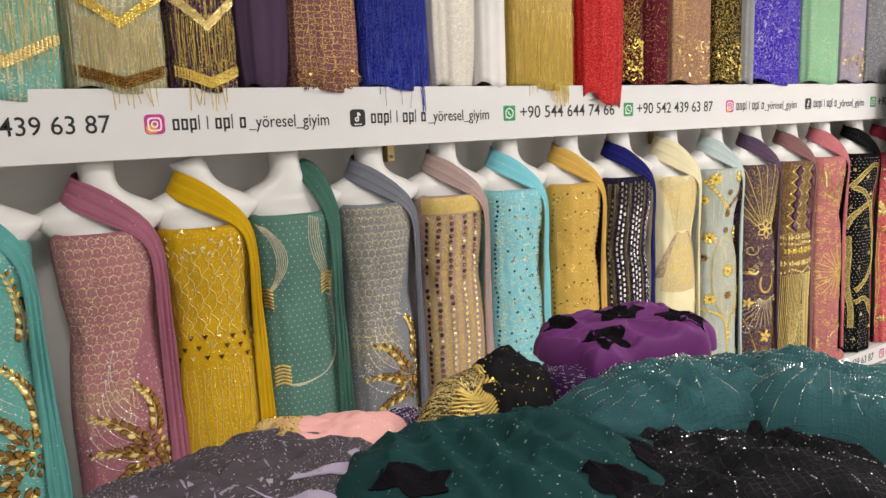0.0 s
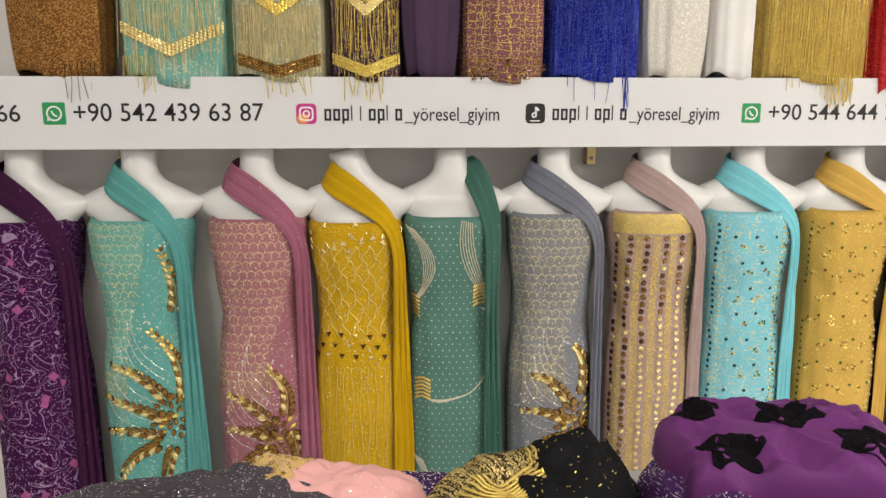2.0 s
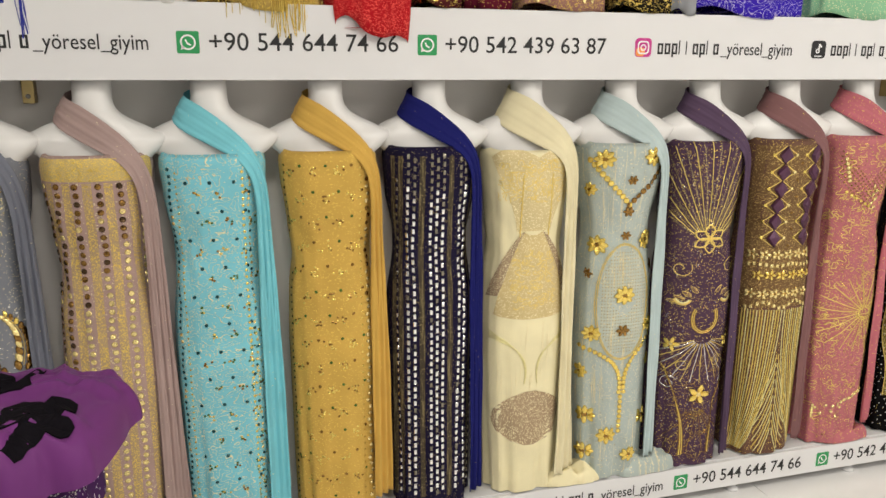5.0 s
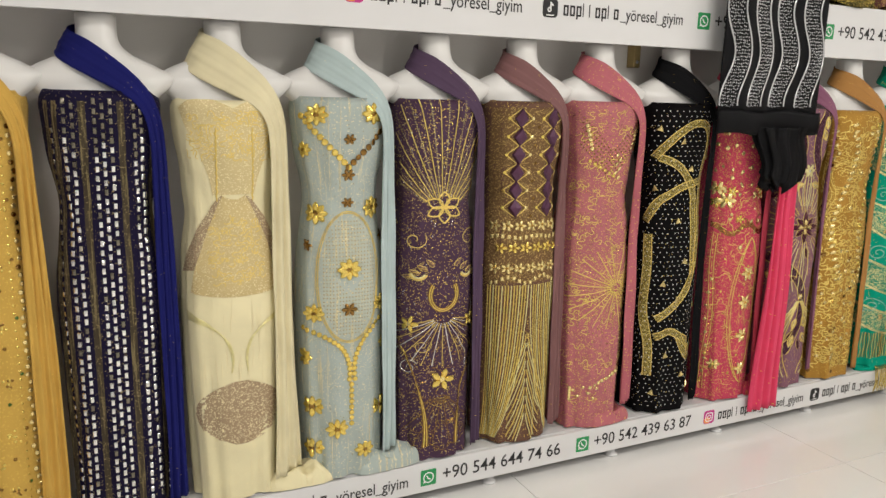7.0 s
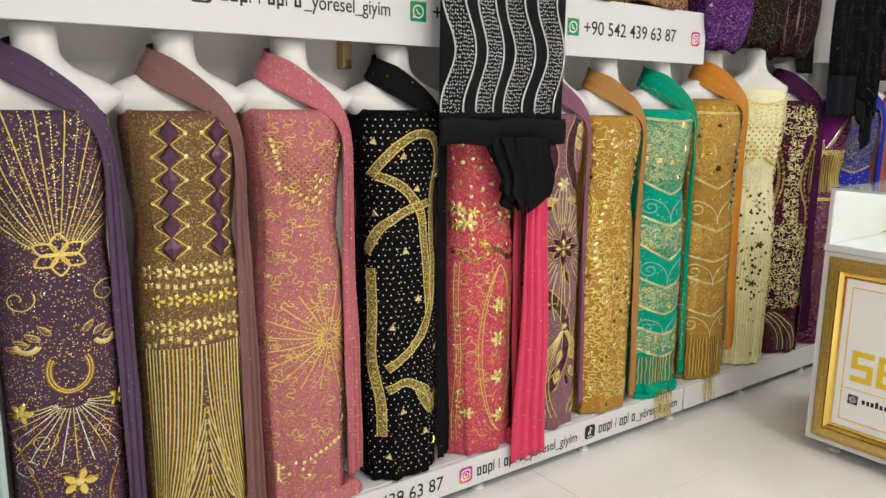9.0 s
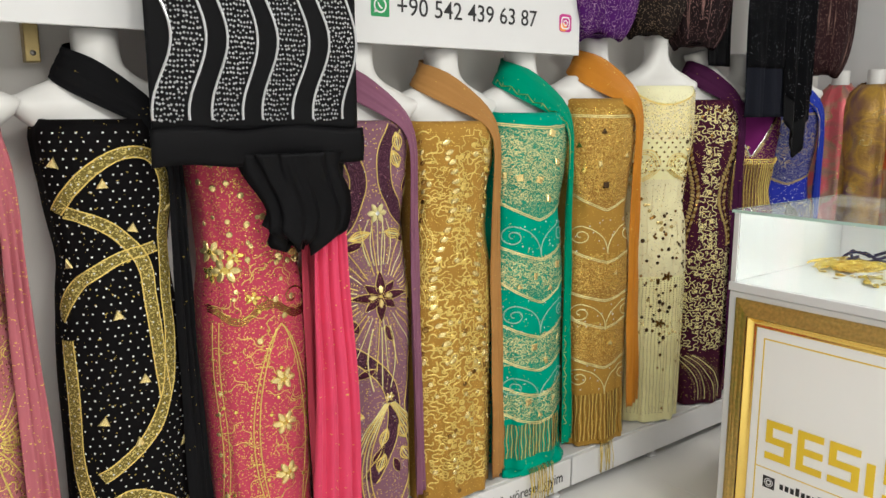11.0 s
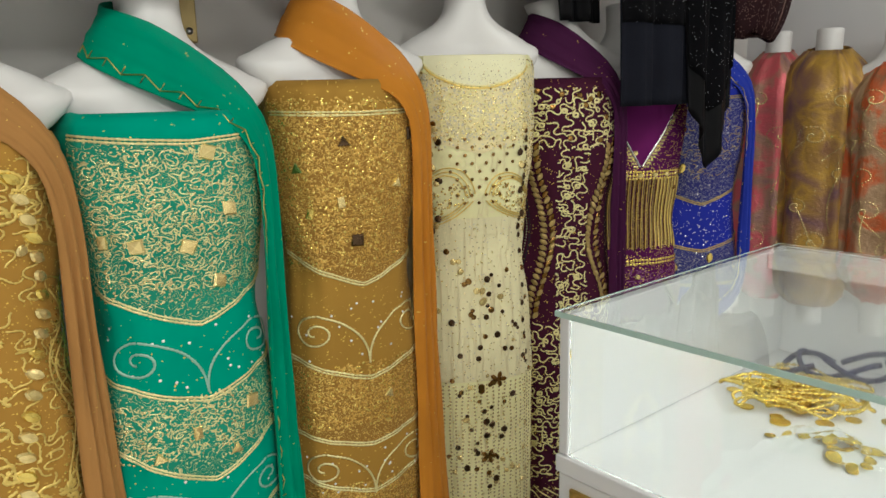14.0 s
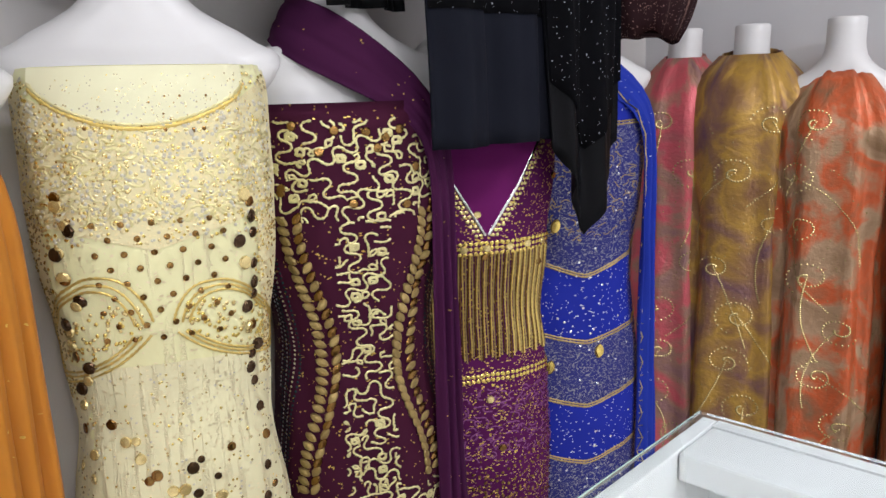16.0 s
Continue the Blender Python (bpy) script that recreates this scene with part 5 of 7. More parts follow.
def ribbon(d, pts, w, mat, edge=None, name="scroll"):
    """A flat embroidered band along a smooth course, with corded edges."""
    P = np.array(pts)
    arc = np.concatenate(([0], np.cumsum(np.hypot(*np.diff(P, axis=0).T))))
    ts = np.linspace(0, arc[-1], 49)
    q = np.stack([np.interp(ts, arc, P[:, k]) for k in (0, 1)], 1)
    kern = np.ones(9) / 9
    q = np.stack([np.convolve(np.pad(q[:, k], 4, "edge"), kern, "valid") for k in (0, 1)], 1)
    g = np.gradient(q, axis=0)
    g /= np.linalg.norm(g, axis=1)[:, None] + 1e-9

    def at(i, j):
        k = round(j * 48)
        return (float(q[k, 0] - g[k, 1] * w * (i - 0.5)), float(q[k, 1] + g[k, 0] * w * (i - 0.5)))

    d.patch(at, mat, 4, 48, 0.0016, name)
    if edge:
        for i in (0, 1):
            d.line([at(i, j / 48) for j in range(49)], 0.0028, edge)


def blade(d, s, z, length, w, ang, mat, edge=None):
    """A pointed petal of cloth from its foot, with a corded edge."""
    c, e = math.cos(math.radians(ang)), math.sin(math.radians(ang))
    sh = Shape()
    side = [[], []]
    for j in range(9):
        t = j / 8
        h = w * abs(math.sin(3.1416 * t ** 0.8)) ** 0.9 / 2 if 0 < j < 8 else 0.0004
        for k, sg in enumerate((-1, 1)):
            side[k].append((s + c * t * length - e * h * sg, z + e * t * length + c * h * sg))
    vs = [d.body.front(*p, 0.0022)[0] for pair in zip(*side) for p in pair]
    sh.add(vs, [(2 * j, 2 * j + 1, 2 * j + 3, 2 * j + 2) for j in range(8)])
    thicken(part("petal", sh, mat, d.dress), 0.001)
    if edge:
        for k in (0, 1):
            d.line(side[k], 0.0024, edge)


def lace(word, col, fleck, kind, scale, amount, glitter=0.3):
    return fabric(word + "_lace", col, fleck, kind, scale, amount, glitter, 0.6)


PINK_FOIL = coat("pink_foil", (0.45, 0.12, 0.32), 0.2, 0.9, vary=0.2, scale=60)
PLUM_SEQUIN = coat("plum_sequin", (0.09, 0.03, 0.07), 0.35, 0.3)
NAVY_BEAD = coat("dark_teal_sequin", (0.02, 0.09, 0.10), 0.2, 0.5)
GREEN_BEAD = coat("green_bead", (0.08, 0.16, 0.03), 0.25, 0.3)

# plum dress with pink lozenges and silver vines
d = Deco("plum")
d.scatter(26, lambda s, z: d.piece(d.rnd.choice(("square", "square", "tri")), s, z, d.rnd.uniform(0.016, 0.026), PINK_FOIL, d.rnd.uniform(20, 70)))
for i in range(12):
    z = 0.25 + 0.1 * i
    d.spiral(d.rnd.uniform(-0.08, 0.08), z, 0.045, PINK_FOIL, d.rnd.choice((-1, 1)), d.rnd.uniform(0, 6), 0.0016, 0.7)
d.scatter(260, lambda s, z: d.dot(s, z, 0.0016, SILVER, 4))
d.done()

# aqua, mauve and grey: scale lace that runs out in drips, and crescents of metal leaves


def crescent(d, course, mats, size=0.029):
    """A bowed double row of leaves along three places, smallest at its tip."""
    (s0, z0), (s1, z1), (s2, z2) = course
    length = math.hypot(s1 - s0, z1 - z0) + math.hypot(s2 - s1, z2 - z1)
    n = max(4, int(length / (size * 0.66)))
    trail = []
    for i in range(n + 1):
        t = i / n
        s, z = [(1 - t) ** 2 * a + 2 * t * (1 - t) * b + t * t * c for a, b, c in ((s0, s1, s2), (z0, z1, z2))]
        a = math.atan2((1 - t) * (z1 - z0) + t * (z2 - z1), (1 - t) * (s1 - s0) + t * (s2 - s1))
        trail.append((s, z))
        w = size * (1.05 - 0.45 * t)
        for k, side in enumerate((-1, 1)):
            mat = mats[0] if (i + k) % 2 and t < 0.6 else mats[(2 * i + k) % len(mats)]
            d.piece("leaf", s - math.sin(a) * w * 0.36 * side, z + math.cos(a) * w * 0.36 * side, w, mat, math.degrees(a) + 28 * side)
    d.line(trail, 0.0018, GOLD)
    return trail


SPRAYS = {
    "aqua": (((0.095, 0.86), (0.105, 1.00), (0.02, 1.09)), ((0.05, 0.86), (0.00, 0.96), (-0.085, 0.975)), ((0.05, 0.79), (-0.03, 0.85), (-0.125, 0.865)), ((0.03, 0.735), (-0.05, 0.77), (-0.125, 0.735)),
             ((0.02, 0.70), (-0.06, 0.67), (-0.08, 0.57)), ((0.11, 0.75), (0.135, 0.69), (0.115, 0.58)), ((0.06, 0.68), (0.03, 0.60), (0.04, 0.50)), ((0.085, 1.16), (0.10, 1.24), (0.06, 1.36))),
    "mauve": (((0.06, 0.80), (0.075, 0.89), (0.02, 0.95)), ((0.02, 0.77), (-0.03, 0.85), (-0.085, 0.86)), ((0.02, 0.72), (-0.03, 0.75), (-0.095, 0.735)), ((0.02, 0.67), (-0.04, 0.66), (-0.07, 0.58)), ((0.07, 0.72), (0.09, 0.65), (0.08, 0.56)), ((0.03, 0.56), (-0.02, 0.50), (-0.07, 0.48))),
    "grey": (((0.08, 0.84), (0.10, 0.95), (0.05, 1.00)), ((0.04, 0.80), (0.0, 0.90), (-0.06, 0.90)), ((0.03, 0.74), (-0.02, 0.79), (-0.09, 0.77)), ((0.03, 0.68), (-0.03, 0.68), (-0.07, 0.61)), ((0.09, 0.74), (0.11, 0.66), (0.10, 0.58)), ((0.04, 0.56), (-0.02, 0.50), (-0.07, 0.48))),
}
for word, col, edge in (("aqua", (0.15, 0.41, 0.36), 0.035), ("mauve", (0.37, 0.15, 0.18), 0.105), ("grey", (0.22, 0.22, 0.24), 0.10)):
    d = Deco(word)

    def right_edge(z, e=edge):
        return e - 0.15 * (1 - max(0.0, min(1.0, (z - 0.72) / 0.72))) ** 1.3

    d.patch(lambda i, j: (-0.147 + i * (0.147 + right_edge(0.80 + 0.635 * j)), 0.80 + 0.635 * j), lace(word, col, G2, "plain", 75, 0.3, 0.09), 20, 30)
    d.hexes(right_edge, 0.86, 1.44, 0.0205, PALE_CORD, PALE_GOLD)
    for k in range(24):
        s = -0.135 + 0.0098 * k
        top = 0.95 + 0.02 * math.sin(k * 2.1)
        if s < right_edge(top + 0.06):
            d.line([(s, top - 0.007 * q) for q in range(int(14 + 10 * d.rnd.random()))], 0.0026, PALE_GOLD, beads=True)
    for course in SPRAYS[word]:
        tip = crescent(d, course, (BRONZE, PALE_GOLD, GOLD, PALE_GOLD))[-1]
        for q in range(7):
            d.dot(tip[0] + d.rnd.gauss(0, 0.02), tip[1] + abs(d.rnd.gauss(0.01, 0.02)), 0.0026, PEARL)
    cs, cz = SPRAYS[word][1][0]
    for q in range(26):
        a, r = 2.4 * q, 0.011 * math.sqrt(q)
        d.piece("leaf", cs + 0.02 + r * math.cos(a), cz - 0.06 + 1.4 * r * math.sin(a), 0.023, BRONZE if q % 4 else GOLD, math.degrees(a))
    for k in range(8):
        top = (-0.02 - 0.012 * k, cz + 0.30 - 0.045 * k)
        d.line(arc_pts(cs, cz + 0.10 - 0.03 * k, top[0], top[1], 0.14), 0.0014, SILVER)
        d.dot(*top, 0.0034, PEARL)
    d.scatter(60, lambda s, z: d.dot(s, z, 0.0022, PEARL), 0.0, 0.14, 0.3, 1.05)
    d.done()

# mustard: lattice, dark triangles, bead drops
d = Deco("mustard")
d.scatter(22, lambda s, z: d.piece("tri", s, z, 0.018, PALE_GOLD, d.rnd.uniform(-20, 20)), z0=1.34, z1=1.43)
for k in range(-9, 10):
    for sgn in (-1, 1):
        d.line([(k * 0.035 + sgn * 0.4 * t * 0.3 + 0.004 * math.sin(40 * t), 1.36 - 0.3 * t) for t in [i / 26 for i in range(27)]], 0.0028, GOLD)
for j, z in enumerate((1.055, 1.02, 0.985)):
    for i in range(7):
        d.piece("tri", -0.115 + 0.037 * i + 0.018 * (j % 2), z + 0.006 * math.sin(i), 0.017, DARK_MIRROR if (i + j) % 3 else PALE_GOLD, 180)
for i in range(26):
    s = -0.13 + 0.0104 * i
    d.line([(s + 0.003 * math.sin(20 * t + i), 0.95 - 0.72 * t) for t in [q / 40 for q in range(41)]], 0.002, GOLD, beads=i % 2 == 0)
d.scatter(420, lambda s, z: d.dot(s, z, 0.0024, PALE_GOLD, 5))
d.done()

# sage green: white dots, crescents of thread, gold bars
d = Deco("sage_green")
for j in range(62):
    for i in range(16):
        d.dot(-0.14 + 0.0185 * i + 0.009 * (j % 2), 0.2 + 0.020 * j, 0.0017, PEARL, 5)
THREAD = coat("ivory_thread", (0.62, 0.58, 0.44), 0.5, 0.1)
for a in ((-0.135, 1.42, -0.10, 1.18, 0.16), (0.02, 1.44, 0.10, 1.16, -0.12), (0.075, 1.14, 0.135, 0.98, 0.14), (-0.07, 0.83, 0.10, 0.97, -0.25), (-0.06, 0.42, 0.10, 0.55, -0.25), (-0.12, 0.62, -0.13, 0.42, 0.2)):
    for k in range(6):
        d.line(arc_pts(a[0] + 0.005 * k, a[1] - 0.002 * k, a[2] + 0.002 * k, a[3], a[4] + 0.012 * k), 0.0025, THREAD)
for cs, cz in ((0.075, 1.18), (-0.115, 1.14), (-0.085, 0.86), (-0.08, 0.44)):
    for k in range(6):
        d.line([(cs - 0.024 + 0.048 * t, cz - 0.032 + 0.013 * k + 0.010 * math.sin(3 * t)) for t in (0, 0.25, 0.5, 0.75, 1)], 0.006, GOLD)
d.done()

# beige: columns of mirrors
d = Deco("beige")
d.patch(lambda i, j: (-0.145 + 0.29 * i, 1.385 + 0.065 * j), lace("beige_band", (0.6, 0.45, 0.18), G1, "beads", 90, 0.6, 0.5), 20, 6)
for c in (-0.105, -0.062, -0.016, 0.03, 0.08):
    d.patch(lambda i, j, c=c: (c - 0.010 + 0.020 * i, 0.2 + 1.18 * j), lace("beige_stripe", (0.45, 0.32, 0.18), G1, "beads", 140, 0.5, 0.4), 3, 40, 0.001, "bead_stripe")
for col, s in enumerate((-0.125, -0.085, -0.042, 0.008, 0.054, 0.104)):
    for j in range(46):
        z = 1.37 - 0.0255 * j
        pale = (col >= 3 and (j > 2 + 4 * (5 - col))) or (col == 2 and j > 14) or (j + col) % 7 == 0
        d.piece("disc", s + 0.002 * math.sin(j), z, 0.0160, PALE_GOLD if pale else BRONZE if (j + col) % 4 else DARK_MIRROR)
d.done()

# turquoise: dark columns, bead edging, little sprigs
d = Deco("turquoise")
for j in range(56):
    d.piece("disc", -0.108 + 0.003 * math.sin(j), 1.41 - 0.021 * j, 0.010, NAVY_BEAD if j % 9 < 7 else PALE_GOLD)
    d.piece("disc", 0.080 + 0.003 * math.sin(j), 1.40 - 0.021 * j, 0.009, PALE_GOLD if j % 3 else NAVY_BEAD)
    d.dot(0.065, 1.40 - 0.021 * j, 0.004, GOLD)
    d.dot(-0.09, 1.40 - 0.021 * j, 0.003, GOLD)
for j in range(13):
    for i in range(3):
        s, z = -0.055 + 0.055 * i + 0.025 * (j % 2) - 0.01, 1.37 - 0.09 * j
        d.piece("disc", s, z, 0.010, NAVY_BEAD)
        for k in range(5):
            d.dot(s + 0.02 + d.rnd.gauss(0, 0.007), z - 0.035 + d.rnd.gauss(0, 0.006), 0.0032, d.rnd.choice((GOLD, BRONZE, GREEN_BEAD)))
d.scatter(160, lambda s, z: d.dot(s, z, 0.0025, d.rnd.choice((GOLD, GREEN_BEAD))), 0.06, 0.14, 0.2, 0.9)
d.done()

# yellow: sprigs and a line of gold coins
d = Deco("yellow")
for j in range(50):
    d.piece("disc", 0.089 + 0.003 * math.sin(j * 2), 1.41 - 0.024 * j, 0.0125, PALE_GOLD if (j // 3) % 2 or j > 18 else BRONZE)
    d.dot(-0.128, 1.41 - 0.024 * j, 0.004, BRONZE)
    d.dot(0.070, 1.40 - 0.024 * j, 0.003, GOLD)
for j in range(15):
    for i in range(4):
        s, z = -0.11 + 0.062 * i + 0.031 * (j % 2), 1.39 - 0.082 * j
        if s > 0.055:
            continue
        d.piece("disc", s + 0.03, z + 0.02, 0.009, d.rnd.choice((GREEN_BEAD, BRONZE)))
        for k in range(9):
            d.dot(s + d.rnd.gauss(0, 0.008), z + d.rnd.gauss(0, 0.008), 0.0032, d.rnd.choice((GOLD, BRONZE, GOLD)))
d.done()

# navy: columns of bright bars between bronze stripes
GUNMETAL = coat("gunmetal_bar", (0.22, 0.20, 0.16), 0.25, 0.9, vary=0.3, scale=70)
d = Deco("navy")
stripe = lace("navy_stripe", (0.07, 0.055, 0.035), (0.32, 0.26, 0.13), "threads", 160, 0.5, 0.1)
for c in (-0.125, -0.10, -0.042, 0.035, 0.104):
    d.patch(lambda i, j, c=c: (c - 0.0075 + 0.015 * i, 0.2 + 1.23 * j), stripe, 3, 44, 0.001, "stripe")
for col, s in enumerate((-0.078, -0.062, -0.018, -0.002, 0.014, 0.062, 0.078)):
    for j in range(46):
        d.piece("rect", s, 1.43 - 0.0265 * j - 0.013 * (col % 2), 0.0155, GUNMETAL if j < 4 + (col % 3) or (j + col * 3) % 9 == 0 else SILVER)
for s in (-0.112, 0.128):
    for j in range(40):
        d.piece("rect", s, 1.35 - 0.029 * j, 0.012, GUNMETAL if j < 16 else SILVER)
d.done()

# cream: hourglass of gold lace
d = Deco("cream")
cl = lace("cream_gold", (0.63, 0.50, 0.24), G2, "beads", 130, 0.3, 0.2)
cl3 = lace("cream_bronze", (0.40, 0.29, 0.18), G2, "beads", 130, 0.3, 0.3)
cl2 = lace("cream_band", (0.68, 0.56, 0.29), G2, "beads", 140, 0.3, 0.2)
d.patch(lambda i, j: ((i - 0.5) * 2 * (0.05 + 0.085 * j ** 1.5), 1.16 + 0.255 * j - 0.03 * abs(math.sin(2 * math.pi * i)) * j * -1), cl2, 20, 14)
d.patch(lambda i, j: ((i - 0.5) * 2 * (0.03 + 0.085 * (1 - j) ** 0.8), 0.86 + 0.30 * j - 0.015 * (1 - (2 * i - 1) ** 2)), cl, 16, 16)
d.patch(lambda i, j: ((i - 0.5) * 2 * (0.015 + 0.10 * abs(math.sin(math.pi * j)) ** 0.7), 0.36 + 0.21 * j), cl3, 16, 12)
for sg in (-1, 1):
    d.patch(lambda i, j, sg=sg: (sg * (0.028 + (0.112 - 0.02 * i) * (1 - j) ** 0.9 - 0.030 * i * (1 - 0.6 * j) + 0.01), 0.92 + 0.23 * j + 0.01 * i), cl3, 6, 14, 0.0026)
for k in range(4):
    d.line(arc_pts(-0.13, 0.80 - 0.008 * k, -0.02, 0.60, 0.18 + 0.02 * k), 0.003, PALE_GOLD)
    d.line(arc_pts(0.02, 0.60, 0.13, 0.80 - 0.008 * k, 0.18 + 0.02 * k), 0.003, PALE_GOLD)
d.line([(-0.04 + 0.001 * math.sin(60 * t), 1.36 - 0.22 * t) for t in [i / 40 for i in range(41)]], 0.004, GOLD)
d.line([(0.045 + 0.001 * math.sin(60 * t), 1.36 - 0.22 * t) for t in [i / 40 for i in range(41)]], 0.004, GOLD)
d.squiggles(160, GOLD, -0.11, 0.11, 1.26, 1.41, 0.002, 0.03)
d.squiggles(120, GOLD, -0.07, 0.07, 0.88, 1.10, 0.002, 0.03)
d.done()

# pale blue: gold daisies and chains of coins
d = Deco("pale_blue")
for s, z, r in ((-0.085, 1.40, 0.034), (0.062, 1.405, 0.034), (-0.122, 1.29, 0.026), (0.0, 1.325, 0.018), (0.0, 1.21, 0.02), (0.0, 1.12, 0.018), (-0.085, 1.085, 0.036), (0.07, 1.10, 0.036),
                (-0.115, 0.98, 0.02), (0.118, 1.0, 0.022), (0.0, 0.90, 0.036), (0.0, 0.765, 0.024), (-0.095, 0.755, 0.032), (0.098, 0.775, 0.03), (-0.125, 0.60, 0.03), (0.115, 0.63, 0.026), (-0.10, 0.43, 0.036), (0.10, 0.40, 0.036),
                (-0.035, 0.35, 0.034), (-0.10, 0.28, 0.034), (0.04, 0.26, 0.03)):
    d.flower(s, z, r, GOLD if r > 0.025 else BRONZE, 8 if r > 0.025 else 6, BRONZE)
for i in range(11):
    t = i / 10
    d.piece("disc", -0.125 + 0.125 * t, 1.395 - 0.16 * t, 0.019, GOLD)
    d.piece("disc", 0.125 - 0.125 * t, 1.395 - 0.16 * t, 0.019, BRONZE)
for p in arc_pts(-0.132, 0.70, 0.0, 0.52, 0.22, 15) + arc_pts(0.125, 0.74, 0.015, 0.52, -0.16, 15) + [(0.006, 0.50 - 0.02 * i) for i in range(8)]:
    d.piece("disc", p[0], p[1], 0.016, GOLD)
for i in range(-9, 10):
    for j in range(-16, 17):
        if (i / 9) ** 2 + (j / 16) ** 2 < 1 and abs(i) + abs(j) > 4:
            d.dot(i * 0.0085, 0.87 + j * 0.0125, 0.0022, PALE_GOLD, 5)
for k in range(2):
    d.line([((0.084 + 0.005 * k) * math.cos(6.2832 * t), 0.87 + (0.215 + 0.005 * k) * math.sin(6.2832 * t)) for t in [i / 60 for i in range(61)]], 0.0025, GOLD)
d.scatter(350, lambda s, z: d.dot(s, z, 0.0015, PALE_GOLD, 4))
d.done()

# purple: rays, a great flower and a shield
d = Deco("purple")
for k in range(-12, 13):
    a = k * 0.078
    d.line([(0.02 * a + (0.05 + 0.34 * t) * math.sin(a) * 0.85, 1.08 + (0.05 + 0.34 * t) * math.cos(a) * 0.98) for t in [i / 40 for i in range(41)]], 0.0026, GOLD if k % 2 else PALE_GOLD, beads=k % 2 == 0)
for k in range(6):
    a = 0.52 + k * 1.0472
    for o in (-1, 1):
        d.line([(0.055 * t * math.cos(a) - o * 0.016 * math.sin(3.1416 * t) * math.sin(a), 1.09 + 0.055 * t * math.sin(a) + o * 0.016 * math.sin(3.1416 * t) * math.cos(a)) for t in [i / 12 for i in range(13)]], 0.0045, GOLD)
for k in range(5):
    d.line([((0.034 + 0.003 * k) * math.cos(a), 0.785 + (0.052 + 0.003 * k) * math.sin(a)) for a in [2.5 + 4.42 * i / 40 for i in range(41)]], 0.0030, GOLD if k % 2 else BRONZE)
    for sg in (-1, 1):
        d.line([(sg * (0.075 + (0.028 - 0.002 * k) * math.cos(a)), 0.87 + (0.03 - 0.002 * k) * math.sin(a)) for a in [3.6 + 2.4 * i / 14 for i in range(15)]], 0.004, GOLD if k < 3 else PALE_GOLD)
        d.line(arc_pts(sg * (0.128 - 0.004 * k), 0.60 - 0.006 * k, sg * (0.040 + 0.004 * k), 0.22, sg * -0.06), 0.0040, GOLD if k % 2 else BRONZE)
for sg in (-1, 1):
    d.spiral(sg * 0.085, 0.98, 0.035, GOLD, sg, 0.5, 0.0028, 1.2)
    d.spiral(sg * 0.10, 0.52, 0.03, SILVER, -sg, 0.5, 0.002, 1.5)
    d.spiral(sg * 0.06, 0.60, 0.028, GOLD, sg, 0.5, 0.002, 1.4)
    d.flower(sg * 0.10, 0.68, 0.03, GOLD, 5, PALE_GOLD)
    for q in range(4):
        blade(d, sg * (0.03 + 0.02 * q), 0.885 - 0.012 * q, 0.034, 0.014, 90 - sg * (40 + 14 * q), fabric(f"purple_leaf_{q}{sg + 1}", (0.20, 0.12, 0.10), G1, "beads", 150, 0.3, 0.25), GOLD)
for k in range(-8, 9):
    d.line([((0.03 + 0.16 * t) * math.sin(k * 0.17), 0.70 - (0.02 + 0.16 * t) * math.cos(k * 0.17)) for t in [i / 16 for i in range(17)]], 0.0022, SILVER if k % 2 else GOLD)
d.flower(0.0, 0.47, 0.040, GOLD, 5, PALE_GOLD)
for k in range(-5, 6):
    d.line([((0.02 + 0.15 * t) * math.sin(k * 0.15), 0.42 - (0.02 + 0.17 * t) * math.cos(k * 0.15)) for t in [i / 16 for i in range(17)]], 0.0022, BRONZE if k % 2 else GOLD, beads=k % 2 == 0)
d.scatter(650, lambda s, z: d.dot(s, z, 0.0017, d.rnd.choice((GOLD, SILVER, GOLD)), 4))
d.squiggles(36, BRONZE, -0.13, 0.13, 0.2, 0.7, 0.0018, 0.05, 0.6)
d.scatter(1500, lambda s, z: d.dot(s, z, 0.0015, d.rnd.choice((GOLD, BRONZE)), 4))
d.done()

# brown: lozenges, flower girdle, flaring lines
d = Deco("brown")
gl = lace("brown_gold", (0.17, 0.10, 0.045), (0.60, 0.42, 0.15), "beads", 130, 0.22, 0.22)
d.patch(lambda i, j: (-0.14 + 0.28 * i, 0.80 + 0.63 * j), gl, 20, 30, 0.001)
for j in range(6):
    for i, s in ((1, -0.052), (2, 0.052)):
        z = 1.395 - 0.064 * j
        d.piece("diamond", s, z, 0.066, PLUM_SEQUIN if i in (1, 2) else BRONZE, 0, "lozenge")
        d.piece("disc", s + 0.034, z, 0.013, PALE_GOLD)
        d.piece("disc", s - 0.034, z, 0.013, GOLD)
        for q in (-1, 1):
            d.line([(s + 0.036 * q * t, z + 0.034 * (1 - t)) for t in (0, 0.5, 1)] + [(s + 0.036 * q * (1 - t), z - 0.034 * t) for t in (0.5, 1)], 0.003, GOLD)
        d.piece("disc", 0.004 * (-1) ** j, z - 0.03, 0.010, BRONZE)
for j, z in enumerate((1.01, 0.93, 0.855)):
    for i in range(7):
        s = -0.11 + 0.037 * i + 0.018 * (j % 2)
        d.flower(s, z, 0.021, GOLD if j == 1 else PALE_GOLD, 5, BRONZE)
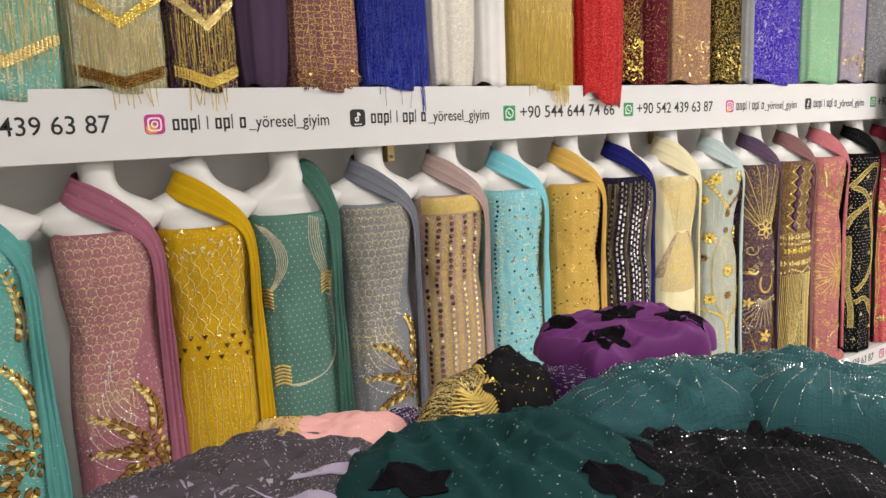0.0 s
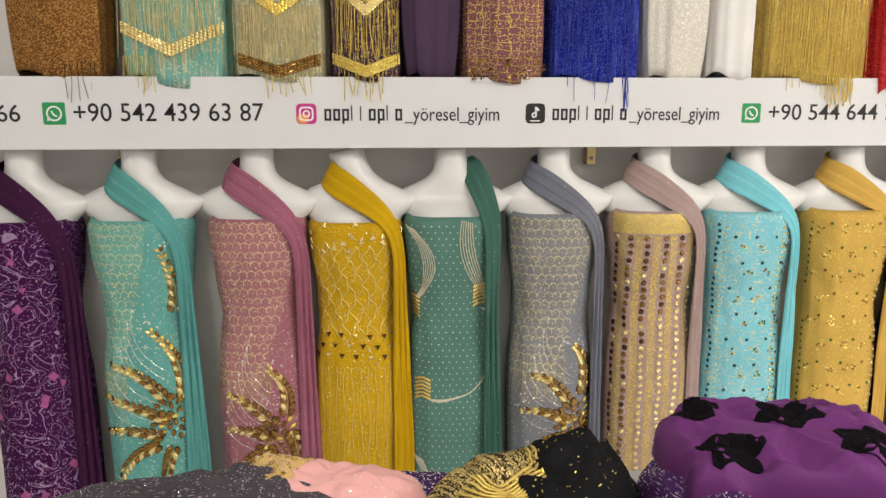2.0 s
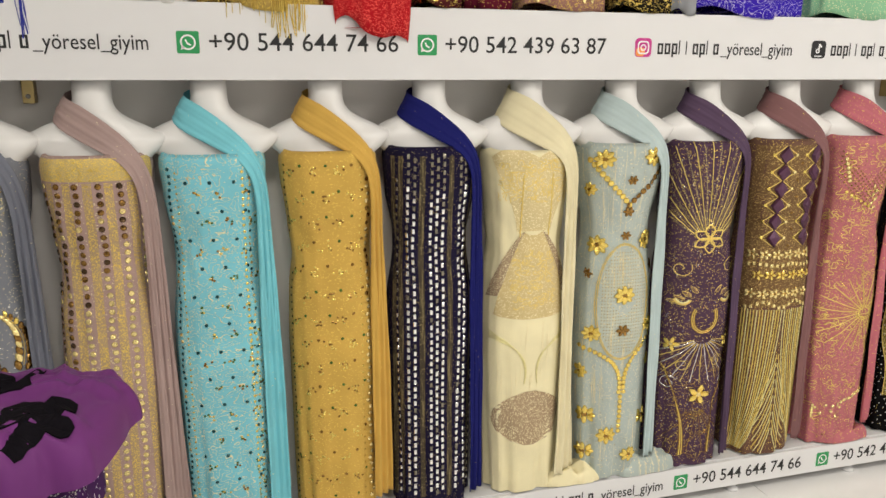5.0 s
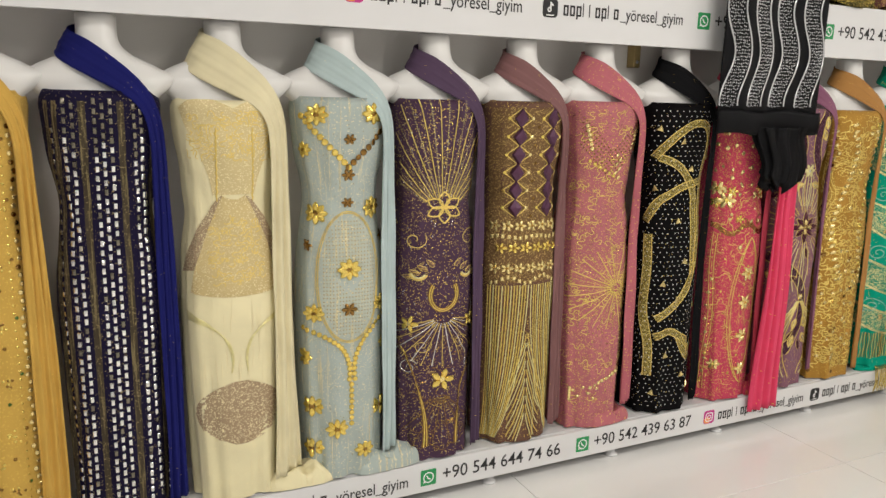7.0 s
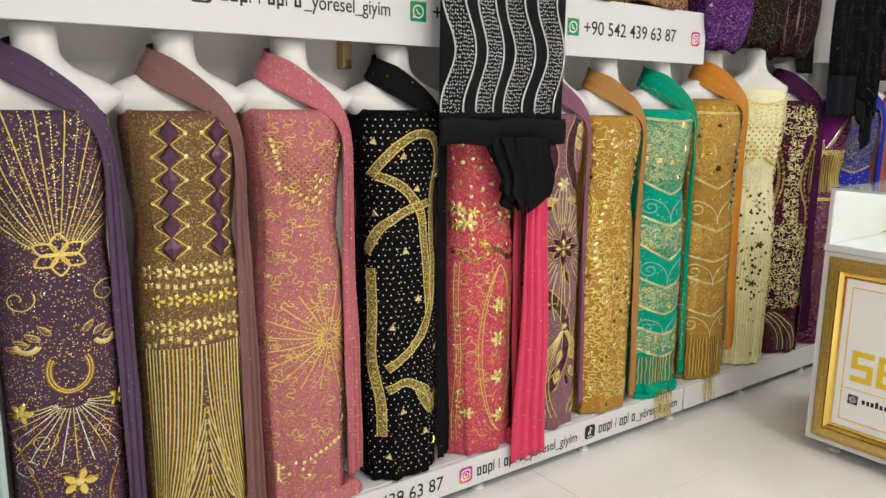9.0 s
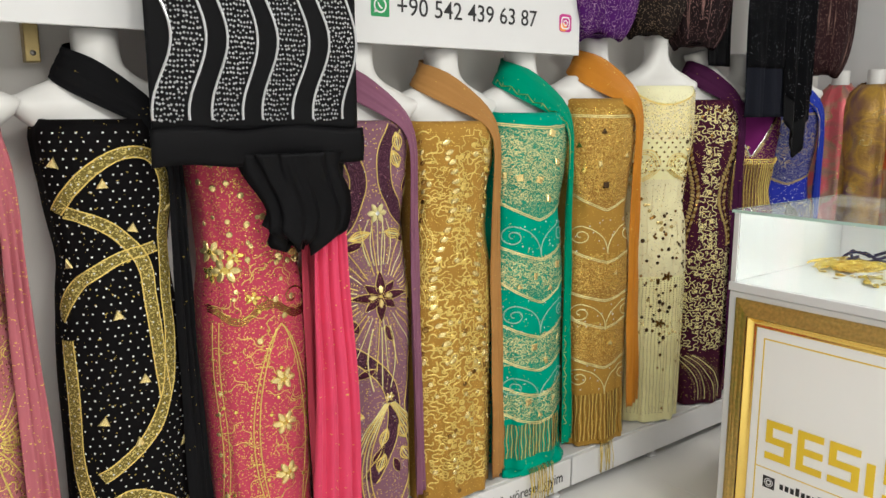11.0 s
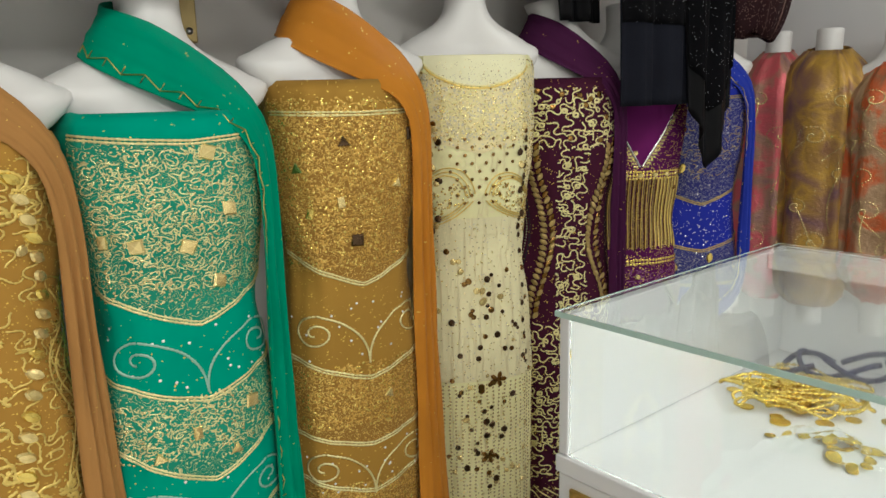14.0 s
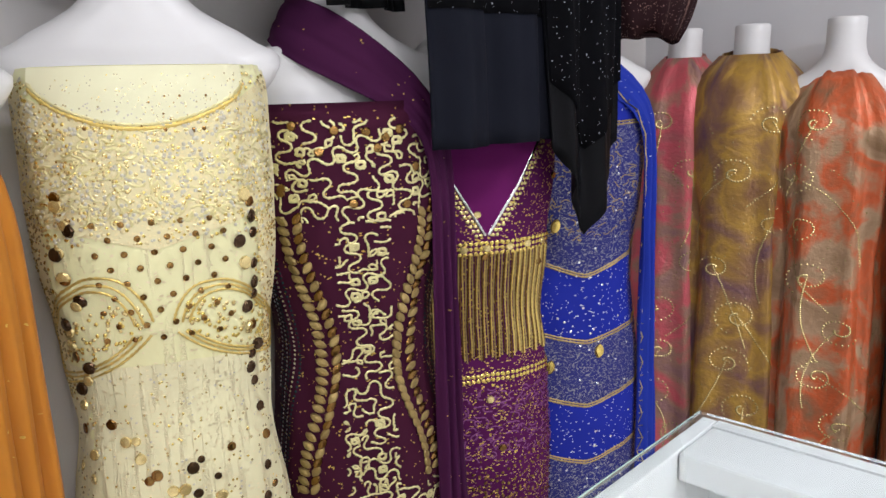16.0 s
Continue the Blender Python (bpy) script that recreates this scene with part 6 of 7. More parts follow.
for i in range(15):
    for o in (-1, 1):
        d.piece("leaf", -0.12 + 0.017 * i, 0.97 + 0.004 * math.sin(i), 0.017, PALE_GOLD, 90 + 35 * o)
        d.piece("leaf", -0.12 + 0.017 * i, 0.81 - 0.012 * math.cos(i), 0.017, PALE_GOLD, 90 + 35 * o)
for k in range(15):
    for sg in (-1, 1):
        d.line([(sg * (0.005 + 0.0088 * k + (0.085 * (1 - k / 15)) * t ** 2.2), 0.79 - 0.60 * t) for t in [i / 34 for i in range(35)]], 0.0036, GOLD if k % 3 else PALE_GOLD)
        if k % 2:
            d.line([(sg * (0.009 + 0.0088 * k + (0.085 * (1 - k / 15)) * t ** 2.2), 0.78 - 0.59 * t) for t in [i / 60 for i in range(61)]], 0.003, BRONZE, beads=True)
for k in range(10):
    for sg in (-1, 1):
        d.line([(sg * (0.003 + 0.055 * t ** 1.4), 0.60 - 0.035 * k - 0.20 * t) for t in [i / 16 for i in range(17)]], 0.0036, PALE_GOLD if k % 2 else GOLD)
d.done()

# rose: gold chevrons, rays and an arch
ROSE_BEAD = coat("rose_bead", (0.50, 0.20, 0.32), 0.25, 0.5)
d = Deco("rose")
for k in range(6):
    d.line([(-0.10 + 0.2 * t, 1.40 - 0.02 * k - 0.13 * (1 - abs(2 * t - 1))) for t in [i / 24 for i in range(25)]], 0.004, BRONZE, beads=True)
for i in range(6):
    d.piece("disc", -0.088 + 0.004 * i, 1.37 - 0.017 * i, 0.014, PALE_GOLD)
    d.piece("disc", 0.098 - 0.004 * i, 1.37 - 0.017 * i, 0.014, PALE_GOLD)
    d.piece("disc", -0.07 + 0.017 * i, 1.24 - 0.012 * i, 0.012, GOLD)
    d.piece("leaf", 0.02 + 0.012 * (i % 2), 1.26 - 0.017 * i, 0.018, PALE_GOLD, 60)
for k in range(40):
    a = 6.2832 * k / 40
    d.line([(0.045 + (0.02 + 0.15 * t) * math.cos(a), 0.74 + (0.02 + 0.15 * t) * math.sin(a)) for t in [i / 14 for i in range(15)]], 0.0032, GOLD, beads=k % 2 == 0)
for k, p in enumerate(arc_pts(-0.03, 0.34, 0.10, 0.56, -0.25, 20) + arc_pts(0.10, 0.56, 0.125, 0.42, -0.2, 8)):
    d.piece("disc", p[0], p[1], 0.014, PALE_GOLD)
for i in range(12):
    d.piece("disc", -0.09 + 0.008 * i * (i % 2), 0.34 - 0.012 * (i % 5), 0.012, PALE_GOLD)
d.scatter(2800, lambda s, z: d.dot(s, z, 0.0016, d.rnd.choice((GOLD, BRONZE, ROSE_BEAD)), 4))
d.squiggles(160, GOLD, -0.13, 0.13, 0.25, 1.43, 0.0022, 0.05)
d.done()

# black: white seed beads, gold serpentine bands, gold triangles
d = Deco("black")
for j in range(64):
    for i in range(14):
        d.dot(-0.137 + 0.021 * i + 0.010 * (j % 2) + d.rnd.gauss(0, 0.002), 0.2 + 0.0195 * j, 0.0021, PEARL, 5)
band = lace("black_gold", (0.17, 0.13, 0.03), (0.75, 0.62, 0.22), "beads", 170, 0.4, 0.35)
for pts in ([(-0.13, 1.22), (-0.07, 1.33), (0.0, 1.40), (0.07, 1.41), (0.10, 1.34), (0.085, 1.22), (0.08, 1.05), (0.085, 0.88), (0.05, 0.70), (-0.02, 0.60), (-0.10, 0.57)],
            [(-0.135, 0.98), (-0.09, 1.07), (-0.01, 1.13), (0.07, 1.15)], [(-0.11, 1.25), (-0.03, 1.22), (0.04, 1.12), (0.05, 0.9), (0.06, 0.75)],
            [(-0.12, 0.95), (-0.115, 0.8), (-0.12, 0.62), (-0.09, 0.46), (-0.09, 0.32)], [(-0.08, 0.50), (-0.02, 0.53), (0.05, 0.48), (0.09, 0.38)], [(0.02, 0.5), (0.06, 0.40), (0.11, 0.46)]):
    ribbon(d, pts, 0.026, band, GOLD, "gold_band")
for s, z in ((-0.03, 1.31), (-0.10, 1.12), (-0.02, 0.99), (0.02, 0.82), (-0.06, 0.73), (0.10, 1.24), (0.0, 0.66), (0.10, 0.62), (-0.03, 0.42), (0.04, 0.33), (-0.07, 0.26), (0.09, 0.27), (-0.11, 1.36), (0.02, 1.2)):
    d.piece("tri", s, z, 0.026, PALE_GOLD, d.rnd.uniform(-15, 15))
d.done()

# coral pink: coins, daisies, ogee lines
d = Deco("coral_pink")
for s, z in ((-0.06, 1.39), (-0.03, 1.34), (-0.01, 1.29), (-0.045, 1.26), (0.0, 1.2), (0.05, 1.2), (-0.09, 1.36), (0.09, 1.18), (0.06, 1.07), (0.03, 1.07), (-0.10, 1.28), (0.02, 0.97), (0.06, 0.97), (0.04, 0.92), (-0.02, 0.86), (0.10, 0.86)):
    d.piece("disc", s, z, 0.017, PALE_GOLD)
for s, z, r in ((-0.11, 1.11, 0.032), (-0.08, 1.06, 0.036), (0.095, 1.09, 0.034), (0.03, 0.74, 0.034), (0.03, 0.61, 0.034), (0.03, 0.46, 0.034), (0.03, 0.31, 0.03), (-0.08, 0.34, 0.026)):
    d.flower(s, z, r, PALE_GOLD, 6, GOLD)
for k in range(4):
    d.line([(0.03 + (0.06 + 0.007 * k) * abs(math.sin(3.1416 * t)) ** 0.7 * -1, 0.9 - 0.66 * t) for t in [i / 40 for i in range(41)]], 0.003, GOLD, beads=k % 2 == 1)
    d.line([(0.03 + (0.06 + 0.007 * k) * abs(math.sin(3.1416 * t)) ** 0.7, 0.9 - 0.66 * t) for t in [i / 40 for i in range(41)]], 0.003, GOLD, beads=k % 2 == 1)
    d.line([(-0.13 + 0.26 * t, 0.93 + 0.02 * math.cos(12 * t) + 0.006 * k) for t in [i / 30 for i in range(31)]], 0.0028, BRONZE)
for sg in (-1, 1):
    d.spiral(0.03 + sg * 0.035, 0.97, 0.03, BRONZE, sg, 0, 0.003, 1.1)
    for i in range(8):
        d.piece("disc", sg * 0.115 + 0.006 * math.sin(i), 0.30 + 0.06 * i, 0.012, PALE_GOLD)
d.scatter(46, lambda s, z: d.piece("disc", s, z, d.rnd.uniform(0.011, 0.017), PALE_GOLD), z0=0.95, z1=1.42)
d.scatter(30, lambda s, z: d.piece("disc", s, z, 0.010, GOLD), z0=0.22, z1=0.95)
d.squiggles(70, GOLD, -0.13, 0.13, 0.22, 1.10, 0.0020, 0.05, 0.5)
for k in range(5):
    for sg in (-1, 1):
        d.line([(sg * (0.125 - 0.007 * k + 0.006 * math.sin(9 * t)), 0.92 - 0.70 * t) for t in [i / 40 for i in range(41)]], 0.0026, GOLD, beads=k % 2 == 0)
for s, z, r in ((-0.115, 1.05, 0.024), (-0.06, 1.10, 0.022), (0.06, 1.12, 0.024), (-0.03, 0.98, 0.02), (0.11, 0.98, 0.02)):
    d.flower(s, z, r, GOLD, 5, PALE_GOLD)
d.scatter(1100, lambda s, z: d.dot(s, z, 0.0019, d.rnd.choice((GOLD, GOLD, BRONZE)), 4))
d.done()

# dusty mauve: star flower with rays and dark scrolls
d = Deco("dusty_mauve")
dark = lace("mauve_scroll", (0.06, 0.02, 0.04), (0.22, 0.10, 0.14), "squiggle", 130, 0.2, 0.04)
for course in (((-0.15, 1.41), (-0.075, 1.36), (-0.045, 1.27), (-0.075, 1.15), (-0.14, 1.06)), ((0.05, 1.44), (0.012, 1.36), (0.018, 1.26), (0.075, 1.15), (0.145, 1.09)),
               ((-0.15, 0.80), (-0.07, 0.76), (0.015, 0.66), (0.04, 0.56), (0.02, 0.44), (-0.05, 0.33)), ((0.145, 0.80), (0.11, 0.70), (0.085, 0.55), (0.11, 0.40), (0.09, 0.25))):
    ribbon(d, course, 0.040, dark, GOLD_CORD)
PLUM_CLOTH = lace("mauve_star", (0.065, 0.014, 0.03), (0.3, 0.15, 0.12), "plain", 60, 0.1, 0.05)
for k in range(8):
    blade(d, 0, 0.925, 0.078 if k % 2 == 0 else 0.058, 0.026, 45 * k, PLUM_CLOTH, GOLD_CORD)
for k in range(4):
    d.piece("leaf", 0.022 * math.cos(1.5708 * k), 0.925 + 0.022 * math.sin(1.5708 * k), 0.026, PALE_GOLD, 90 * k, "petal")
d.dot(0, 0.925, 0.005, GOLD)
for k in range(40):
    a = 6.2832 * (k + 0.5) / 40
    r1 = 0.155 + 0.05 * abs(math.sin(a)) ** 3
    d.line([((0.062 + (r1 - 0.062) * t) * math.cos(a), 0.925 + (0.062 + (r1 - 0.05) * t) * math.sin(a) * 1.08) for t in [i / 14 for i in range(15)]], 0.0027, GOLD if k % 3 else PALE_GOLD, beads=k % 4 == 0)
for k in range(5):
    s = (k - 2) * 0.012
    d.line([(s * (1 + 0.6 * math.sin(3.14 * t)), 1.02 + 0.14 * t) for t in [i / 14 for i in range(15)]], 0.0028, PALE_GOLD)
    d.line([(s * (1 + 0.6 * math.sin(3.14 * t)), 0.83 - 0.20 * t) for t in [i / 14 for i in range(15)]], 0.0034, PALE_GOLD, beads=k % 2 == 1)
d.flower(0.0, 1.178, 0.030, PALE_CORD, 6, SILVER)
d.flower(0.02, 0.60, 0.016, PALE_GOLD, 6, SILVER)
for s, z, a in ((-0.04, 1.09, 205), (-0.09, 1.075, 200), (0.05, 1.10, -15), (-0.06, 0.82, 115), (0.03, 0.78, 110), (-0.02, 0.70, 205), (0.10, 0.86, 100), (-0.03, 0.40, 60), (0.05, 0.34, 110), (0.10, 1.30, 80), (0.075, 1.24, 60)):
    blade(d, s, z, 0.058, 0.022, a, PLUM_CLOTH, GOLD_CORD)
for s, z, a in ((-0.02, 1.12, 200), (0.02, 1.12, -20), (0.06, 1.31, 110), (0.105, 1.36, 80), (0.09, 1.22, 50), (-0.10, 1.27, 95), (-0.115, 1.2, 80), (0.06, 1.36, 100), (-0.09, 0.68, 140), (-0.05, 0.55, 160), (0.09, 0.9, 70), (0.01, 0.5, 250), (0.05, 0.5, 290), (0.0, 0.42, 250), (0.06, 0.42, 290)):
    for o in (-0.010, -0.005, 0.0, 0.005, 0.010):
        c, e = math.cos(math.radians(a)), math.sin(math.radians(a))
        d.line([(s + c * 0.055 * t - e * o * math.sin(3.14 * t) * 1.4, z + e * 0.055 * t + c * o * math.sin(3.14 * t) * 1.4) for t in [i / 10 for i in range(11)]], 0.0036, GOLD if o else PALE_GOLD)
for k in range(6):
    for sg in (-1, 1):
        d.line(arc_pts(0.02 + sg * 0.003 * k, 0.58, 0.02 + sg * (0.03 + 0.016 * k), 0.22, sg * 0.12), 0.0036, PALE_GOLD if k % 2 else GOLD)
d.scatter(520, lambda s, z: d.dot(s, z, 0.0016, d.rnd.choice((GOLD, BRONZE, SILVER)), 4))
d.done()

# golden: leaf columns, corded squiggles, coins low down
d = Deco("golden")
for i in range(24):
    z = 1.38 - 0.031 * i
    w = 0.045 * math.sin(i * 0.30)
    d.piece("leaf", -0.055 + w * 0.7, z, 0.027, PALE_GOLD, 25)
    d.piece("leaf", 0.055 + w * 0.5, z, 0.027, PALE_GOLD if i % 3 else GOLD, 145)
    d.piece("leaf", -0.115 + 0.3 * w, z, 0.018, PALE_GOLD if i % 2 else BRONZE, 60)
d.squiggles(220, GOLD, -0.13, 0.13, 0.22, 0.90, 0.0042, 0.20, 0.9, 0.0115)
d.squiggles(90, GOLD, -0.13, 0.13, 0.88, 1.42, 0.0026, 0.06, 0.8, 0.009)
d.squiggles(60, GOLD, -0.03, 0.03, 0.85, 1.40, 0.0042, 0.12, 0.9, 0.0115)
d.squiggles(60, GOLD, -0.13, 0.13, 0.85, 1.42, 0.004, 0.06, 0.6)
for k in range(8):
    for sg in (-1, 1):
        d.line([(sg * (0.085 + 0.006 * k + 0.012 * math.sin(12 * t)), 1.2 - 0.35 * t) for t in [i / 30 for i in range(31)]], 0.0030, GOLD, beads=k % 2 == 0)
d.scatter(75, lambda s, z: d.piece("disc", s, z, d.rnd.uniform(0.012, 0.018), PALE_GOLD if d.rnd.random() < 0.8 else BRONZE), z0=0.2, z1=0.82)
for s, z in ((-0.05, 1.33), (0.03, 1.34), (0.06, 1.27), (-0.09, 1.25), (0.02, 1.16), (-0.02, 1.0)):
    d.piece("disc", s, z, 0.017, PALE_GOLD)
d.done()


def chevron(d, mat, hi_side, hi_mid, lo_side, lo_mid, edge=PALE_GOLD):
    """A V-shaped band with corded edges."""
    d.patch(lambda i, j: ((i - 0.5) * 0.292, (lo_mid + (lo_side - lo_mid) * abs(2 * i - 1) ** 1.2) * (1 - j) + (hi_mid + (hi_side - hi_mid) * abs(2 * i - 1) ** 1.2) * j), mat, 26, 12, 0.0016, "chevron_band")
    for m, sd in ((hi_mid, hi_side), (lo_mid, lo_side)):
        for o in (0, 0.006):
            d.line([((t - 0.5) * 0.285, m + (sd - m) * abs(2 * t - 1) ** 1.2 + o) for t in [i / 50 for i in range(51)]], 0.0032, edge)


def swirls(d, z, mat, r=0.036):
    for sg in (-1, 1):
        d.spiral(sg * 0.082, z, r, mat, -sg, 1.6 if sg > 0 else 1.5, 0.0034, 1.5)
        d.line(arc_pts(sg * 0.078, z + r, 0.0, z - 0.075, -sg * 0.18), 0.0034, mat)
        for i in range(9):
            d.dot(sg * d.rnd.uniform(0.01, 0.13), z + d.rnd.uniform(-0.06, 0.06), 0.0022, PEARL)


MINT = coat("mint_thread", (0.30, 0.55, 0.44), 0.5, 0.3)
# emerald: chevron bands, swirls, square mirrors, fringe
d = Deco("emerald")
em = lace("emerald_gold", (0.02, 0.27, 0.17), (0.85, 0.76, 0.38), "squiggle", 120, 0.10, 0.08)
for a in ((1.43, 1.415, 1.18, 1.095), (1.02, 0.955, 0.90, 0.80), (0.745, 0.67, 0.62, 0.545), (0.515, 0.45, 0.42, 0.345)):
    chevron(d, em, *a)
for z in (1.045, 0.765, 0.50):
    swirls(d, z, MINT)
d.squiggles(900, PALE_CORD, -0.13, 0.13, 1.16, 1.41, 0.0018, 0.022)
d.scatter(900, lambda s, z: d.dot(s, z, 0.0017, PALE_GOLD, 4), -0.14, 0.14, 1.14, 1.42)
for lo, hi in ((0.86, 0.97), (0.58, 0.69), (0.38, 0.47)):
    d.squiggles(300, PALE_CORD, -0.13, 0.13, lo, hi, 0.0018, 0.014)
    d.scatter(500, lambda s, z: d.dot(s, z, 0.0019, d.rnd.choice((PALE_GOLD, PALE_CORD)), 5), -0.14, 0.14, lo, hi)
for s, z in ((-0.07, 1.25), (-0.01, 1.24), (0.045, 1.30), (0.03, 1.17), (-0.11, 1.26), (0.02, 1.40), (0.10, 1.38), (0.06, 0.93), (-0.02, 0.90), (0.03, 0.85), (-0.07, 0.87), (0.07, 0.66), (-0.02, 0.64), (0.02, 0.58), (0.05, 0.43), (-0.04, 0.44), (0.0, 0.38)):
    d.piece(d.rnd.choice(("square", "square", "tri", "rect")), s, z, 0.022, PALE_GOLD, d.rnd.uniform(-20, 20))
for i in range(34):
    s = -0.105 + 0.0063 * i
    d.line([(s + 0.002 * math.sin(i + 9 * t), 0.36 - 0.13 * t) for t in (0, 0.25, 0.5, 0.75, 1)], 0.0026, GOLD if i % 2 else BRONZE)
d.done()

# ochre: corded yoke, swirls, bands, fringe
d = Deco("ochre")
oc = lace("ochre_gold", (0.34, 0.18, 0.035), (0.88, 0.64, 0.18), "squiggle", 120, 0.10, 0.08)
for a in ((1.455, 1.45, 1.19, 1.10), (0.965, 0.90, 0.80, 0.75), (0.70, 0.64, 0.55, 0.48)):
    chevron(d, oc, *a)
AMBER_BEAD = coat("amber_bead", (0.62, 0.38, 0.08), 0.3, 0.55, vary=0.3, scale=140)
for lo, hi, n in ((1.14, 1.485, 2600), (0.80, 0.94, 1000), (0.53, 0.67, 900)):
    d.scatter(n, lambda s, z: d.dot(s, z, 0.0022, d.rnd.choice((AMBER_BEAD, AMBER_BEAD, GOLD)), 5), -0.15, 0.15, lo, hi)
    d.squiggles(n // 3, AMBER_BEAD, -0.14, 0.14, lo, hi, 0.0022, 0.012)
for z in (1.01, 0.71, 0.45):
    swirls(d, z, PALE_GOLD)
for s, z, m in ((-0.03, 1.40, DARK_MIRROR), (0.09, 1.41, DARK_MIRROR), (-0.035, 1.28, PALE_GOLD), (-0.01, 1.20, DARK_MIRROR), (0.06, 1.31, PALE_GOLD), (-0.10, 1.35, GREEN_BEAD), (-0.08, 1.26, GOLD), (0.03, 0.86, PALE_GOLD), (0.02, 0.58, PALE_GOLD)):
    d.piece(d.rnd.choice(("square", "tri", "rect")), s, z, 0.022, m, d.rnd.uniform(-20, 20))
for i in range(38):
    s = -0.118 + 0.0063 * i
    d.line([(s + 0.002 * math.sin(i + 9 * t), 0.38 - 0.19 * t) for t in (0, 0.25, 0.5, 0.75, 1)], 0.0026, GOLD if i % 2 else BRONZE)
d.done()

# ivory: beaded yoke, paisleys, dark mirrors
d = Deco("ivory")
iv = lace("ivory_yoke", (0.84, 0.75, 0.42), (0.94, 0.82, 0.46), "beads", 120, 0.55, 0.3)
net = lace("ivory_net", (0.86, 0.79, 0.48), (0.90, 0.81, 0.50), "threads", 150, 0.5, 0.12)
d.patch(lambda i, j: (-0.147 + 0.294 * i, (1.40 - 0.05 * (1 - abs(2 * i - 1))) * (1 - j) + (1.566 - 0.06 * (1 - (2 * i - 1) ** 2)) * j), iv, 22, 10)
d.patch(lambda i, j: (-0.144 + 0.288 * i, 0.80 + 0.40 * j), net, 22, 20)
for sg in (-1, 1):
    d.patch(lambda i, j, sg=sg: (sg * (0.108 + 0.038 * i), 1.2 + 0.22 * j), iv, 5, 12)
    for i in range(9):
        d.piece("disc", sg * 0.088 + 0.01 * math.sin(i * 2), 1.41 - 0.03 * i, 0.016, DARK_MIRROR if i % 3 else PALE_GOLD)
PAISLEY = ((0.010, 1.245), (0.016, 1.277), (0.040, 1.292), (0.066, 1.281), (0.088, 1.252), (0.110, 1.228), (0.136, 1.222), (0.116, 1.202), (0.086, 1.198), (0.052, 1.208), (0.026, 1.224), (0.010, 1.245))
for sg in (-1, 1):
    for o in (1.36, 1.20, 1.06):
        P = np.array([(sg * (0.078 + (s - 0.062) * o) * (1.12 if sg < 0 else 1.0), 1.24 + (z - 1.24) * o * (1.25 if sg < 0 else 1.0)) for s, z in PAISLEY])
        ts = np.linspace(0, len(P) - 1, 80)
        Q = [np.convolve(np.pad(np.interp(ts, range(len(P)), P[:, c]), 5, "edge"), np.ones(11) / 11, "valid") for c in (0, 1)]
        d.line([(float(a), float(b)) for a, b in zip(*Q)], 0.0026, GOLD if o < 1 else GOLD_CORD)
    for q in range(150):
        s, z = sg * d.rnd.uniform(0.02, 0.115), d.rnd.uniform(1.205, 1.285)
        if abs(z - (1.262 - 0.5 * (abs(s) - 0.03))) < 0.030:
            d.dot(s, z, 0.0022, d.rnd.choice((GOLD, PALE_GOLD)), 5)
d.squiggles(300, PALE_GOLD, -0.14, 0.14, 1.38, 1.50, 0.0026, 0.025)
d.scatter(700, lambda s, z: d.dot(s, z, 0.0024, d.rnd.choice((THREAD, THREAD, PALE_GOLD)), 5), z0=1.38, z1=1.53)
for j in range(9):
    for i in range(5):
        d.piece("disc", -0.056 + 0.027 * i + 0.013 * (j % 2), 1.385 - 0.0185 * j, 0.0072, BRONZE)
for i in range(60):
    t = i / 60
    d.piece("disc", 0.0 + d.rnd.gauss(0.02, 0.02 + 0.035 * (1 - abs(2 * t - 1))), 1.06 - 0.55 * t, d.rnd.choice((0.012, 0.015, 0.009)), d.rnd.choice((DARK_MIRROR, DARK_MIRROR, BRONZE, PALE_GOLD)))
d.scatter(40, lambda s, z: d.piece("disc", s, z, 0.011, d.rnd.choice((PALE_GOLD, BRONZE))), z0=0.2, z1=1.1)
for i in range(14):
    d.piece("disc", 0.094 + 0.006 * math.sin(i), 1.40 - 0.042 * i, 0.013, DARK_MIRROR if i % 4 else BRONZE)
    d.piece("disc", -0.088 + 0.006 * math.sin(2 * i), 1.42 - 0.034 * i, 0.013, PALE_GOLD if i % 3 else BRONZE)
for i in range(7):
    d.piece("disc", -0.065 + 0.014 * i, 1.12 - 0.024 * i, 0.014, PALE_GOLD if i % 3 else BRONZE)
d.scatter(1700, lambda s, z: d.dot(s, z, 0.0017, d.rnd.choice((GOLD, PALE_GOLD, THREAD)), 4), z0=0.2, z1=1.20)
d.flower(0.03, 0.80, 0.02, BRONZE, 5)
d.flower(0.01, 0.60, 0.02, BRONZE, 5)
for i in range(22):
    s = -0.125 + 0.012 * i
    d.line([(s + 0.001 * math.sin(i + 30 * t), 0.79 - 0.58 * t) for t in [q / 60 for q in range(61)]], 0.003, PALE_GOLD, beads=True)
scoop = fabric("ivory_plain", (0.90, 0.84, 0.55), G2, "plain", 60, 0.1, 0.0)
d.patch(lambda i, j: ((i - 0.5) * 0.20, (1.552 - 0.05 * abs(math.sin(3.1416 * i)) ** 0.7) * (1 - j) + 1.569 * j), scoop, 24, 8, 0.0026, "neckline")
for o in (0, 0.005):
    d.line([((t - 0.5) * 0.20, 1.552 - o - 0.05 * abs(math.sin(3.1416 * t)) ** 0.7) for t in [i / 30 for i in range(31)]], 0.004, GOLD if o else PALE_GOLD)
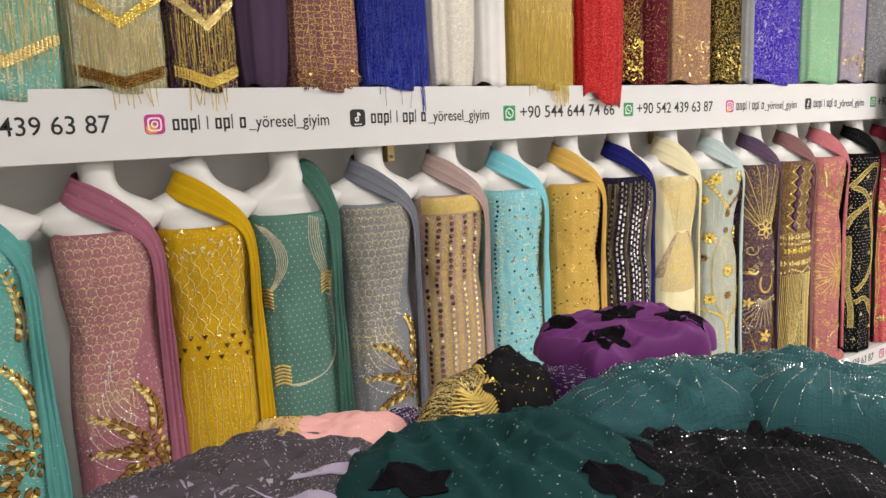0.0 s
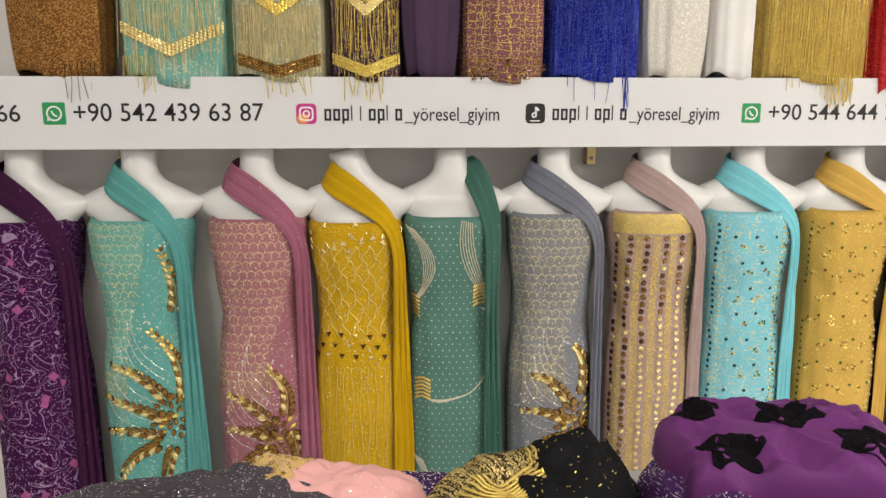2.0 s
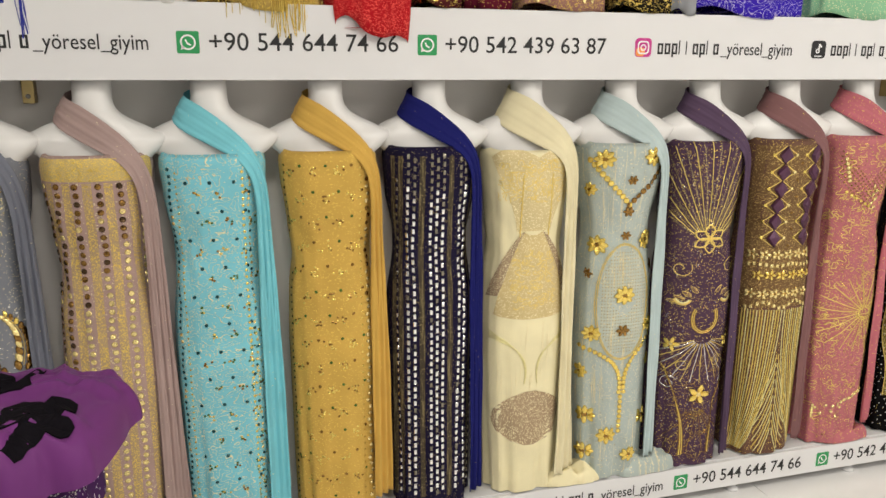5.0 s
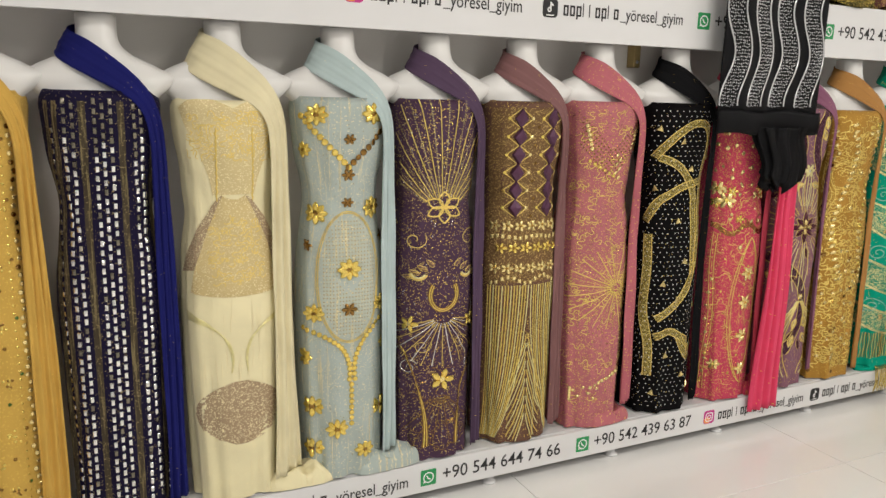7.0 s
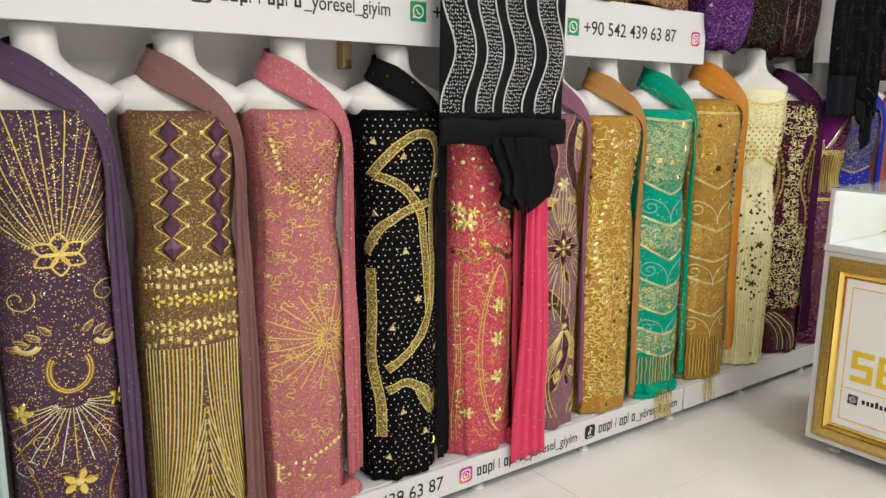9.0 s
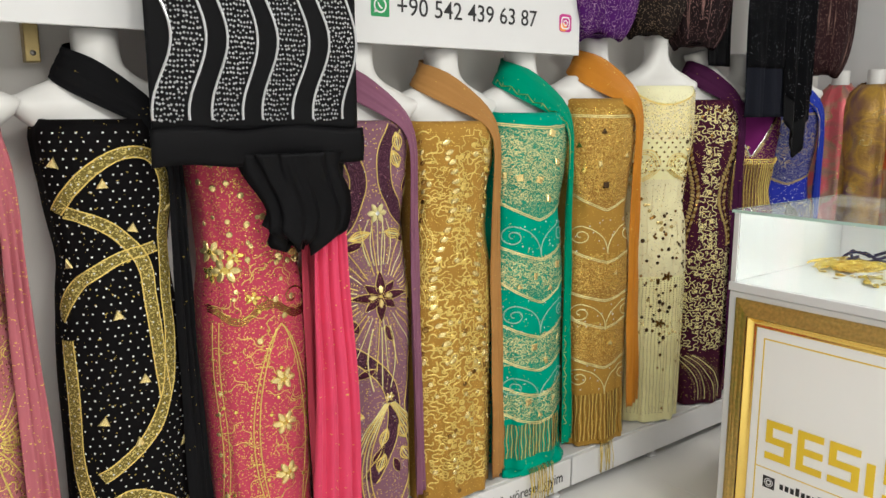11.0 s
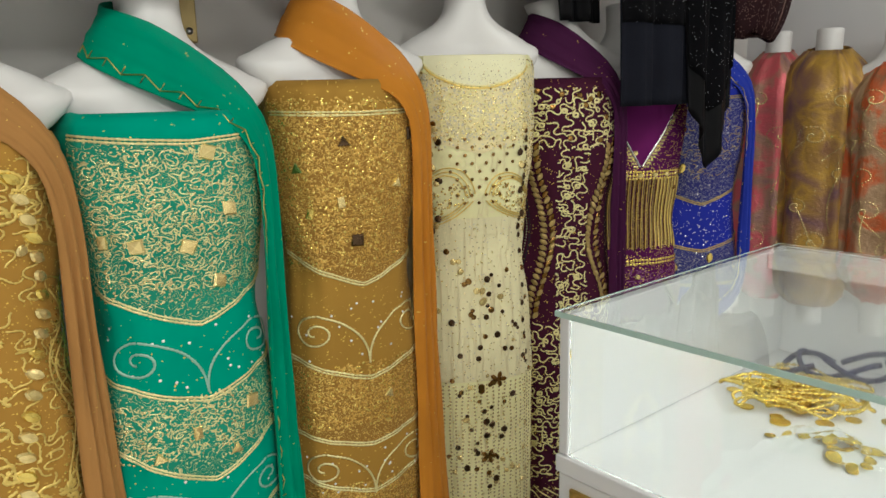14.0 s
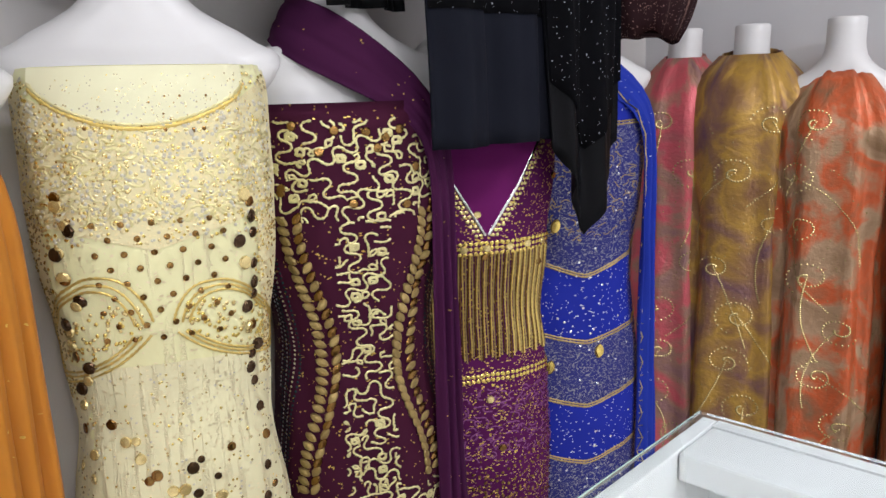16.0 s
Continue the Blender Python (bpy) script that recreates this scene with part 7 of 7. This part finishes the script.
d.scatter(900, lambda s, z: d.dot(s, z, 0.0020, d.rnd.choice((GOLD, PALE_GOLD, THREAD)), 5), z0=1.36, z1=1.56)
d.scatter(500, lambda s, z: d.dot(math.copysign(0.10 + 0.4 * abs(s), s), z, 0.0020, d.rnd.choice((GOLD, PALE_GOLD)), 5), -0.11, 0.11, 1.15, 1.40)
for i in range(12):
    d.dot(d.rnd.uniform(-0.07, 0.07), d.rnd.uniform(1.49, 1.54), 0.0026, BRONZE)
d.done()

# dark plum: heavy gold cord meanders and leaf borders
ANTIQUE = coat("antique_gold", (0.46, 0.34, 0.13), 0.42, 0.75, vary=0.35, scale=90, bump=0.4, fine=700)
d = Deco("dark_plum")
d.squiggles(260, PALE_CORD, -0.13, 0.13, 1.34, 1.495, 0.0030, 0.14, 0.9, 0.0115)
d.squiggles(200, PALE_CORD, -0.036, 0.036, 0.88, 1.34, 0.0030, 0.14, 0.9, 0.0115)
d.squiggles(380, PALE_CORD, -0.12, 0.12, 0.42, 0.88, 0.0030, 0.16, 0.9, 0.0115)
for i in range(30):
    z = 1.345 - 0.0155 * i
    for sg in (-1, 1):
        c = sg * (0.068 + 0.020 * math.cos(i * 0.21))
        d.piece("leaf", c - 0.009, z, 0.020, ANTIQUE, 125 if sg > 0 else 150, "leaf")
        d.piece("leaf", c + 0.009, z + 0.004, 0.020, ANTIQUE if i % 2 else BRONZE, 55 if sg < 0 else 30, "leaf")
for k in range(6):
    for sg in (-1, 1):
        d.line([(sg * (0.104 + 0.007 * k + 0.016 * math.cos(6.5 * t)), 1.36 - 0.46 * t) for t in [i / 60 for i in range(61)]], 0.0024, SILVER if k % 2 else NAVY_BEAD, beads=True)
for k in range(9):
    d.line(arc_pts(-0.12 + 0.012 * k, 0.40, -0.02 + 0.014 * k, 0.19, 0.14), 0.0032, PALE_GOLD, beads=k % 2 == 0)
d.scatter(14, lambda s, z: d.piece("disc", s, z, 0.013, BRONZE), -0.10, 0.10, 1.36, 1.49)
d.done()

# violet: V yoke, gold fringe, mirror band
VIOLET_BEAD = coat("violet_bead", (0.24, 0.07, 0.22), 0.3, 0.5)
d = Deco("violet")
plainv = fabric("violet_plain", (0.14, 0.012, 0.11), G1, "plain", 60, 0.1, 0.0)
d.patch(lambda i, j: ((i - 0.5) * 0.19 * j + 0.0, 1.27 + 0.22 * j), plainv, 10, 10, 0.002, "yoke")
for sg in (-1, 1):
    for o in (0, 0.006, 0.012):
        d.line([(sg * (0.002 + 0.095 * t + o), 1.27 + 0.22 * t) for t in [i / 24 for i in range(25)]], 0.004, PALE_GOLD if o else SILVER, beads=o > 0)
for z in (1.235, 1.245, 1.255, 0.995, 0.985):
    d.line([(-0.14 + 0.28 * t, z) for t in [i / 40 for i in range(41)]], 0.0045, GOLD, beads=True)
for i in range(9):
    d.piece("disc", -0.12 + 0.03 * i, 1.245, 0.013, PALE_GOLD)
for i in range(84):
    s = -0.135 + 0.00325 * i
    d.line([(s + 0.0006 * math.sin(i * 1.7 + 6 * t), 1.235 - (0.205 + 0.006 * math.sin(i)) * t) for t in [q / 6 for q in range(7)]], 0.0022, (ANTIQUE, BRONZE, GOLD_CORD)[i % 3], lift=0.9)
d.squiggles(260, VIOLET_BEAD, -0.13, 0.13, 0.82, 0.97, 0.0022, 0.016)
d.scatter(500, lambda s, z: d.dot(s, z, 0.0018, d.rnd.choice((VIOLET_BEAD, BRONZE)), 4), -0.14, 0.14, 0.6, 0.98)
for k in range(14):
    d.line([(-0.13 + 0.26 * t, 0.78 - 0.03 * (k % 7) - 0.08 * abs(2 * t - 1) * (1 if k < 7 else -1)) for t in [i / 30 for i in range(31)]], 0.0034, BRONZE, beads=True)
for i in range(14):
    d.piece("disc", d.rnd.uniform(-0.12, 0.12), d.rnd.uniform(0.5, 1.4), 0.013, d.rnd.choice((PALE_GOLD, BRONZE)))
d.piece("square", -0.09, 1.37, 0.022, PALE_GOLD, 20)
d.piece("tri", -0.075, 1.315, 0.022, PALE_GOLD, 0)
d.done()

# royal blue: silver chevrons
d = Deco("royal_blue")
bl = lace("blue_silver", (0.04, 0.045, 0.22), (0.36, 0.36, 0.38), "squiggle", 120, 0.08, 0.2)
for a in ((1.46, 1.45, 1.20, 1.12), (1.02, 0.97, 0.88, 0.82), (0.74, 0.68, 0.60, 0.54)):
    chevron(d, bl, *a, ANTIQUE)
d.squiggles(200, ANTIQUE, -0.13, 0.13, 1.2, 1.44, 0.0018, 0.014)
d.scatter(120, lambda s, z: d.dot(s, z, 0.0024, SILVER), z0=0.5, z1=1.5)
for s, z in ((-0.08, 1.34), (-0.05, 1.24), (0.02, 0.95), (-0.06, 0.92)):
    d.piece("leaf", s, z, 0.03, GOLD, 80)
d.done()

# tie-dyed organza: beaded curls
for word in ("pink_tie_dye", "brown_tie_dye", "orange_tie_dye", "olive_tie_dye"):
    d = Deco(word)
    for i in range(9):
        s, z = d.rnd.uniform(-0.07, 0.07), 1.44 - 0.12 * i
        d.spiral(s, z, d.rnd.uniform(0.03, 0.05), PALE_GOLD, d.rnd.choice((-1, 1)), d.rnd.uniform(0, 6), 0.003, 1.4, True)
        d.line(arc_pts(s, z, d.rnd.uniform(-0.1, 0.1), z - 0.2, d.rnd.uniform(-0.25, 0.25), 40), 0.0026, PALE_GOLD, beads=True)
    d.scatter(260, lambda s, z: d.dot(s, z, 0.0016, PALE_GOLD, 4), -0.12, 0.12)
    d.done()

# ---- counter front ----
GILT = coat("antique_gilt", (0.66, 0.46, 0.15), 0.42, 1.0, vary=0.45, scale=90, bump=0.6, fine=140)
BRIGHT_GILT = coat("bright_gilt", (0.86, 0.62, 0.16), 0.18, 1.0, vary=0.1, scale=12)
PANEL = coat("printed_panel", (0.87, 0.865, 0.85), 0.3, vary=0.02)
FX = KX0


def frame_bars(name, y0, z0, y1, z1, w, x_out, x_in, material, label, rib=0):
    """Four mitred bars on the counter's front, sloping from x_out to x_in."""
    for a, b, c, dd in (((y0, z0), (y1, z0), (y1 - w, z0 + w), (y0 + w, z0 + w)), ((y1, z0), (y1, z1), (y1 - w, z1 - w), (y1 - w, z0 + w)),
                        ((y1, z1), (y0, z1), (y0 + w, z1 - w), (y1 - w, z1 - w)), ((y0, z1), (y0, z0), (y0 + w, z0 + w), (y0 + w, z1 - w))):
        s = Shape()
        n = 7
        prof = [(t, x_out + (x_in - x_out) * t - 0.006 * math.sin(3.1416 * t * (1 + rib)) ** 2) for t in [i / n for i in range(n + 1)]]
        vs = [(FX - 0.0005, a[0], a[1]), (FX - 0.0005, b[0], b[1])]
        for t, x in prof:
            vs += [(FX - x, a[0] + (dd[0] - a[0]) * t, a[1] + (dd[1] - a[1]) * t), (FX - x, b[0] + (c[0] - b[0]) * t, b[1] + (c[1] - b[1]) * t)]
        fs = [(2 * i, 2 * i + 1, 2 * i + 3, 2 * i + 2) for i in range(len(prof))]
        s.add(vs, fs)
        part(name, s, material, case, label)


frame_bars("gilt_frame_bar", KY0 + 0.03, 0.085, KY1 - 0.028, 0.875, 0.05, 0.006, 0.022, GILT, "antique gilt moulded frame bar", 2)
frame_bars("gold_inner_bar", KY0 + 0.0805, 0.1355, KY1 - 0.0785, 0.8245, 0.03, 0.020, 0.005, BRIGHT_GILT, "bright gold inner frame bar")
part("front_panel", box_shape(FX - 0.004, KY0 + 0.111, 0.166, FX - 0.0005, KY1 - 0.109, 0.794), PANEL, case, "white printed panel", False)
lx = FX - 0.0048
for y0, z0, y1, z1 in ((KY0 + 0.14, 0.760, KY1 - 0.138, 0.764), (KY0 + 0.14, 0.335, KY1 - 0.138, 0.338), (KY0 + 0.14, 0.195, KY1 - 0.138, 0.199), (KY0 + 0.136, 0.195, KY0 + 0.140, 0.764), (KY1 - 0.1375, 0.195, KY1 - 0.1335, 0.764)):
    part("gold_line", box_shape(lx, y0, z0, lx + 0.0006, y1, z1), YELLOW_PRINT, case, "thin gold printed line", False)
# the shop's name as plain gold bars
yy = KY1 - 0.165
for i, wdt in enumerate((0.085, 0.08, 0.09, 0.03, 0.085, 0.09, 0.085, 0.03, 0.08)):
    x0, x1 = lx - 0.002, lx
    if wdt < 0.05:
        shapes = [(0, 0, wdt * 0.8, 0.10)]
    elif i % 2 == 0:
        shapes = [(0, 0, wdt, 0.022), (0, 0.054, wdt, 0.076), (0, 0.108, wdt, 0.13), (0, 0.076, 0.022, 0.108), (wdt - 0.022, 0.022, wdt, 0.054)]
    else:
        shapes = [(0, 0, wdt, 0.022), (0, 0.054, wdt, 0.076), (0, 0.108, wdt, 0.13), (0, 0.022, 0.022, 0.054), (0, 0.076, 0.022, 0.108)]
    s = Shape()
    for u0, v0, u1, v1 in shapes:
        s.box(x0, yy - u1, 0.372 + v0, x1, yy - u0, 0.372 + v1)
    part("name_bar", s, YELLOW_PRINT, case, "gold printed bar", False)
    yy -= wdt + 0.018
part("badge", box_shape(lx, KY1 - 0.205, 0.272, lx + 0.0006, KY1 - 0.165, 0.312), INK, case, "small dark badge", False)
s = Shape()
k = 20
for r0, r1 in ((0.006, 0.009), (0.0125, 0.0145)):
    pts = [(lx - 0.0005, KY1 - 0.185 + r * math.cos(6.2832 * i / k), 0.292 + r * math.sin(6.2832 * i / k)) for r in (r1, r0) for i in range(k)]
    s.add(pts, [(i, (i + 1) % k, k + (i + 1) % k, k + i) for i in range(k)])
part("badge_ring", s, WHITE_PRINT, case, smooth=False)
for i in range(19):
    if i % 9 == 8:
        continue
    y1 = KY1 - 0.222 - 0.0175 * i
    part("name_bar", box_shape(lx, y1 - 0.012, 0.284, lx + 0.0006, y1, 0.302 + (0.008 if i % 4 == 3 else 0)), INK, case, "", False)

# ---- jewellery in the showcase ----
DECK = 0.9255
coin = Shape()
k = 14
prof = ((1.0, 0.0), (1.0, 0.10), (0.88, 0.13), (0.82, 0.10), (0.0, 0.10))
vs = [(r * math.cos(6.2832 * i / k), r * math.sin(6.2832 * i / k), z) for r, z in prof[:-1] for i in range(k)] + [(0, 0, 0.10)]
coin.add(vs, [(q * k + i, q * k + (i + 1) % k, (q + 1) * k + (i + 1) % k, (q + 1) * k + i) for q in range(3) for i in range(k)] + [(3 * k + i, 3 * k + (i + 1) % k, 4 * k) for i in range(k)])
COIN = coin.mesh("gold_coin", GOLD, False)
jr = random.Random(11)
for i in range(110):
    a, r = jr.uniform(0, 6.28), abs(jr.gauss(0, 0.5))
    px, py = 6.55 + 0.085 * r * math.cos(a), min(2.005, 1.90 + 0.10 * r * math.sin(a))
    up = max(0.0, 0.034 * (1 - r) * jr.random())
    ob = new("gold_coin", COIN)
    sz = jr.uniform(0.010, 0.017)
    ob.matrix_world = pose(px, py, DECK + 0.0005 + up, jr.gauss(0, 16) if up > 0.004 else 0, jr.gauss(0, 16) if up > 0.004 else 0, jr.uniform(0, 360)) @ Matrix.Diagonal((sz, sz, sz, 1))
    tagged(ob, "stamped gold coin pendant loose in the showcase", "coin", "gold coins in the showcase")
for n in range(9):
    s = Shape()
    cx, cy, a = 6.54 + jr.gauss(0, 0.03), 1.88 + jr.gauss(0, 0.03), jr.uniform(0, 6.28)
    pts = []
    for i in range(70):
        t = i / 69
        pts.append((cx + 0.055 * math.sin(5.2 * t + a) + 0.012 * math.sin(23 * t), cy + 0.075 * math.cos(7.1 * t + a) + 0.010 * math.cos(19 * t), DECK + 0.012 + 0.018 * abs(math.sin(9 * t + n))))
    for i in range(0, 69):
        p, q = Vector(pts[i]), Vector(pts[i + 1])
        s.tube([p, (p + q) / 2, q], [0.0012, 0.0038, 0.0012], 6, False)
    solid("gold_chain", s, GOLD, "tangled gold link chain in the showcase", "chain", group="gold chains in the showcase")
NAVY_CORD = coat("navy_cord", (0.02, 0.02, 0.07), 0.8)
for n in range(4):
    s = Shape()
    a = 1.3 * n
    s.tube([(6.66 + 0.04 * math.cos(4 * t + a) + 0.008 * n, 1.88 - 0.02 * n + 0.07 * math.sin(3 * t + a), DECK + 0.03 + 0.014 * math.sin(7 * t + n) + 0.006 * n) for t in [i / 40 for i in range(41)]], 0.0055, 8)
    solid("cord_bracelet", s, NAVY_CORD, "coiled dark navy cord beside the gold", "cord", group="navy cords in the showcase")
bag = Shape()
bag.grid(lambda i, j: (6.40 + 0.11 * (i - 0.5) + 0.006 * math.sin(14 * j), 1.75 + 0.16 * (j - 0.5) + 0.006 * math.sin(11 * i), DECK + 0.004 + 0.026 * (math.sin(3.14 * i) * math.sin(3.14 * j)) ** 0.6 + 0.003 * math.sin(21 * i + 17 * j) * math.sin(3.14 * i) * math.sin(3.14 * j)), 24, 30)
solid("plastic_bag", bag, GLASS, "small clear plastic bag of gold trinkets", "bag").visible_shadow = False
for i in range(26):
    ob = new("gold_coin", COIN)
    ob.matrix_world = pose(6.40 + jr.gauss(0, 0.024), 1.75 + jr.gauss(0, 0.038), DECK + 0.001 + 0.008 * jr.random(), jr.gauss(0, 12), jr.gauss(0, 12), 0) @ Matrix.Diagonal((0.009, 0.009, 0.009, 1))
    tagged(ob, "small gold trinket in a clear plastic bag", "trinket", "gold trinkets in the bag")

# loose tassels of gold thread at the hems
for tx, ty, zz, n, mat in ((5.74, 2.535, 0.20, 16, GOLD), (6.10, 2.54, 0.20, 9, GOLD)):
    t = thing("gold_tassel", "loose gold thread fringe hanging over the plinth edge", "tassel", "loose fringes at the hem", (tx, ty, 0))
    for i in range(n):
        s = Shape()
        x = (i - n / 2) * 0.008 + jr.gauss(0, 0.002)
        s.tube([(x, 0.035, zz), (x, 0.008, zz - 0.02), (x + jr.gauss(0, 0.004), 0.0, zz - 0.09), (x + jr.gauss(0, 0.006), 0.004, zz - 0.13 - 0.02 * jr.random())], 0.0016, 5)
        part("thread", s, mat, t)

# hems gathered on the plinth
for hx, wd, word, seed in ((3.09, 0.12, "pale_blue", 21), (2.75, 0.13, "cream", 22), (4.03, 0.13, "rose", 23), (5.74, 0.15, "emerald", 24), (4.88, 0.08, "coral_pink", 25), (3.03, 0.10, "pale_blue", 26)):
    col = DRESS[word][2]
    heap("cloth_hem", f"gathered {word.replace('_', ' ')} dress hem lying on the plinth", hx, 2.605, wd, 0.055, 0.1645, 0.05, col, seed, 0, 0.8, 0.034, group="hems on the plinth")

# ---- floor tiles ----
TX, TY = 1.345, 0.6725
tile = Shape()
tile.box(0.0012, 0.0012, -0.0035, TX - 0.0012, TY - 0.0012, 0.0, bevel=0.001)
TILE_MESH = tile.mesh("tile", TILE, False)
ty = 2.15 - TY * 8
while ty < BACK:
    tx = 3.61 - TX * 5
    while tx < X1:
        t = new("tile", TILE_MESH)
        t.parent = floor
        t.matrix_basis = pose(tx, ty, 0)
        tx += TX
    ty += TY
